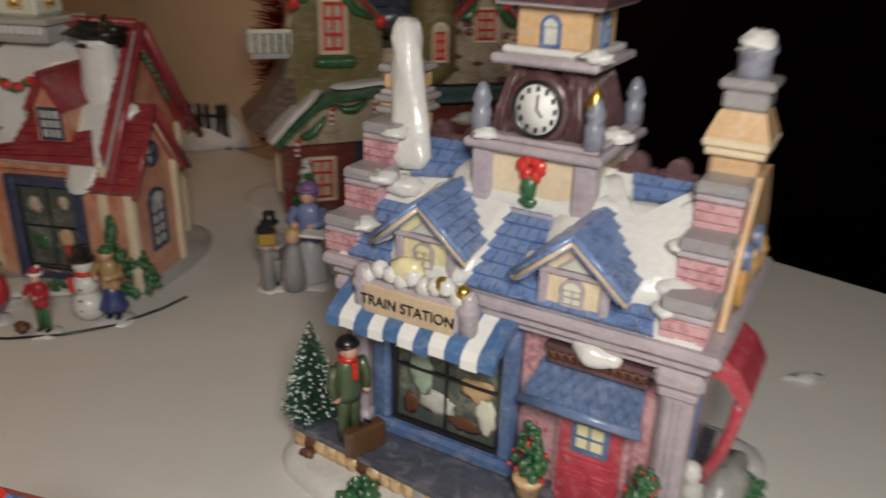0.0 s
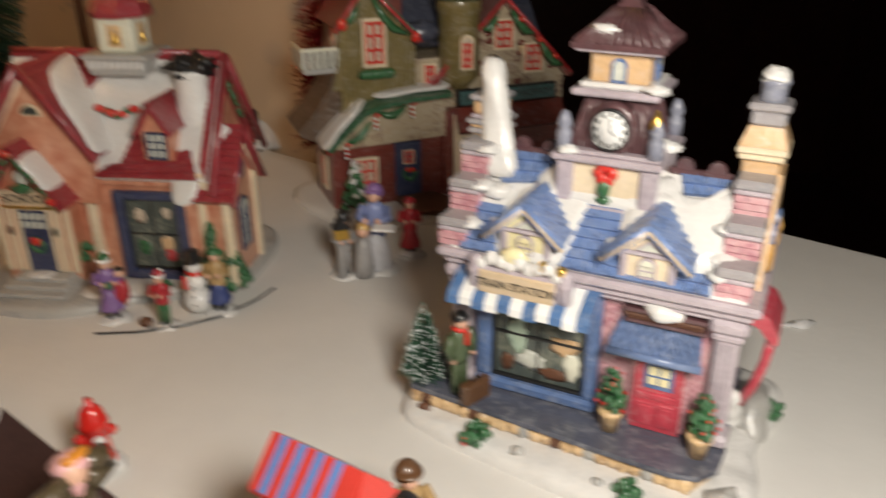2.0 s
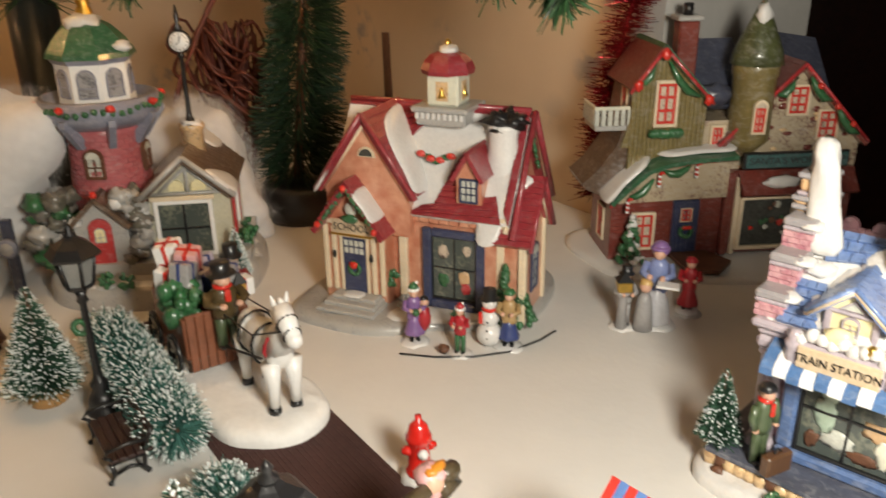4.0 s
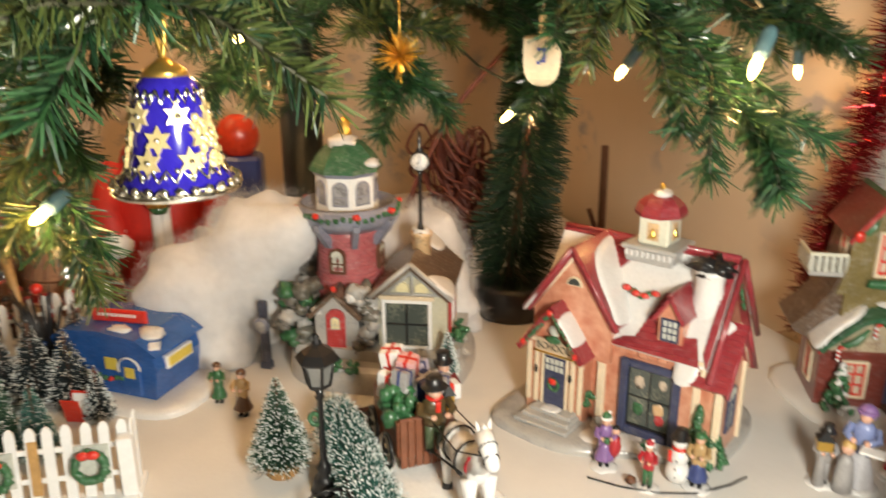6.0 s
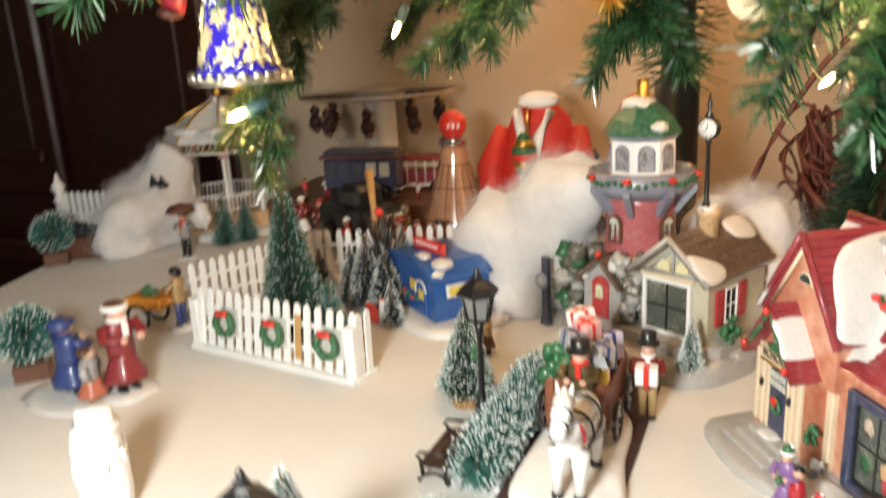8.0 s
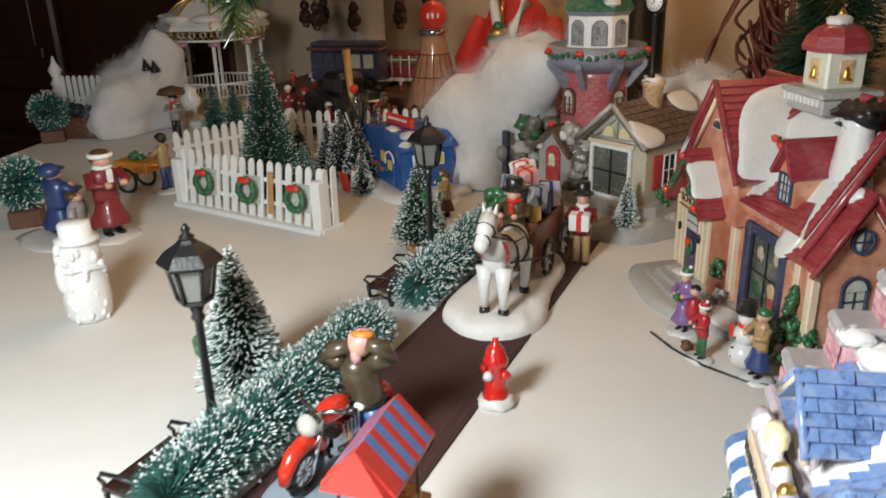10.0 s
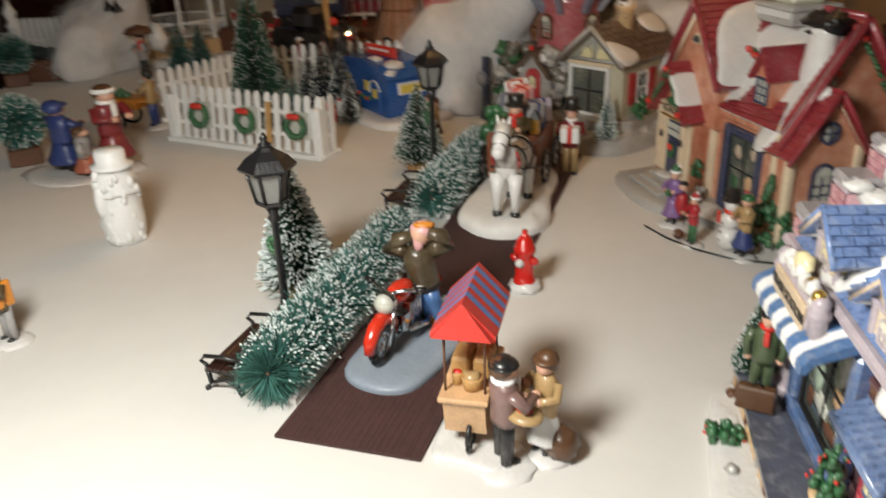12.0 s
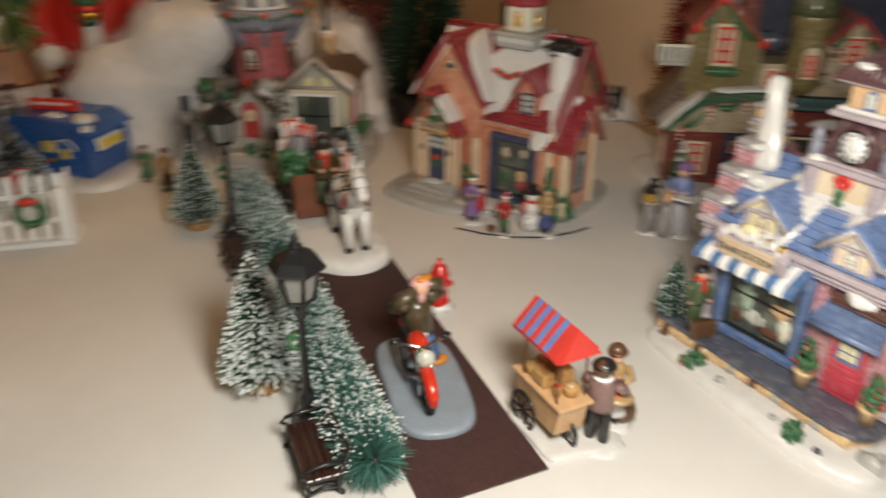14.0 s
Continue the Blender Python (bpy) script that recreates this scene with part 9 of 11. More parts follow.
rd.lathe([(0.0062, 0.0), (0.0064, 0.0012), (0.0061, 0.0020)], BLACK, 14, (-0.0047, 0.0005, 0.0210))
rd.ball((-0.0072, -0.0058, 0.0225), 0.0022, WHITE, (1.4, 0.6, 0.8), 8, 6)
rd.tube([(-0.0135, 0.0, 0.0385), (-0.0205, -0.001, 0.0410), (-0.0170, -0.002, 0.0445), (-0.0095, -0.003, 0.0470)], [0.0042, 0.0040, 0.0034, 0.0026], LEATHER, 10)
rd.tube([(-0.0015, 0.0, 0.0390), (0.0050, -0.001, 0.0425), (0.0035, -0.002, 0.0465), (-0.0030, -0.003, 0.0485)], [0.0042, 0.0040, 0.0034, 0.0026], LEATHER, 10)
rd.ball((-0.0062, -0.0015, 0.0470), 0.0046, SKIN, (1, 1, 1.1), 12, 9)
rd.ball((-0.0055, -0.0005, 0.0492), 0.0048, PINKPAINT, (1.15, 1.05, 0.75), 12, 9, 0.25, 500)
rd.ball((-0.0070, -0.0040, 0.0440), 0.0028, PINKPAINT, (0.8, 0.6, 1.6), 9, 7, 0.3, 500)
rd.ball((-0.0045, -0.0020, 0.0515), 0.0026, ORANGE, (1.8, 1, 0.6), 9, 7, 0.4, 500)
solid("rider_figurine", rd, "figurine in brown leather jacket and jeans, arms raised to its head", "figurine", G, m=pose(-0.1400, 0.2635, 0.0042, 0, 0, 57.7))

# ---------------------------------------------------------------- vendor cart
STRIPERED = mats_of("canopy_red", (0.56, 0.045, 0.035), 0.4, 0.12)
STRIPEBLUE = mats_of("canopy_blue", (0.10, 0.20, 0.46), 0.4, 0.12)
CARTTAN = mats_of("cart_tan", (0.60, 0.37, 0.20), 0.4, 0.14)


def vendor_cart():
    T = thing("vendor_cart", (-0.0712, 0.2437, 0), -39.5, "toy vendor cart with red and blue striped canopy", "toy cart")
    part("snow_base", skirt([(0.032, 0.0), (0.034, 0.020), (0.0, 0.020), (-0.028, 0.016), (-0.030, -0.014), (0.0, -0.017), (0.028, -0.016)], 0.0022, SNOW, 0.003), T)
    b = Mesh()
    b.prism([(-0.024, 0.0085), (0.020, 0.0085), (0.024, 0.021), (-0.029, 0.023)], CARTTAN, "y", -0.0105, 0.0105)
    part("cart_box", b, T, "tan wooden cart box")
    part("counter", Mesh().box(-0.030, -0.0125, 0.0215, 0.027, 0.0125, 0.0235, CARTTAN, 0.0008), T)
    for x0, y0, x1, y1, z1 in ((-0.012, -0.010, 0.004, -0.001, 0.0300), (-0.024, 0.001, -0.012, 0.010, 0.0285), (-0.006, 0.002, 0.008, 0.0105, 0.0315)):
        part("crate", Mesh().box(x0, y0, 0.0235, x1, y1, z1, TAN, 0.0012), T, "tan crate of goods")
    for x, y, r in ((0.015, 0.003, 0.0055), (-0.017, -0.005, 0.005), (0.012, -0.005, 0.003), (-0.016, 0.005, 0.003)):
        part("basket", Mesh().lathe([(r * 0.8, 0.0235), (r, 0.0275), (r * 0.9, 0.0282), (r * 0.75, 0.0262)], TAN, 14, (x, y, 0)).ball((x, y, 0.0278), r * 0.8, (ORANGE, TANCLOTH, WHITE, BRIGHTRED)[int(r * 1000) % 4], (1, 1, 0.4), 10, 7, 0.5), T)
    for x in (-0.019, 0.019):
        for s in (-1, 1):
            part("pole", Mesh().tube([(x, s * 0.0098, 0.0234), (x, s * 0.0098, 0.0455)], 0.0007, BROWN, 7), T)
    cn = thing("canopy", (0, 0, 0))
    cn.parent = T
    cn.matrix_basis = Matrix.Translation((-0.0035, 0, 0.0012)) @ Matrix.Diagonal((0.90, 0.95, 1, 1))
    n = 10
    for i in range(n):
        x0 = -0.026 + i * 0.0054
        mm = STRIPERED if i % 2 == 0 or i == n - 1 else STRIPEBLUE
        q = Mesh()
        q.quad((x0, -0.0165, 0.0440), (x0 + 0.0054, -0.0165, 0.0440), (x0 + 0.0054, 0, 0.0545), (x0, 0, 0.0545), mm, 0.0018)
        q.quad((x0 + 0.0054, 0.0165, 0.0440), (x0, 0.0165, 0.0440), (x0, 0, 0.0545), (x0 + 0.0054, 0, 0.0545), mm, 0.0018)
        part("canopy_stripe", q, cn)
    q = Mesh().prism([(-0.0165, 0.0440), (0.0165, 0.0440), (0.0165, 0.0425), (-0.0165, 0.0425)], STRIPERED, "x", -0.0262, 0.0282)
    q.put([(0.028, -0.0168, 0.0425), (0.028, 0.0168, 0.0425), (0.0335, 0.0150, 0.0435), (0.0335, -0.0150, 0.0435), (0.028, 0, 0.0545)], [[0, 3, 4], [3, 2, 4], [2, 1, 4], [0, 1, 2, 3]], STRIPERED)
    part("canopy_end", q, cn, "red hipped canopy end")
    for x, s in ((-0.012, -1), (-0.012, 1)):
        w = Mesh()
        y = s * 0.0135
        w.tube([(x + 0.0136 * math.cos(a), y, 0.0085 + 0.0080 * math.sin(a)) for a in [i * math.pi / 10 for i in range(21)]], 0.0011, BLACK, 6)
        for k in range(10):
            a = math.pi * k / 5
            w.tube([(x, y, 0.0085), (x + 0.0131 * math.cos(a), y, 0.0085 + 0.0077 * math.sin(a))], 0.0006, BLACK, 5)
        part("wheel", w, T, "black spoked wheel")
    part("front_wheel", Mesh().tube([(0.018 + 0.0085 * math.cos(a), 0.002, 0.0062 + 0.0050 * math.sin(a)) for a in [i * math.pi / 10 for i in range(21)]], 0.0014, BLACK, 6).tube([(0.018, 0.002, 0.0062), (0.016, 0.002, 0.0095)], 0.0010, BLACK, 6).ball((0.018, 0.002, 0.0062), 0.0022, BLACK, (1, 0.5, 1), 8, 6), T)
    return T


vendor_cart().scale = (0.66, 0.72, 1.12)
vf = figure("vendor_figurine", (-0.0500, 0.2445, 0), 172, 0.0450, MAUVE, BLACK, "figurine in mauve coat and dark cap at the cart", BLACK, "cap", HAIR, False, WHITE, "fwd", group=G)
vf.scale = (1.25, 1.2, 1.0)
figure("customer_figurine", (-0.0475, 0.2600, 0), 20, 0.043, TANCLOTH, WHITE, "figurine holding a tray beside the cart", HAIR, "bonnet", HAIR, True, None, "fwd", group=G,
       extra=lambda m, h: m.ball((0, -h * 0.28, h * 0.55), h * 0.17, TANCLOTH, (1, 0.8, 0.3), 12, 8).ball((0, -h * 0.28, h * 0.59), h * 0.06, BRIGHTRED, (1.4, 1, 0.5), 8, 6).ball((h * 0.14, h * 0.05, h * 0.15), h * 0.15, HAIR, (1, 1, 1.1), 12, 8, 0.2))

# ---------------------------------------------------------------- hydrant, post, mailbox
HY = thing("fire_hydrant", (-0.159, 0.321, 0), 30, "glossy red toy fire hydrant with a snowy foot", "toy hydrant")
HYRED = mats_of("hydrant_red", (0.60, 0.02, 0.015), 0.2, 0.08, 0.7)
part("barrel", Mesh().lathe([(0.0058, 0.004), (0.0058, 0.006), (0.0048, 0.0068), (0.0046, 0.020), (0.0056, 0.0210), (0.0056, 0.0230), (0.0048, 0.0240), (0.0040, 0.0275), (0.0022, 0.0295), (0.0014, 0.0300), (0.0014, 0.0325)], HYRED, 18), HY)
for a in (0, 90, 180, 270):
    nz = Mesh()
    nz.m = pose(0, 0, 0.0165, 90, 0, a)
    nz.lathe([(0.0022, 0.004), (0.0022, 0.0062), (0.0014, 0.0064), (0.0014, 0.0075)], HYRED if a != 0 else SNOW, 10)
    part("nozzle", nz, HY)
part("snow_foot", Mesh().ball((0, 0, 0.002), 0.0085, SNOW, (1, 0.9, 0.5), 14, 8, 0.4), HY)

PST = thing("gauge_post", (-0.4455, 0.4605, 0), 10, "dark grey toy post with a round dial", "toy post")
part("post", Mesh().box(-0.0032, -0.0022, 0, 0.0032, 0.0022, 0.054, SLATEDARK, 0.0006).box(-0.0042, -0.0030, 0.0, 0.0042, 0.003, 0.006, SLATEDARK, 0.0006), PST)
dl = Mesh()
dl.m = pose(0, -0.0022, 0.036, 90, 0, 0)
dl.lathe([(0.0062, 0), (0.0062, 0.003), (0.005, 0.0036)], GREYBLUE, 18)
dl.lathe([(0.0042, 0.0034), (0.0042, 0.0042)], GREY, 18)
part("dial", dl, PST)


# ---------------------------------------------------------------- Christmas tree overhead
# Needle greens, mixed at random, put the branches' lit and shaded tones into colour.
PVC = mat("tree_needle", (0.022, 0.072, 0.024), 0.42, 0, 0.35, 40, coat=0.2)
PVC2 = mat("tree_needle_olive", (0.062, 0.085, 0.022), 0.42, 0, 0.35, 40, coat=0.2)
TWIG = mat("twig_wire", (0.035, 0.035, 0.016), 0.7, 0, 0.3, 80)
POLE = mat("tree_pole", (0.012, 0.020, 0.024), 0.4, 0, 0.2, 50, coat=0.2)
# Near-black green for needles in the shade of the branch.
PVC3 = mat("tree_needle_shade", (0.009, 0.034, 0.014), 0.42, 0, 0.35, 40, coat=0.2)
BULB = glow("lit_bulb", (1.0, 0.62, 0.20), 14.0)
SOCKET = mat("bulb_socket", (0.06, 0.12, 0.13), 0.4, 0, 0.2, 200)
TINSEL = mat("red_tinsel", (0.42, 0.03, 0.04), 0.22, 0.85, 0.3, 300)
SILVER = mat("silver_filigree", (0.80, 0.76, 0.66), 0.2, 1.0, 0.1, 200)
BELLBLUE = mat("bell_enamel", (0.022, 0.014, 0.30), 0.15, 0, 0.1, 80, coat=0.8)
TRUNK = (-0.528, 0.640)


def curve3(points, steps):
    """Points along a Catmull-Rom line."""
    pts = [Vector(p) for p in points]
    pts = [pts[0] * 2 - pts[1]] + pts + [pts[-1] * 2 - pts[-2]]
    out = []
    for i in range(1, len(pts) - 2):
        p0, p1, p2, p3 = pts[i - 1:i + 3]
        for s in range(steps):
            t = s / steps
            out.append(0.5 * (2 * p1 + (p2 - p0) * t + (2 * p0 - 5 * p1 + 4 * p2 - p3) * t * t + (3 * p1 - p0 - 3 * p2 + p3) * t ** 3))
    return out + [pts[-2]]


def fir_spray(m, a, b, n, L, material, droop=0.0):
    """Needles set all round a twig from a to b, leaning towards its tip."""
    a, b = Vector(a), Vector(b)
    ax = (b - a).normalized()
    u = ax.cross(Vector((0.2, 0.1, 1))).normalized()
    w = ax.cross(u)
    for i in range(n):
        t = random.random() ** 0.85
        g = random.uniform(0, 2 * math.pi)
        d = (u * math.cos(g) + w * math.sin(g)) * random.uniform(0.6, 1.0) + ax * random.uniform(0.25, 0.95) + Vector((0, 0, -droop))
        needle(m, a.lerp(b, t), d, L * random.uniform(0.65, 1.15), 0.0012, material if random.random() < 0.72 else PVC3)
    for i in range(5):
        d = ax + (u * random.gauss(0, 0.35)) + (w * random.gauss(0, 0.35))
        needle(m, b, d, L * random.uniform(0.6, 0.9), 0.0012, material)


def fir_branch(tree, points, twigs, twig_len, n, L=0.0140, sparse_start=0.25):
    n, twigs = int(n * 3.0), int(twigs * 1.6)
    line = curve3(points, 10)
    br = Mesh()
    rs = [0.0030 * (1 - 0.7 * i / len(line)) for i in range(len(line))]
    br.tube(line, rs, TWIG, 6)
    branch = part("branch", br, tree)
    m = Mesh()
    total = len(line) - 1
    for k in range(twigs):
        s = sparse_start + (1 - sparse_start) * (k + random.random()) / twigs
        i = min(total - 1, int(s * total))
        p = line[i].lerp(line[i + 1], s * total - i)
        ax = (line[i + 1] - line[i]).normalized()
        side = ax.cross(Vector((0, 0, 1))).normalized() * (1 if k % 2 else -1)
        d = (ax * random.uniform(0.5, 1.1) + side * random.uniform(0.4, 1.1) + Vector((0, 0, random.uniform(-0.55, 0.25)))).normalized()
        e = p + d * twig_len * random.uniform(0.7, 1.15) * (1.1 - 0.45 * s)
        mid = p.lerp(e, 0.55) + Vector((0, 0, 0.004))
        m.tube([p, mid, e], [0.0011, 0.0009, 0.0006], TWIG, 5)
        mm = PVC if random.random() < 0.75 else PVC2
        fir_spray(m, p, mid, n // 2, L, mm, 0.1)
        fir_spray(m, mid, e, n // 2, L, mm, 0.15)
    for i in range(int(total * 0.35), total):
        fir_spray(m, line[i], line[i + 1], max(4, n // 5), L, PVC, 0.1)
    part("needles", m, branch, kind="stuff")
    return branch


def christmas_tree():
    T = thing("christmas_tree", (0, 0, 0), 0, "green artificial tree with drooping branches and warm lights", "christmas tree")
    x, y = TRUNK
    part("pole", Mesh().lathe([(0.055, 0), (0.055, 0.006), (0.022, 0.012), (0.0195, 0.02), (0.0195, 0.165), (0.014, 0.168), (0.014, 0.75)], POLE, 20, (x, y, 0)), T, "black centre pole on a round foot")
    sk = Mesh()
    for i in range(900):
        z = random.uniform(0.165, 0.40)
        a = random.uniform(0, 6.28)
        needle(sk, Vector((x + 0.013 * math.cos(a), y + 0.013 * math.sin(a), z)), Vector((math.cos(a), math.sin(a), random.uniform(-0.7, 0.2))), random.uniform(0.02, 0.034), 0.0013, PVC)
    part("pole_needles", sk, T, kind="stuff")
    z0 = 0.30
    B = [
        ([(x, y, z0), (-0.33, 0.52, 0.30), (-0.18, 0.43, 0.262), (-0.113, 0.402, 0.205)], 13, 0.075, 74),
        ([(x, y, z0 + 0.02), (-0.45, 0.42, 0.31), (-0.40, 0.29, 0.262), (-0.382, 0.247, 0.170)], 12, 0.046, 74),
        ([(x, y, z0 + 0.03), (-0.44, 0.40, 0.335), (-0.34, 0.27, 0.305), (-0.270, 0.205, 0.268)], 13, 0.085, 80),
        ([(x, y, z0), (-0.38, 0.53, 0.30), (-0.26, 0.46, 0.292), (-0.185, 0.425, 0.268)], 12, 0.080, 74),
        ([(x, y, z0 - 0.02), (-0.42, 0.53, 0.275), (-0.345, 0.475, 0.250), (-0.315, 0.452, 0.215)], 9, 0.060, 74),
        ([(x, y, z0), (-0.34, 0.62, 0.30), (-0.18, 0.60, 0.272), (-0.095, 0.60, 0.235)], 12, 0.075, 66),
        ([(x, y, z0 + 0.01), (-0.46, 0.52, 0.30), (-0.42, 0.43, 0.270), (-0.395, 0.385, 0.222)], 9, 0.060, 74),
        ([(x, y, z0 + 0.05), (-0.40, 0.47, 0.36), (-0.26, 0.34, 0.335), (-0.16, 0.27, 0.305)], 13, 0.085, 74),
        ([(x, y, z0 + 0.03), (-0.55, 0.47, 0.32), (-0.53, 0.36, 0.285), (-0.52, 0.31, 0.232)], 11, 0.070, 70),
        ([(x, y, z0 + 0.02), (-0.50, 0.50, 0.31), (-0.46, 0.38, 0.285), (-0.44, 0.30, 0.248)], 11, 0.070, 70),
        ([(x, y, z0), (-0.38, 0.63, 0.285), (-0.30, 0.60, 0.252), (-0.275, 0.585, 0.205)], 9, 0.060, 66),
        ([(x, y, z0), (-0.56, 0.74, 0.30), (-0.50, 0.84, 0.27), (-0.44, 0.90, 0.235)], 8, 0.07, 56),
        ([(x, y, z0 + 0.02), (-0.60, 0.62, 0.32), (-0.68, 0.57, 0.31), (-0.73, 0.52, 0.295)], 8, 0.07, 56),
        ([(x, y, z0 + 0.02), (-0.57, 0.69, 0.32), (-0.60, 0.74, 0.31), (-0.61, 0.77, 0.285)], 7, 0.06, 56),
        ([(x, y, z0 + 0.06), (-0.36, 0.56, 0.36), (-0.20, 0.50, 0.335), (-0.08, 0.46, 0.295)], 13, 0.085, 70),
        ([(x, y, z0 - 0.01), (-0.60, 0.55, 0.290), (-0.64, 0.47, 0.262), (-0.655, 0.43, 0.222)], 8, 0.06, 60),
        ([(x, y, z0 + 0.05), (-0.55, 0.43, 0.34), (-0.50, 0.27, 0.315), (-0.455, 0.20, 0.275)], 12, 0.08, 74),
        ([(x, y, z0 + 0.03), (-0.28, 0.66, 0.32), (-0.16, 0.64, 0.30), (-0.115, 0.63, 0.262)], 9, 0.06, 60),
    ]
    for pts, k, tl, n in B:
        fir_branch(T, pts, k, tl, n)
    return T


christmas_tree()


# string of warm lights
def light_string():
    T = thing("light_string", (0, 0, 0), 0, "string of small warm clear bulbs on dark green wire", "string lights")
    # The last three bulbs are added to brighten the far west wall.
    bulbs = [(-0.299, 0.567, 0.181), (-0.112, 0.640, 0.213), (-0.375, 0.239, 0.185), (-0.124, 0.396, 0.238), (-0.207, 0.515, 0.221), (-0.379, 0.377, 0.246), (-0.344, 0.406, 0.290),
             (-0.520, 0.330, 0.262), (-0.452, 0.300, 0.272), (-0.470, 0.420, 0.280), (-0.200, 0.640, 0.285), (-0.230, 0.380, 0.315), (-0.509, 0.376, 0.222), (-0.445, 0.500, 0.275), (-0.300, 0.300, 0.325), (-0.660, 0.620, 0.270), (-0.600, 0.750, 0.275), (-0.720, 0.520, 0.285)]
    w = Mesh()
    order = sorted(bulbs, key=lambda p: math.atan2(p[1] - 0.45, p[0] + 0.3))
    pts = []
    for p, q in zip(order, order[1:] + order[:1]):
        p, q = Vector(p) + Vector((0, 0, 0.026)), Vector(q) + Vector((0, 0, 0.026))
        pts += [p, p.lerp(q, 0.35) + Vector((0.006, -0.004, 0.012)), p.lerp(q, 0.7) + Vector((-0.004, 0.006, 0.014))]
    w.tube(curve3(pts, 3), 0.0011, TWIG, 5)
    part("wire", w, T)
    for i, p in enumerate(bulbs):
        tilt = Euler((radians(150 + 45 * math.sin(i * 2.1)), radians(40 * math.cos(i * 1.7)), 0)).to_matrix().to_4x4()
        s = Mesh()
        s.m = Matrix.Translation(p) @ tilt
        s.lathe([(0.0030, -0.020), (0.0036, -0.017), (0.0036, -0.008), (0.0028, -0.006)], SOCKET, 10)
        so = part("socket", s, T, "dark green bulb socket")
        b = Mesh()
        b.m = Matrix.Translation(p) @ tilt
        b.lathe([(0.0018, -0.006), (0.0023, -0.003), (0.0022, 0.000), (0.0012, 0.0032), (0.0003, 0.0045)], BULB, 10)
        part("bulb", b, so, "glowing warm clear bulb")
        # The added far-end bulbs get extra watts in place of room light.
        lamp("bulb_light", "POINT", p, 0.05 if i in (1, 10) else 0.15 if p[0] > -0.4 else 0.17 if p[0] > -0.58 else 0.34, (1.0, 0.57, 0.28), 0.004)
    return T


light_string()


# ornaments
PALEGOLD = mat("pale_gold", (0.82, 0.66, 0.33), 0.25, 0.45, 0.1, coat=0.5)


def bell():
    T = thing("bell_ornament", (-0.2935, 0.2335, 0.2080), 25, "blue enamel bell ornament with gold stars and silver rim", "ornament")
    prof = [(0.0250, 0.0), (0.0236, 0.002), (0.0198, 0.0065), (0.0168, 0.0135), (0.0149, 0.0235), (0.0137, 0.033), (0.0118, 0.040), (0.0068, 0.044), (0.0020, 0.046)]
    part("bell_body", Mesh().lathe(prof, BELLBLUE, 36), T, "deep blue enamel body")
    part("rim", Mesh().lathe([(0.0256, -0.0008), (0.0258, 0.0008), (0.0244, 0.0022), (0.0236, 0.0012)], SILVER, 36), T)
    f = Mesh()
    for i in range(26):
        a = 2 * math.pi * i / 26
        f.ball((0.0240 * math.cos(a), 0.0240 * math.sin(a), 0.0028), 0.0021, SILVER, (1, 1, 0.8), 7, 5, 0.4)
        z = 0.0075 + 0.0022 * (i % 2)
        r = 0.0194 - 0.001 * (i % 2)
        f.ball((r * math.cos(a), r * math.sin(a), z), 0.0012, SILVER, seg=6, rings=4)
        f.ball((0.0135 * math.cos(a), 0.0135 * math.sin(a), 0.0345 + 0.0022 * (i % 2)), 0.0010, SILVER, seg=6, rings=4)
    for i in range(20):
        a0, a1, a2 = (2 * math.pi * (i + k) / 20 for k in (0, 0.5, 1))
        f.tube([(0.0208 * math.cos(a0), 0.0208 * math.sin(a0), 0.0058), (0.0186 * math.cos(a1), 0.0186 * math.sin(a1), 0.0098), (0.0208 * math.cos(a2), 0.0208 * math.sin(a2), 0.0058)], 0.0006, SILVER, 5)
        f.tube([(0.0126 * math.cos(a0), 0.0126 * math.sin(a0), 0.0385), (0.0140 * math.cos(a1), 0.0140 * math.sin(a1), 0.0335), (0.0126 * math.cos(a2), 0.0126 * math.sin(a2), 0.0385)], 0.0006, SILVER, 5)
        f.tube([(0.0252 * math.cos(a0 + q) - 0.0008 * math.cos(a0 + q) * math.sin(q * 40), 0.0252 * math.sin(a0 + q), 0.0020 + 0.0016 * math.sin(q * 20)) for q in [k * 0.045 for k in range(8)]], 0.0005, SILVER, 5)
    part("filigree", f, T, "silver filigree bands", kind="stuff")
    gp = Mesh()
    for i in range(44):
        a = math.radians(-16 + random.uniform(-22, 22))
        z = random.uniform(0.010, 0.028)
        r = 0.0188 - 0.0042 * (z - 0.007) / 0.02
        gp.ball((r * math.cos(a), r * math.sin(a), z), random.uniform(0.0011, 0.0020), PALEGOLD, (1, 1, 1), 7, 5, 0.5, 900)
    part("gold_emblem", gp, T, "raised gold emblem", kind="stuff")
    k = 0
    for z, r, n in ((0.0290, 0.0144, 6), (0.0205, 0.0156, 6), (0.0125, 0.0176, 7)):
        for i in range(n):
            a = 360 * (i + 0.5 * (k % 2)) / n
            s = Mesh()
            s.m = pose(0, 0, 0, 0, 0, a) @ pose(r - 0.0002, 0, z, 0, 90 - 12, 0)
            s.prism([(0.0056 * (1 if j % 2 == 0 else 0.52) * math.cos(math.pi * j / 6), 0.0056 * (1 if j % 2 == 0 else 0.52) * math.sin(math.pi * j / 6)) for j in range(12)], PALEGOLD, "z", 0, 0.0014)
            s.ball((0, 0, 0.0012), 0.0013, SILVER, seg=7, rings=5)
            part("star", s, T, "raised gold star")
        k += 1
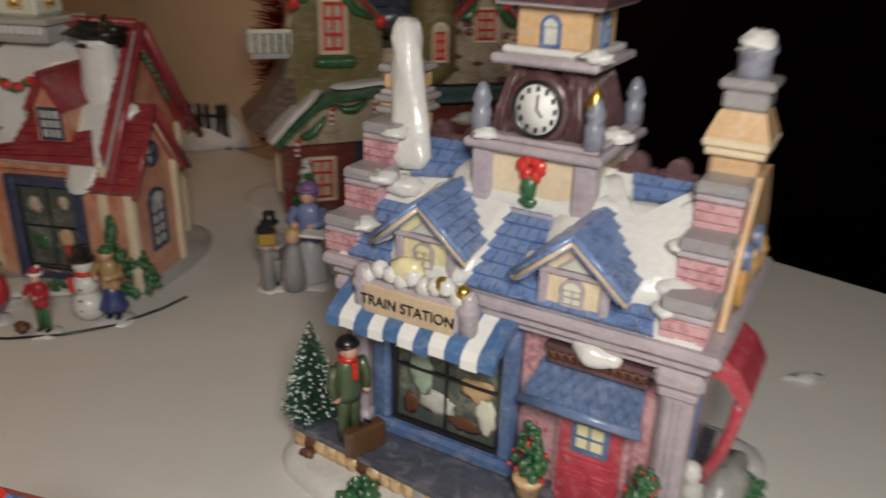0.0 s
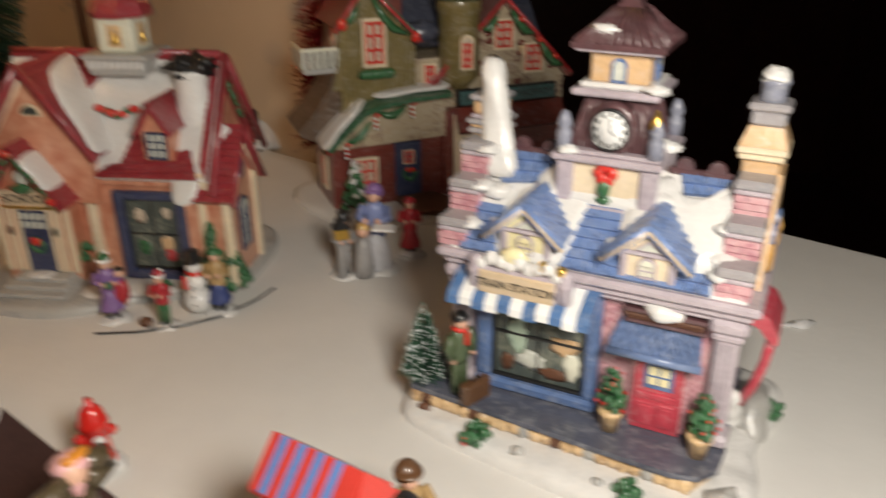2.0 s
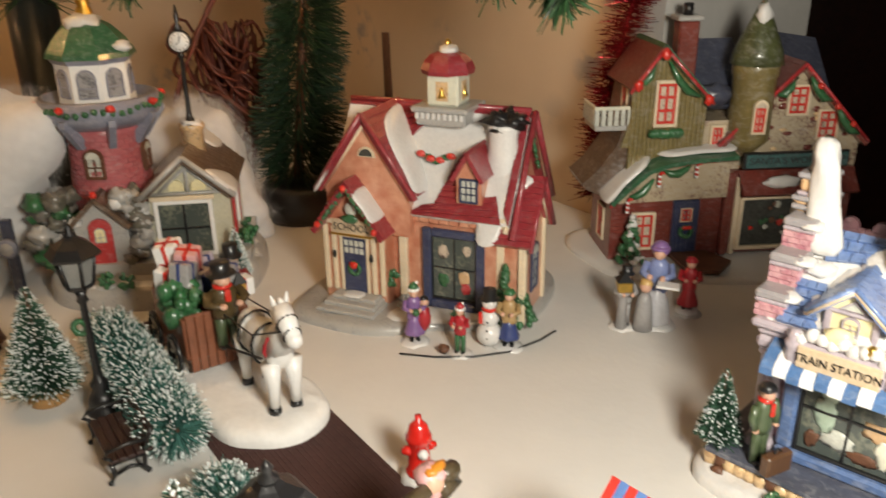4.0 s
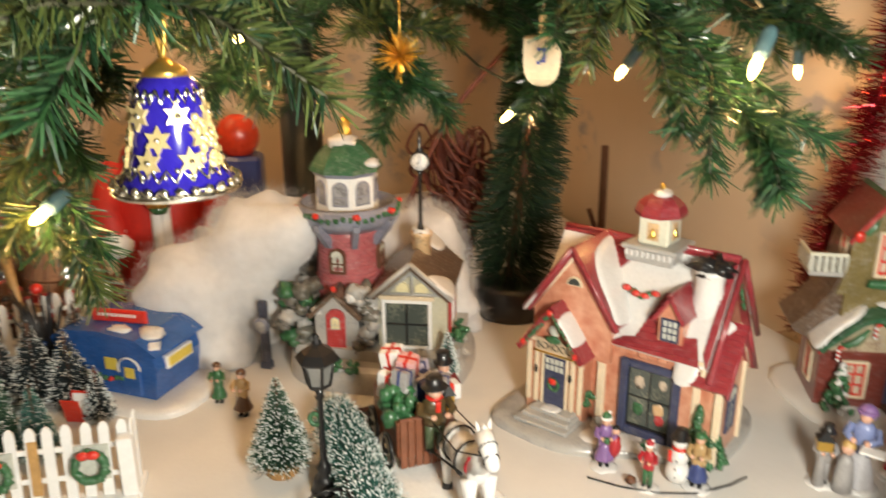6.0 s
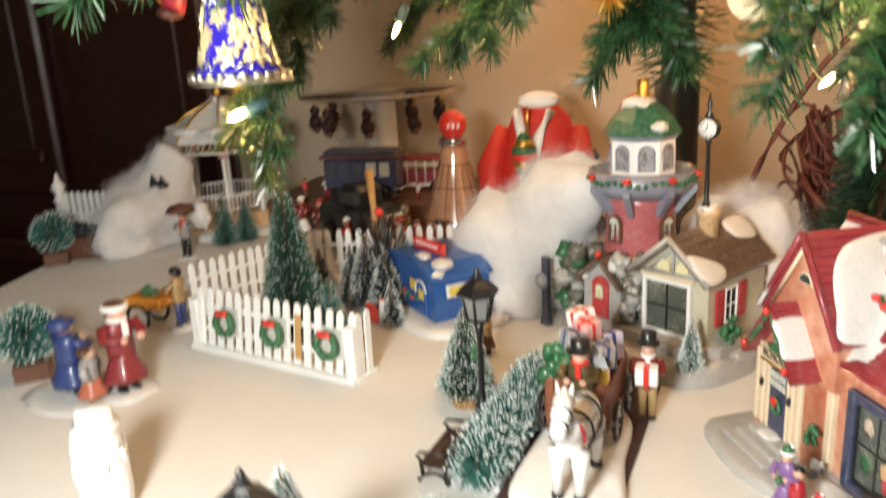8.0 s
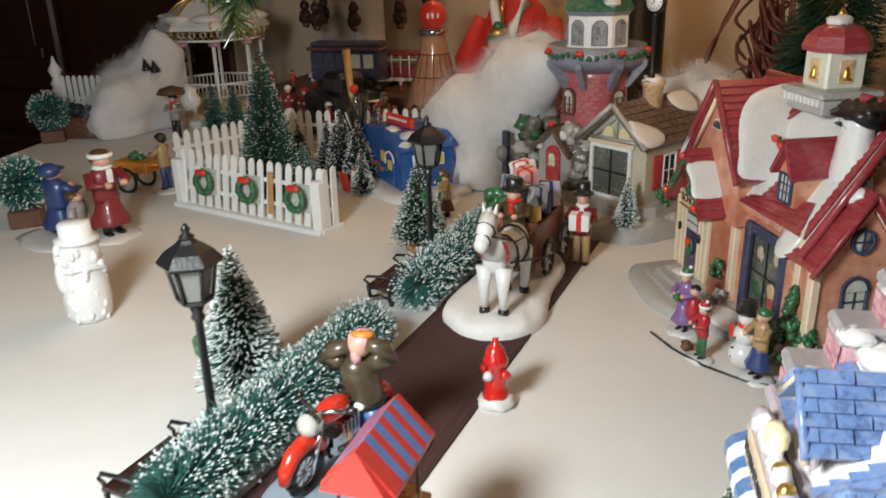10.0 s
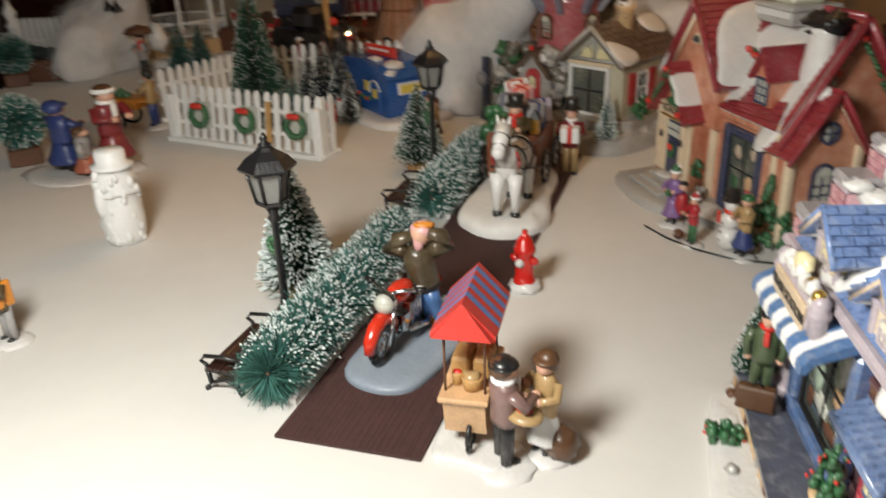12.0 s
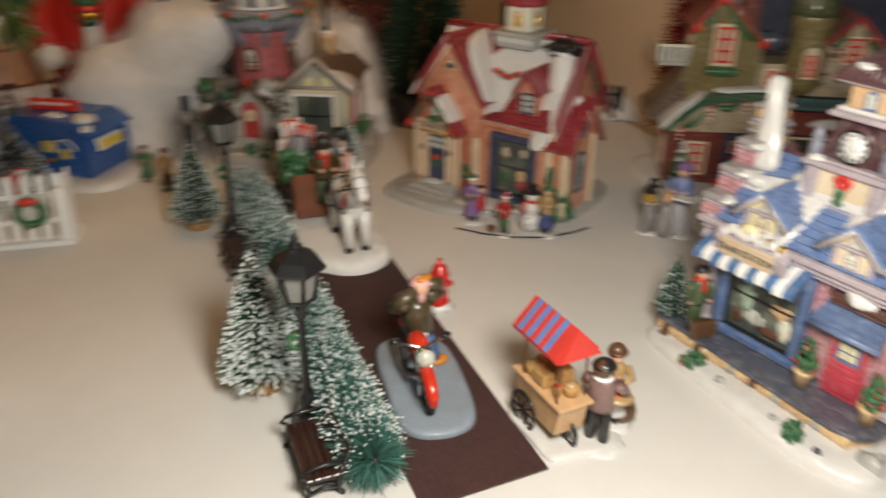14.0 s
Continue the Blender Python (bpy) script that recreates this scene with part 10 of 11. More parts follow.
    part("cap", Mesh().lathe([(0.0090, 0.0425), (0.0080, 0.0450), (0.0040, 0.0475), (0.0020, 0.0490)], GOLD, 18), T, "gold cap")
    part("cord", Mesh().tube(curve3([(0, 0, 0.048), (-0.003, 0.001, 0.062), (-0.004, 0.0, 0.085), (0.0, 0.0, 0.098), (0.004, 0.0, 0.084), (0.002, 0.0, 0.062), (0, 0, 0.048)], 6), 0.0011, GOLD, 6), T, "gold hanging cord")
    part("clapper", Mesh().ball((0, 0, 0.0), 0.0036, GOLD), T)
    T.scale = (0.84, 0.84, 0.88)
    return T


bell()
tag = Mesh().box(-0.0028, -0.0004, -0.008, 0.0028, 0.0004, 0.008, WHITE, 0.0003)
solid("price_tag", tag, "small white tag tied above the bell", "tag", m=pose(-0.2965, 0.231, 0.2745, 5, 8, 30))

DR = thing("dreidel_ornament", (-0.237, 0.456, 0.2195), 18, "pale wooden dreidel ornament with blue letter", "ornament")
DRWOOD = mat("pale_wood", (0.74, 0.60, 0.40), 0.45, 0, 0.12, 60)
d = Mesh()
d.lathe([(0.0030, 0.0), (0.0072, 0.0014), (0.0108, 0.0042), (0.0130, 0.0080), (0.0140, 0.0125), (0.0142, 0.0255), (0.0134, 0.0264)], DRWOOD, 4, turn=0.5, smooth=False)
part("dreidel_body", d, DR)
part("handle", Mesh().lathe([(0.0020, 0.0255), (0.0020, 0.0370), (0.0014, 0.0376)], DRWOOD, 12), DR)
INK = mat("blue_ink", (0.03, 0.04, 0.32), 0.5)
lt = Mesh().box(-0.0025, -0.0106, 0.0195, 0.0018, -0.0103, 0.0212, INK, 0).box(0.0004, -0.0106, 0.0135, 0.0020, -0.0103, 0.0200, INK, 0).box(-0.0028, -0.0106, 0.0125, -0.0008, -0.0103, 0.0142, INK, 0).box(-0.0012, -0.0106, 0.0135, 0.0010, -0.0103, 0.0150, INK, 0)
part("letter", lt, DR, "blue painted letter")
part("hook", Mesh().tube([(0, 0, 0.0375), (0.0004, 0, 0.055), (0, 0, 0.070)], 0.0004, SILVER, 5), DR)

EL = Mesh()
EL.tube([(0, 0, -0.018), (0.001, 0, 0.0), (0, 0, 0.012)], [0.006, 0.0075, 0.005], mats_of("elf_red", (0.42, 0.03, 0.05)), 10)
EL.box(-0.006, -0.005, 0.010, 0.009, 0.006, 0.024, mats_of("elf_lime", (0.30, 0.55, 0.03)), 0.002)
EL.ball((-0.004, -0.003, 0.030), 0.0055, SKIN)
EL.ball((-0.010, 0.004, -0.004), 0.0085, ORANGE, (0.9, 0.8, 1.5), 12, 8)
EL.tube([(0.007, -0.004, 0.022), (0.000, -0.007, 0.014), (-0.006, -0.007, 0.008)], [0.0022, 0.002, 0.0017], WHITE, 8)
EL.ball((0.0, -0.002, -0.019), 0.0058, mats_of("elf_boot", (0.10, 0.03, 0.02)), (1.1, 1.3, 0.5), 12, 8)
EL.tube([(0, 0, 0.024), (0.0, 0, 0.07)], 0.0006, GOLD, 5)
solid("elf_ornament", EL, "hanging ornament in lime, red and orange", "ornament", m=pose(-0.382, 0.219, 0.257, 0, 12, 40))

gs = Mesh()
for i in range(160):
    d = Vector((random.gauss(0, 1), random.gauss(0, 1), random.gauss(0, 1))).normalized()
    needle(gs, Vector((0, 0, 0)), d, random.uniform(0.008, 0.016), 0.0011, GOLD)
gs.tube([(0, 0, 0), (0, 0, 0.035)], 0.0005, GOLD, 5)
solid("gold_burst_ornament", gs, "spiky gold foil ornament hanging in the branches", "ornament", m=pose(-0.308, 0.425, 0.236))
gs2 = Mesh()
for i in range(260):
    a = random.uniform(0, 6.28)
    needle(gs2, Vector((0, 0, random.uniform(-0.028, 0.028))), Vector((math.cos(a), math.sin(a), random.uniform(-0.4, 0.4))), random.uniform(0.006, 0.012), 0.0012, GOLD)
gs2.tube([(0, 0, -0.028), (0, 0, 0.05)], 0.0006, GOLD, 5)
solid("gold_tinsel_ornament", gs2, "gold tinsel strand hanging on the branches", "ornament", m=pose(-0.4125, 0.246, 0.215))

# red tinsel garland hanging before the door casing
tg = Mesh()
line = curve3([(-0.084, 0.628, 0.03), (-0.079, 0.626, 0.10), (-0.066, 0.622, 0.17), (-0.057, 0.622, 0.24), (-0.051, 0.622, 0.36), (-0.047, 0.622, 0.50)], 12)
tg.tube(line, 0.0010, TINSEL, 5)
for i in range(4200):
    s = random.random() * (len(line) - 1.01)
    k = int(s)
    p = line[k].lerp(line[k + 1], s - k)
    a = random.uniform(0, 6.28)
    needle(tg, p, Vector((math.cos(a), math.sin(a), random.uniform(-0.35, 0.35))), random.uniform(0.011, 0.021), 0.0009, TINSEL)
solid("tinsel_garland", tg, "shaggy metallic red tinsel garland hanging on the wall", "garland")

# ---------------------------------------------------------------- green column tree, twig tree, stick
CT = thing("column_tree", (-0.316, 0.640, 0), 0, "dark green slender tree on a round black base", "toy tree")
part("base", Mesh().lathe([(0.033, 0), (0.034, 0.004), (0.034, 0.026), (0.030, 0.030), (0.010, 0.031)], BLACK, 28, (0, 0, 0)), CT, "round black base")
part("trunk", Mesh().tube([(-0.004, 0, 0.03), (0.010, 0.0, 0.15), (0.026, 0, 0.30)], 0.004, BROWN, 8), CT)
PVCD = mat("tree_needle_dark", (0.010, 0.034, 0.016), 0.55, 0, 0.35, 40)
m = Mesh()
for i in range(5200):
    t = random.random()
    z = 0.034 + t * 0.262
    a = random.uniform(0, 6.28)
    R = (0.042 - 0.014 * t) * (0.85 + 0.25 * noise.noise(Vector((math.cos(a) * 1.5, math.sin(a) * 1.5, z * 30))))
    c = Vector((0.030 * t - 0.004, 0, z))
    d = Vector((math.cos(a), math.sin(a), random.uniform(-0.7, 0.3)))
    needle(m, c + Vector((math.cos(a), math.sin(a), 0)) * R * 0.35, d, R * 0.72, 0.0013, PVCD)
part("needles", m, CT, kind="stuff")

WICKER = mat("wicker_brown", (0.13, 0.032, 0.020), 0.6, 0, 0.3, 120)
tw = Mesh()
for i in range(85):
    a = random.uniform(0, 6.28)
    r = random.uniform(0.006, 0.040)
    top = random.uniform(0.07, 0.155)
    p0 = (0.006 * math.cos(a), 0.006 * math.sin(a), 0)
    p1 = (r * 0.5 * math.cos(a), r * 0.5 * math.sin(a), top * 0.5)
    p2 = (r * math.cos(a + 0.5), r * math.sin(a + 0.5), top)
    p3 = (r * 1.25 * math.cos(a + 1.1), r * 1.25 * math.sin(a + 1.1), top - 0.016)
    p4 = (r * 0.9 * math.cos(a + 1.6), r * 0.9 * math.sin(a + 1.6), top - 0.026)
    tw.tube(curve3([p0, p1, p2, p3, p4], 4), [0.0015, 0.0015, 0.0014, 0.0013] * 4 + [0.0009], WICKER, 5)
solid("twig_tree", tw, "tangled red-brown wicker tree of curled twigs", "toy tree", m=pose(-0.386, 0.682, 0))
solid("dark_twig", Mesh().tube(curve3([(-0.425, 0.60, 0.0), (-0.40, 0.61, 0.10), (-0.365, 0.625, 0.175), (-0.325, 0.64, 0.225)], 5), 0.0022, WICKER, 6), "leaning dark brown twig behind the lighthouse", "twig")
sk = Mesh().tube([(0, 0, 0), (0.001, 0, 0.06), (0.0, 0, 0.135)], [0.0042, 0.0038, 0.0034], BROWN, 9)
sk.tube([(0, 0, 0.045), (-0.012, 0.002, 0.075)], 0.0024, BROWN, 7).tube([(0, 0, 0.03), (-0.018, -0.004, 0.055), (-0.024, -0.004, 0.06)], 0.0022, BROWN, 7).tube([(0, 0, 0.025), (0.020, 0, 0.05)], 0.0022, BROWN, 7)
solid("bare_stump", sk, "brown bare toy tree stump with short branches", "toy tree", m=pose(-0.263, 0.725, 0))


# black picket fence by the wall
def black_fence(p, q, n, h, name_label):
    T = thing("black_fence", (0, 0, 0), 0, name_label, "toy fence", "black picket fences")
    p, q = Vector((*p, 0)), Vector((*q, 0))
    rz = math.degrees(math.atan2((q - p).y, (q - p).x))
    me = data_of(Mesh().prism([(-0.0022, 0), (0.0022, 0), (0.0022, h - 0.003), (0, h), (-0.0022, h - 0.003)], BLACK, "y", -0.0008, 0.0008), "picket")
    for i in range(n):
        v = p.lerp(q, (i + 0.5) / n)
        piece("picket", me, T, pose(v.x, v.y, 0, 0, random.uniform(-3, 3), rz))
    for z in (h * 0.3, h * 0.72):
        part("rail", Mesh().tube([p + Vector((0, 0, z)), q + Vector((0, 0, z))], 0.0012, BLACK, 6), T)
    return T


bf = black_fence((-0.225, 0.712), (-0.135, 0.712), 15, 0.036, "low black picket fence standing before the wall")
wreath(bf, (0, 0, 0), 0.0085, 0, True, "wreath", 0.0026, pose(-0.168, 0.7085, 0.022))
black_fence((-0.435, 0.632), (-0.385, 0.637), 8, 0.034, "low dark picket fence beside the wicker tree")


# ---------------------------------------------------------------- cotton drifts
def cotton(lobes, label, fuzz=26000):
    """Soft wool: one smooth skin round several lobes, with a haze of fine short fibres."""
    cx = sum(q[0] for q in lobes) / len(lobes)
    cy = sum(q[1] for q in lobes) / len(lobes)
    centre = Vector((cx, cy, max(0.02, sum(q[2] for q in lobes) / len(lobes))))

    def field(p):
        f = 0.0
        for (x, y, z, r, sx, sy, sz) in lobes:
            e = ((p.x - x) / (r * sx)) ** 2 + ((p.y - y) / (r * sy)) ** 2 + ((p.z - z) / (r * sz)) ** 2
            f += math.exp(-1.9 * (e - 1))
        return f

    def reach(d):
        a, b = 0.0, 0.20
        r = 0.18
        while r > 0.01 and field(centre + d * r) < 1:
            r -= 0.004
        a, b = r, r + 0.004
        for i in range(5):
            h = (a + b) / 2
            a, b = (h, b) if field(centre + d * h) >= 1 else (a, h)
        k = 1 + 0.21 * noise.noise((centre + d * a) * 34) + 0.07 * noise.noise((centre + d * a) * 62)
        return a * k
    m = Mesh()
    seg, rings = 64, 44
    verts, faces, shell = [], [], []
    for j in range(rings + 1):
        th = math.pi * j / rings
        for i in range(seg):
            a = 2 * math.pi * i / seg
            d = Vector((math.sin(th) * math.cos(a), math.sin(th) * math.sin(a), math.cos(th)))
            p = centre + d * reach(d)
            p.z = max(p.z, 0.0005)
            verts.append(p)
            shell.append((p, d))
    for j in range(rings):
        for i in range(seg):
            k = (i + 1) % seg
            faces.append([j * seg + i, (j + 1) * seg + i, (j + 1) * seg + k, j * seg + k])
    m.put(verts, faces, COTTON, True)
    for i in range(fuzz):
        p, d = random.choice(shell)
        q = p + Vector((random.gauss(0, 0.003), random.gauss(0, 0.003), random.gauss(0, 0.003))) + d * abs(random.gauss(0, 0.0022))
        if q.z > 0.003:
            needle(m, q, d * 0.2 + Vector((random.gauss(0, 1), random.gauss(0, 1), random.gauss(0, 1))), random.uniform(0.003, 0.010), 0.00010, COTTON)
    return solid("cotton_drift", m, label, "cotton", "cotton wool drifts")


cotton([(-0.456, 0.488, 0.096, 0.036, 1.05, 0.7, 0.9), (-0.478, 0.480, 0.070, 0.034, 1, 0.8, 1.0), (-0.510, 0.452, 0.060, 0.032, 0.9, 0.9, 0.9), (-0.506, 0.454, 0.026, 0.033, 1.05, 0.9, 1.1), (-0.472, 0.492, 0.040, 0.030, 1.1, 0.6, 1.3), (-0.500, 0.462, 0.006, 0.036, 1.1, 0.85, 0.7)], "soft white cotton wool billowing beside the lighthouse")
cotton([(-0.380, 0.590, 0.030, 0.038, 1.2, 0.8, 1.1), (-0.380, 0.600, 0.066, 0.028, 1.2, 0.9, 1.0), (-0.352, 0.580, 0.008, 0.030, 1.0, 0.9, 0.8), (-0.410, 0.600, 0.05, 0.034, 1.1, 0.9, 1.2)], "soft white cotton wool heaped behind the cottage")
cotton([(-0.860, 0.166, 0.022, 0.034, 1.0, 1.0, 1.1), (-0.880, 0.190, 0.045, 0.034, 1, 1, 1.0), (-0.893, 0.146, 0.02, 0.030, 1, 1, 0.9), (-0.890, 0.222, 0.082, 0.024, 1, 1, 1.2), (-0.886, 0.217, 0.035, 0.032, 1, 1, 1.2)], "soft white cotton wool hill at the table end")
cotton([(-0.170, 0.735, 0.006, 0.040, 1.6, 0.8, 0.5), (-0.235, 0.745, 0.006, 0.040, 1.6, 0.8, 0.5)], "thin white cotton along the wall foot", 500)


# ---------------------------------------------------------------- far end of the table
def gazebo():
    T = thing("gazebo", (-0.922, 0.288, 0), 14, "white toy gazebo with white snowy roof and brown floor", "toy house")
    part("snow_base", skirt([(0.10 * math.cos(a), 0.10 * math.sin(a)) for a in [i * 0.5236 for i in range(12)]], 0.010, SNOW, 0.008), T)
    part("floor", Mesh().lathe([(0.078, 0.009), (0.078, 0.030), (0.074, 0.032)], SANDSTONE, 8, turn=0.5, smooth=False), T, "brown plank floor")
    part("steps", Mesh().box(-0.022, -0.100, 0.009, 0.022, -0.070, 0.018, SANDSTONE, 0.001).box(-0.022, -0.088, 0.018, 0.022, -0.070, 0.026, SANDSTONE, 0.001), T)
    for i in range(8):
        a = math.pi * (i + 0.5) / 4
        x, y = 0.070 * math.cos(a), 0.070 * math.sin(a)
        part("column", Mesh().lathe([(0.0045, 0.032), (0.0045, 0.036), (0.0030, 0.038), (0.0027, 0.118), (0.0045, 0.122)], WHITE, 10, (x, y, 0)), T)
        part("capital", Mesh().box(x - 0.006, y - 0.006, 0.118, x + 0.006, y + 0.006, 0.126, PINK, 0.001), T, "pink capital")
        b = math.pi * (i + 1.5) / 4
        x2, y2 = 0.070 * math.cos(b), 0.070 * math.sin(b)
        if i != 5:
            rail = part("railing", Mesh().tube([(x, y, 0.060), (x2, y2, 0.060)], 0.0018, WHITE, 6), T)
            part("bottom_rail", Mesh().tube([(x, y, 0.040), (x2, y2, 0.040)], 0.0014, WHITE, 6), rail)
            for k in range(1, 8):
                p = Vector((x, y, 0)).lerp(Vector((x2, y2, 0)), k / 8)
                part("baluster", Mesh().tube([(p.x, p.y, 0.040), (p.x, p.y, 0.060)], 0.0010, WHITE, 5), rail)
        f = Mesh()
        f.tube([(x * 1.16, y * 1.16, 0.127), (x2 * 1.16, y2 * 1.16, 0.127)], 0.0018, WHITE, 6).tube([(x * 1.2, y * 1.2, 0.146), (x2 * 1.2, y2 * 1.2, 0.146)], 0.0022, PALECREAM, 6)
        u, v = Vector((x * 1.18, y * 1.18, 0.1365)), Vector((x2 * 1.18, y2 * 1.18, 0.1365))
        for k in range(7):
            p, d = u.lerp(v, (k + 0.5) / 7), (v - u) / 15
            f.tube([p - d, p + Vector((0, 0, 0.0085)), p + d, p - Vector((0, 0, 0.0085)), p - d], 0.0013, PALECREAM if k % 2 else GOLD, 5)
        part("frieze", f, T, "pierced white and gilt frieze", kind="stuff")
    part("roof", Mesh().lathe([(0.088, 0.142), (0.086, 0.148), (0.050, 0.176), (0.020, 0.196), (0.004, 0.206)], SNOW, 8, turn=0.5, smooth=False), T, "roof under white snow")
    for i in range(8):
        a = math.pi * (i + 0.4) / 4
        part("roof_snow", Mesh().ball((0.062 * math.cos(a), 0.062 * math.sin(a), 0.158), 0.024, SNOW, (1, 1, 0.32), 12, 8, 0.4), T)
        b = math.pi * (i + 0.5) / 4
        part("roof_rib", Mesh().tube([(0.089 * math.cos(b), 0.089 * math.sin(b), 0.146), (0.052 * math.cos(b), 0.052 * math.sin(b), 0.178), (0.006, 0, 0.206)], 0.0016, GOLD, 6), T, "gilt roof rib")
    part("peak_snow", Mesh().ball((0, 0, 0.196), 0.016, SNOW, (1, 1, 0.6), 12, 8, 0.4), T)
    part("finial", Mesh().lathe([(0.003, 0.204), (0.005, 0.210), (0.001, 0.222)], GOLD, 10), T)
    T.scale = (0.77, 0.77, 0.77)
    return T


gazebo()
brush_tree((-0.832, 0.268, 0.0), 0.056, 0.016, NEEDLE_TEAL, 0.1, 0.25, 800, "small teal brush tree before the gazebo", False)
brush_tree((-0.836, 0.292, 0.0), 0.050, 0.015, NEEDLE_TEAL, 0.1, 0.25, 800, "small teal brush tree before the gazebo", False)
figure("umbrella_figurine", (-0.800, 0.224, 0), 60, 0.052, GREYCLOTH, BLACK, "figurine in grey under a dark umbrella", BLACK, "cap", HAIR, False, BRIGHTRED, "fwd", group=G,
       extra=lambda m, h: m.lathe([(h * 0.32, h * 0.98), (h * 0.25, h * 1.08), (h * 0.02, h * 1.15)], BROWN, 12).ball((h * 0.35, h * 0.1, h * 0.85), h * 0.3, SNOW, (0.7, 0.5, 1), 12, 8, 0.4))
PL = thing("planter_box", (-0.868, 0.124, 0), 68, "wooden planter with clipped green hedge", "toy planter")
part("trough", Mesh().box(-0.030, -0.012, 0, 0.030, 0.012, 0.024, BROWN, 0.001), PL)
b = Mesh()
for i in range(60):
    b.ball((random.uniform(-0.03, 0.03), random.uniform(-0.011, 0.011), random.uniform(0.026, 0.034)), 0.0042, NEEDLE_DARK, seg=6, rings=4, lump=0.6, freq=600)
part("hedge", b, PL, "dark clipped hedge", kind="stuff")
WF = thing("white_end_fence", (0, 0, 0), 0, "small white picket fence with an urn post at the table end", "toy fence")
p, q = Vector((-0.945, 0.100, 0)), Vector((-0.905, 0.168, 0))
rz = math.degrees(math.atan2((q - p).y, (q - p).x))
for i in range(11):
    v = p.lerp(q, i / 10)
    piece("picket", PICKET, WF, pose(v.x, v.y, 0.018, 0, 0, rz))
part("rail", Mesh().tube([p + Vector((0, 0, 0.035)), q + Vector((0, 0, 0.035))], 0.0018, WHITE, 6), WF)
part("wall", Mesh().prism([(p.x, p.y), (q.x, q.y), (q.x - 0.004, q.y + 0.003), (p.x - 0.004, p.y + 0.003)], WHITE, "z", 0, 0.03), WF)
part("urn_post", Mesh().lathe([(0.006, 0), (0.006, 0.050), (0.008, 0.052), (0.004, 0.058), (0.008, 0.068), (0.003, 0.076), (0.001, 0.084)], WHITE, 12, (p.x, p.y, 0)), WF)

for x, y, z in ((-0.858, 0.203, 0.070), (-0.855, 0.212, 0.068)):
    solid("dark_cone", Mesh().lathe([(0.0052, 0), (0.0058, 0.002), (0.0040, 0.006), (0.0015, 0.011), (0.0006, 0.014)], BLACK, 10), "small dark cone resting on the cotton drift", "ornament", m=pose(x, y, z, 8, -6, 0))

# display riser behind the fence with the carousel stand
solid("display_riser", Mesh().box(-0.135, -0.075, 0, 0.135, 0.075, 0.035, BROWN, 0.004), "low brown box that lifts the back row", "box", m=pose(-0.855, 0.475, 0, 0, 0, 52))


BEAR = mat("dark_bear", (0.035, 0.012, 0.010), 0.5, 0, 0.3, 200)


def carousel():
    T = thing("carousel_stand", (-0.895, 0.478, 0.0352), 0, "glass and gilt carousel stand hung with small dark bears", "ornament stand")
    part("foot", Mesh().lathe([(0.050, 0), (0.052, 0.003), (0.049, 0.010), (0.036, 0.013), (0.026, 0.016)], SILVER, 36), T, "mirrored round foot")
    part("column", Mesh().lathe([(0.022, 0.012), (0.020, 0.02), (0.020, 0.108), (0.024, 0.112)], WHITE, 24), T, "white centre column")
    part("top_glass", Mesh().lathe([(0.094, 0.110), (0.096, 0.112), (0.096, 0.115), (0.03, 0.117)], glass("clear_glass", (0.95, 0.97, 0.95)), 40), T, "clear glass top disc")
    part("gilt_rim", Mesh().tube([(0.0965 * math.cos(a), 0.0965 * math.sin(a), 0.113) for a in [i * math.pi / 24 for i in range(49)]], 0.0022, SILVER, 8), T, "silvered rim")
    for i in range(9):
        a = 2 * math.pi * (i + 0.3) / 9
        x, y = 0.080 * math.cos(a), 0.080 * math.sin(a)
        b = Mesh()
        b.ball((x, y, 0.080), 0.0085, BEAR, (1, 1, 1.2), 10, 8, 0.2).ball((x, y, 0.094), 0.0062, BEAR, seg=10, rings=8)
        for s in (-1, 1):
            b.ball((x + s * 0.005, y, 0.0995), 0.0022, BROWN, seg=6, rings=5).ball((x + s * 0.008, y, 0.083), 0.0036, BEAR, (1, 1, 1.4), 8, 6).ball((x + s * 0.005, y, 0.071), 0.004, BROWN, seg=8, rings=6)
        b.tube([(x, y, 0.099), (x, y, 0.111)], 0.0005, GOLD, 5)
        part("hanging_bear", b, T, "small dark hanging bear")
    return T


carousel()


def streetcar():
    T = thing("toy_streetcar", (-0.812, 0.428, 0.0352), 54, "dark blue-grey toy streetcar with white windows", "toy streetcar")
    part("body", Mesh().box(-0.044, -0.015, 0.012, 0.044, 0.015, 0.044, NAVY, 0.003), T, "dark blue body")
    part("roof", Mesh().box(-0.047, -0.0175, 0.0435, 0.047, 0.0175, 0.047, PLUM, 0.0015).box(-0.044, -0.012, 0.0465, 0.044, 0.012, 0.052, SLATEDARK, 0.0024), T, "dark roof with a plum edge")
    for i in range(5):
        part("window", Mesh().box(-0.039 + i * 0.016, -0.0162, 0.026, -0.027 + i * 0.016, -0.0148, 0.040, PALEGLASS if i in (3, 4) else SLATEDARK, 0.0006), T)
    for x in (-0.028, 0.028):
        w = Mesh()
        w.m = pose(x, -0.013, 0.0075, 90, 0, 0)
        w.lathe([(0.0075, -0.001), (0.0075, 0.003), (0.003, 0.0035)], BLACK, 16)
        part("wheel", w, T)
    part("bumper", Mesh().box(0.040, -0.015, 0.008, 0.050, 0.015, 0.014, CHROME, 0.001), T)
    T.scale = (0.98, 1.1, 1.12)
    return T


streetcar()


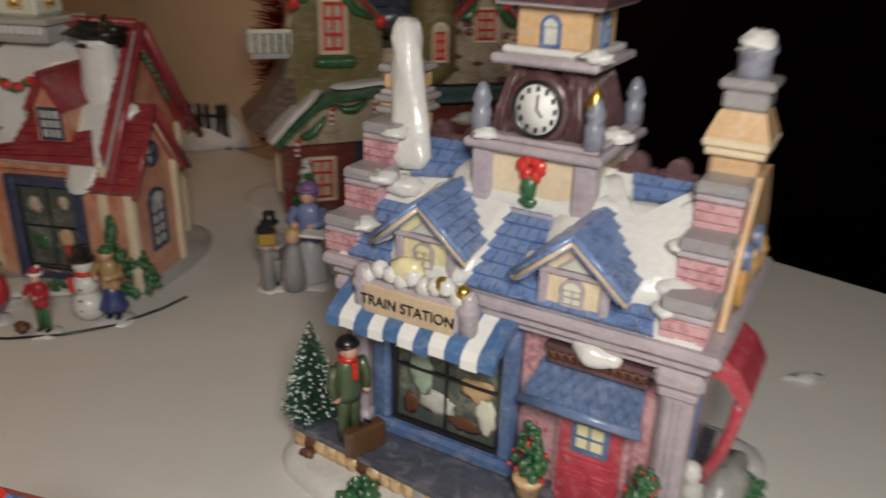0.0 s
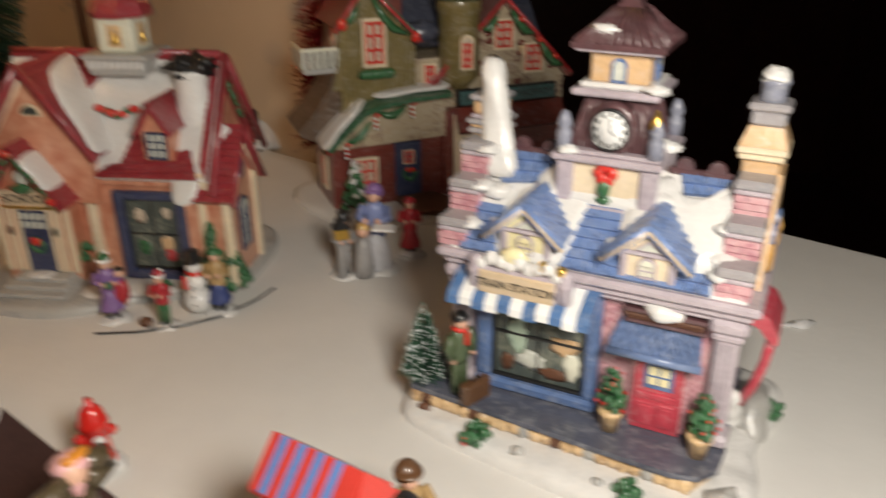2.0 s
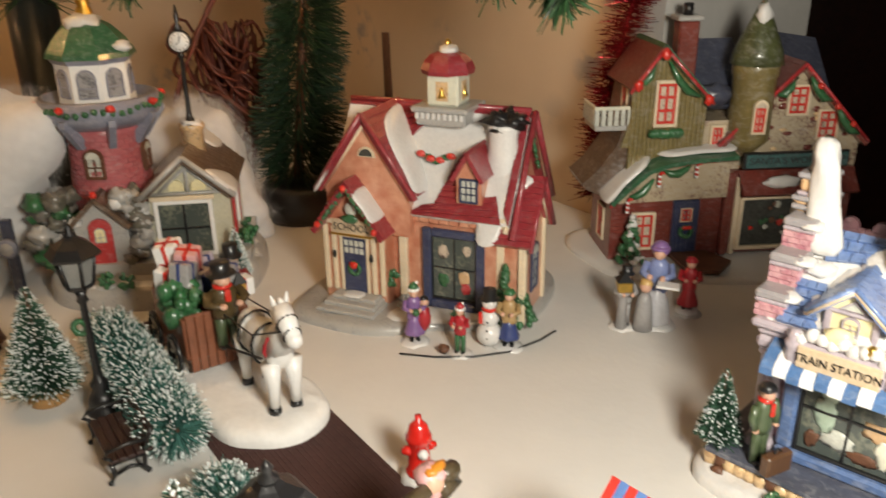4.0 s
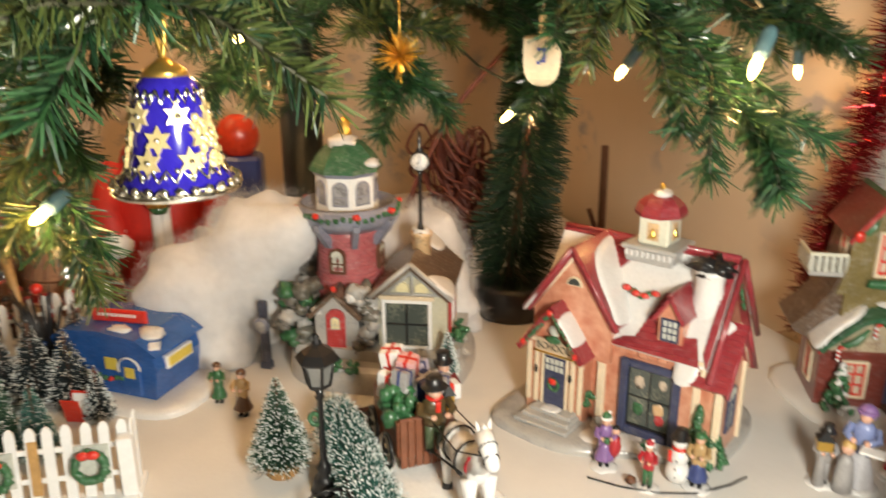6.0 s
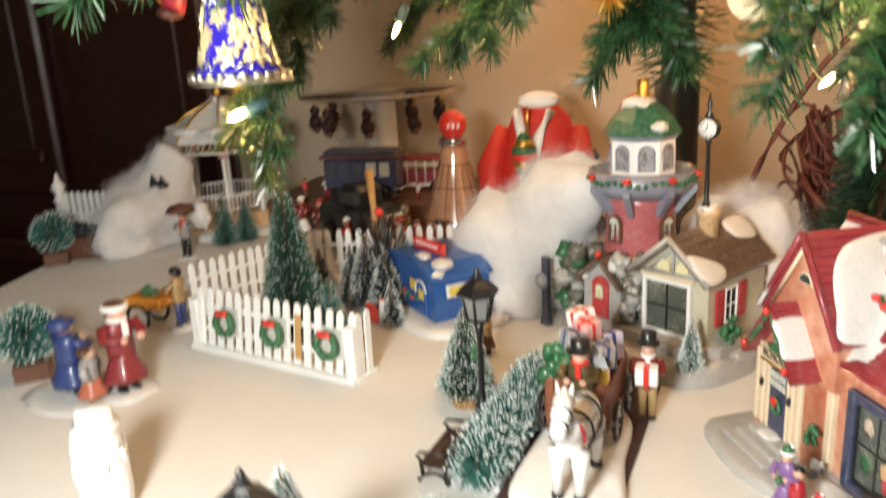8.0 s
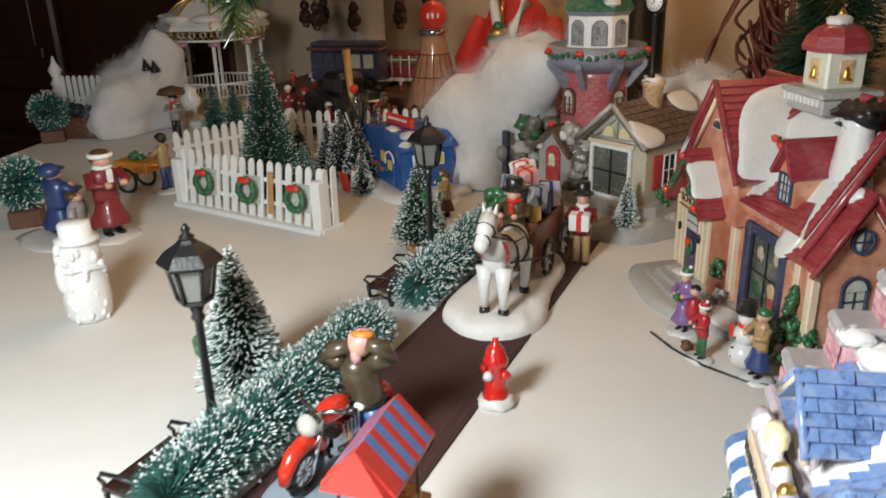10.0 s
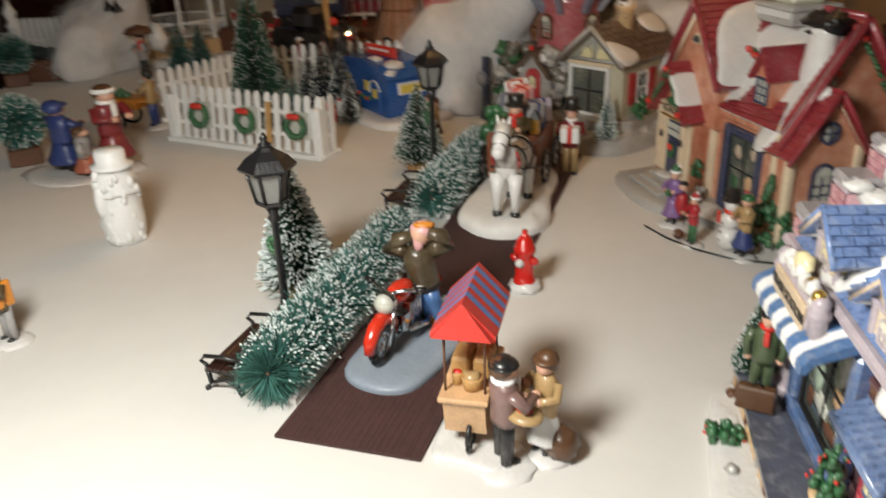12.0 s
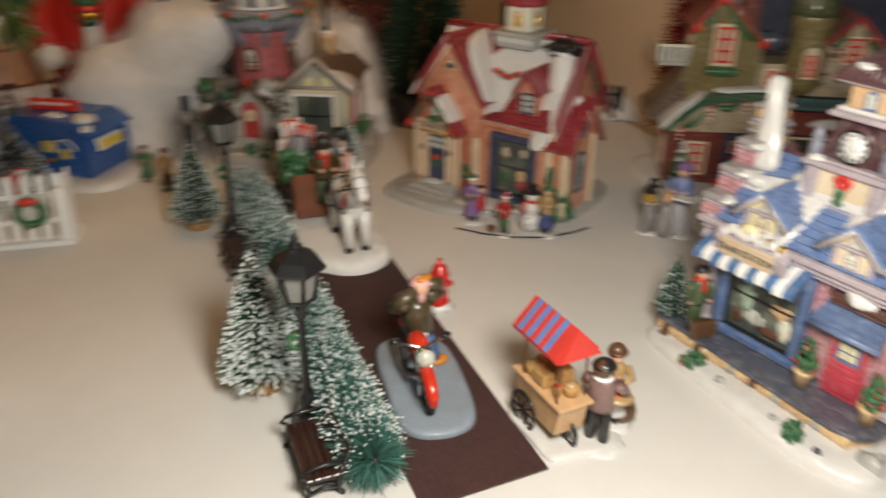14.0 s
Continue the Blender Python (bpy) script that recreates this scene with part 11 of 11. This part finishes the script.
def flat_car():
    T = thing("toy_flat_car", (-0.826, 0.500, 0.0352), 56, "maroon toy rail car with a white railing", "toy streetcar")
    part("body", Mesh().box(-0.034, -0.013, 0.010, 0.034, 0.013, 0.024, ROOFRED, 0.002), T, "maroon body")
    part("deck", Mesh().box(-0.036, -0.015, 0.006, 0.036, 0.015, 0.010, WHITE, 0.001), T, "pale deck")
    part("roof", Mesh().box(-0.034, -0.012, 0.036, 0.034, 0.012, 0.041, ROOFRED, 0.002), T, "maroon roof")
    part("rail", Mesh().tube([(-0.034, -0.0145, 0.032), (0.034, -0.0145, 0.032)], 0.0010, WHITE, 6), T)
    for i in range(7):
        part("post", Mesh().tube([(-0.033 + i * 0.011, -0.0145, 0.010), (-0.033 + i * 0.011, -0.0145, 0.037)], 0.0008, WHITE, 6), T)
    for x in (-0.022, 0.022):
        w = Mesh()
        w.m = pose(x, -0.012, 0.006, 90, 0, 0)
        w.lathe([(0.006, -0.001), (0.006, 0.003), (0.002, 0.0035)], BLACK, 14)
        part("wheel", w, T)
    return T


flat_car()


def toy_truck():
    T = thing("toy_truck", (-0.726, 0.398, 0.0), 18, "black and chrome toy truck behind the fence", "toy car")
    part("body", Mesh().box(-0.040, -0.015, 0.014, 0.006, 0.015, 0.030, BLACK, 0.003).box(0.004, -0.014, 0.014, 0.038, 0.014, 0.034, BLACK, 0.004), T)
    part("cab", Mesh().box(-0.012, -0.013, 0.030, 0.014, 0.013, 0.046, BLACK, 0.004), T)
    part("grille", Mesh().box(0.037, -0.010, 0.014, 0.041, 0.010, 0.030, CHROME, 0.001), T, "chrome grille")
    for s in (-1, 1):
        part("headlight", Mesh().ball((0.038, s * 0.012, 0.030), 0.004, CHROME), T)
        for x in (-0.026, 0.024):
            w = Mesh()
            w.m = pose(x, s * 0.015, 0.010, 90, 0, 0)
            w.lathe([(0.010, -0.002), (0.010, 0.003), (0.005, 0.0035)], BLACK, 16)
            w.lathe([(0.005, -0.003), (0.005, 0.004)], CHROME, 16)
            part("wheel", w, T)
    T.scale = (1.35, 1.4, 1.55)
    return T


toy_truck()
AMBER = mat("amber_glass", (0.56, 0.29, 0.17), 0.15, 0, 0.2, 60, coat=0.8)
AMBER.node_tree.nodes["Principled BSDF"].inputs["Transmission Weight"].default_value = 0.2
AMBERDARK = mat("amber_dark", (0.22, 0.09, 0.045), 0.25, 0, 0.2, coat=0.5)
GT = thing("glass_tower", (-0.686, 0.489, 0.003), 0, "amber glass tower bottle topped with a red ball", "ornament")
part("bottle", Mesh().lathe([(0.0385, 0.0), (0.040, 0.004), (0.033, 0.030), (0.022, 0.062), (0.0155, 0.085), (0.0145, 0.096), (0.012, 0.104)], AMBER, 30), GT, "ribbed amber glass")
rb = Mesh()
for i in range(16):
    a = math.pi * i / 8
    rb.tube([(0.0405 * math.cos(a), 0.0405 * math.sin(a), 0.003), (0.0335 * math.cos(a), 0.0335 * math.sin(a), 0.030), (0.0225 * math.cos(a), 0.0225 * math.sin(a), 0.062), (0.0158 * math.cos(a), 0.0158 * math.sin(a), 0.085)], 0.0006, AMBERDARK, 5)
for z, r in ((0.03, 0.034), (0.062, 0.0228), (0.085, 0.0162), (0.012, 0.0385)):
    rb.tube([(r * math.cos(a), r * math.sin(a), z) for a in [i * math.pi / 12 for i in range(25)]], 0.0009, AMBERDARK, 6)
part("lattice", rb, GT, "raised tan lattice")
part("collar", Mesh().lathe([(0.013, 0.103), (0.0155, 0.106), (0.0155, 0.109), (0.012, 0.112)], CHROME, 20), GT)
rball = part("red_ball", Mesh().ball((0, 0, 0.124), 0.0145, BRIGHTRED, seg=20, rings=14), GT, "glossy red ball stopper")
part("white_mark", Mesh().box(0.0130, -0.0062, 0.1215, 0.0148, -0.0044, 0.1265, WHITE, 0).box(0.0130, -0.0010, 0.1215, 0.0150, 0.0008, 0.1265, WHITE, 0).box(0.0130, 0.0042, 0.1215, 0.0148, 0.0060, 0.1265, WHITE, 0), rball, "three plain white bars", pose(0, 0, 0, 0, 0, -20))

SN = Mesh()
SUIT = mats_of("suit_red", (0.55, 0.025, 0.018), 0.6, 0.15, 0.0)
SN.lathe([(0.046, 0.0), (0.052, 0.02), (0.053, 0.06), (0.047, 0.105), (0.034, 0.140), (0.018, 0.155), (0.012, 0.162)], SUIT, 28, squash=0.8)
SN.tube([(-0.040, 0, 0.125), (-0.056, -0.02, 0.085), (-0.046, -0.042, 0.062)], [0.016, 0.017, 0.013], SUIT, 12)
SN.tube([(0.040, 0, 0.125), (0.056, -0.02, 0.085), (0.046, -0.042, 0.062)], [0.016, 0.017, 0.013], SUIT, 12)
for s in (-1, 1):
    SN.ball((s * 0.046, -0.044, 0.060), 0.016, WHITE, (1, 0.9, 0.9), 12, 9, 0.3)
SN.ball((0, -0.006, 0.157), 0.019, WHITE, (1.3, 1, 0.5), 14, 9, 0.2)
for s in (-1, 1):
    SN.tube([(s * 0.020, -0.022, 0.148), (s * 0.010, -0.036, 0.125), (s * 0.004, -0.044, 0.09), (s * 0.004, -0.046, 0.02)], [0.006, 0.006, 0.006, 0.006], WHITE, 9)
SN.tube([(0.0, -0.044, 0.155), (0.0, -0.045, 0.128)], 0.0016, GOLD, 6)
for i, mm in enumerate((LEAF, GOLD, BRIGHTRED, LEAF, GOLD, LEAF)):
    SN.lathe([(0.0145 * math.sin(0.5 + i * 0.40), 0.090 + i * 0.0068), (0.0145 * math.sin(0.5 + (i + 1) * 0.40), 0.0968 + i * 0.0068)], mm, 18, (0, -0.056, 0))
solid("red_suited_doll", SN, "large red-suited holiday doll holding a striped ornament", "doll", m=pose(-0.632, 0.560, 0, 0, 0, 42) @ Matrix.Diagonal((0.85, 0.85, 0.95, 1)))
CD = Mesh()
for i in range(5):
    CD.box(-0.018 + 0.002 * i, -0.006 - 0.003 * i, 0.0 + 0.018 * i, 0.018 - 0.002 * i, 0.006, 0.018 + 0.018 * i, (BROWN, ORANGE, REDCOAT, BLUECOAT, BROWN)[i], 0.004)
solid("stacked_toy_doll", CD, "dark stacked toy doll beside the pole", "doll", m=pose(-0.660, 0.632, 0.0, 0, 0, 40))
RBX = Mesh().ball((0, 0, 0.124), 0.023, mats_of("balloon_red", (0.62, 0.05, 0.02), 0.3), (1, 0.8, 1), 18, 12)
RBX.box(-0.024, -0.018, 0.05, 0.024, 0.018, 0.105, BLUECOAT, 0.004).box(-0.03, -0.02, 0.0, 0.03, 0.02, 0.05, BROWN, 0.003)
solid("red_topped_toy", RBX, "toy with a round red top on a blue and brown body", "toy", m=pose(-0.636, 0.678, 0.0, 0, 0, 30))
for x, y, h, c1, c2 in ((-0.650, 0.415, 0.05, HAIR, REDCOAT), (-0.672, 0.395, 0.046, TANCLOTH, BROWN), (-0.625, 0.445, 0.048, REDCOAT, BLACK), (-0.700, 0.375, 0.045, REDCOAT, WHITE), (-0.69, 0.43, 0.052, TANCLOTH, LEAF), (-0.60, 0.47, 0.05, MAROON, BROWN)):
    figure("crowd_figurine", (x, y, 0), random.uniform(-60, 60), h, c1, c2, "small painted figurine standing behind the fence", c2, "cap", HAIR, False, None, "fwd", group=G)
for i in range(14):
    x, y = -0.812 + 0.0145 * i + random.uniform(-0.006, 0.006), 0.352 + 0.0065 * i + random.uniform(-0.014, 0.014)
    c1, c2 = random.choice((REDCOAT, MAROON, TANCLOTH, BROWN, GREYCLOTH, BLACK, BRIGHTRED)), random.choice((BROWN, BLACK, REDCOAT, WHITE, TANCLOTH))
    figure("crowd_figurine", (x, y, 0), random.uniform(20, 110), random.uniform(0.034, 0.050), c1, c2, "small painted figurine standing behind the fence", random.choice((c2, REDCOAT, BLACK)), "cap", HAIR, bool(i % 3 == 0), None, "fwd", group=G)
for i in range(9):
    k = -0.115 + 0.028 * i
    c1, c2 = ((REDCOAT, WHITE), (BRIGHTRED, BROWN), (WHITE, REDCOAT), (TANCLOTH, MAROON))[i % 4]
    figure("crowd_figurine", (-0.855 + 0.616 * k + 0.788 * 0.062, 0.475 + 0.788 * k - 0.616 * 0.062, 0.0352), 40 + 17 * i, 0.022 + 0.003 * (i % 3), c1, c2, "small painted figurine on the edge of the brown box", c2, "cap", HAIR, bool(i % 2), None, "fwd", False, group=G)
# dark bare bush with a red light in the enclosure
bb = Mesh()
for i in range(26):
    a = random.uniform(0, 6.28)
    e = (0.024 * math.cos(a) * random.random(), 0.024 * math.sin(a) * random.random(), random.uniform(0.04, 0.078))
    bb.tube([(0, 0, 0), (e[0] * 0.4, e[1] * 0.4, e[2] * 0.55), e], [0.0014, 0.0011, 0.0006], BLACK, 5)
bb.ball((0.004, -0.004, 0.078), 0.004, BRIGHTRED)
solid("bare_bush", bb, "bare black toy bush with a red ball", "toy tree", m=pose(-0.565, 0.372, 0))
solid("tan_pole", Mesh().tube([(0, 0, 0), (0.004, 0, 0.055), (-0.006, 0, 0.108)], [0.0022, 0.0022, 0.0040], TAN, 8), "thin tan wooden pole standing in the enclosure", "pole", m=pose(-0.590, 0.372, 0))

# dark cabinet beside the wall
CABPANE = mat("cabinet_pane", (0.034, 0.011, 0.007), 0.3, 0, 0.3, 14, 0.1, 60, coat=0.5)
CB = thing("dark_cabinet", (-1.205, 0.335, -0.75), 45, "dark reddish brown wooden cabinet with glazed panel", "cabinet")
part("body", Mesh().box(-1.0, 0.0, 0.0, 0.0, 0.10, 2.2, WOODDARK, 0.004), CB)
for x0 in (-0.30, -0.64, -0.98):
    part("door", Mesh().box(x0, -0.020, 0.72, x0 + 0.28, -0.001, 1.6, WOODDARK, 0.006), CB)
    part("pane", Mesh().box(x0 + 0.05, -0.023, 0.80, x0 + 0.23, -0.0195, 1.5, CABPANE, 0.001), CB)
    part("moulding", Mesh().box(x0 + 0.03, -0.028, 0.78, x0 + 0.25, -0.0205, 0.80, WOODDARK, 0.003), CB)
part("shelf_edge", Mesh().box(-1.0, -0.05, 0.60, 0.0, -0.001, 0.64, WOODDARK, 0.005), CB)

solid("paper_flap", Mesh().box(-0.010, -0.006, 0.0004, 0.010, 0.006, 0.0010, TAN, 0.0002), "small folded tan paper flap on the sheet", "paper", m=pose(-0.196, 0.066, 0, 0, 0, 20))

# crumb of packing on the sheet
solid("white_scrap", Mesh().ball((0, 0, 0.0012), 0.0045, COTTON, (1.3, 0.8, 0.35), 10, 7, 0.7).ball((-0.007, 0.001, 0.0006), 0.0022, COTTON, (1.6, 0.7, 0.3), 8, 6, 0.6), "small torn white scrap lying on the sheet", "scrap", m=pose(0.158, 0.39, 0))
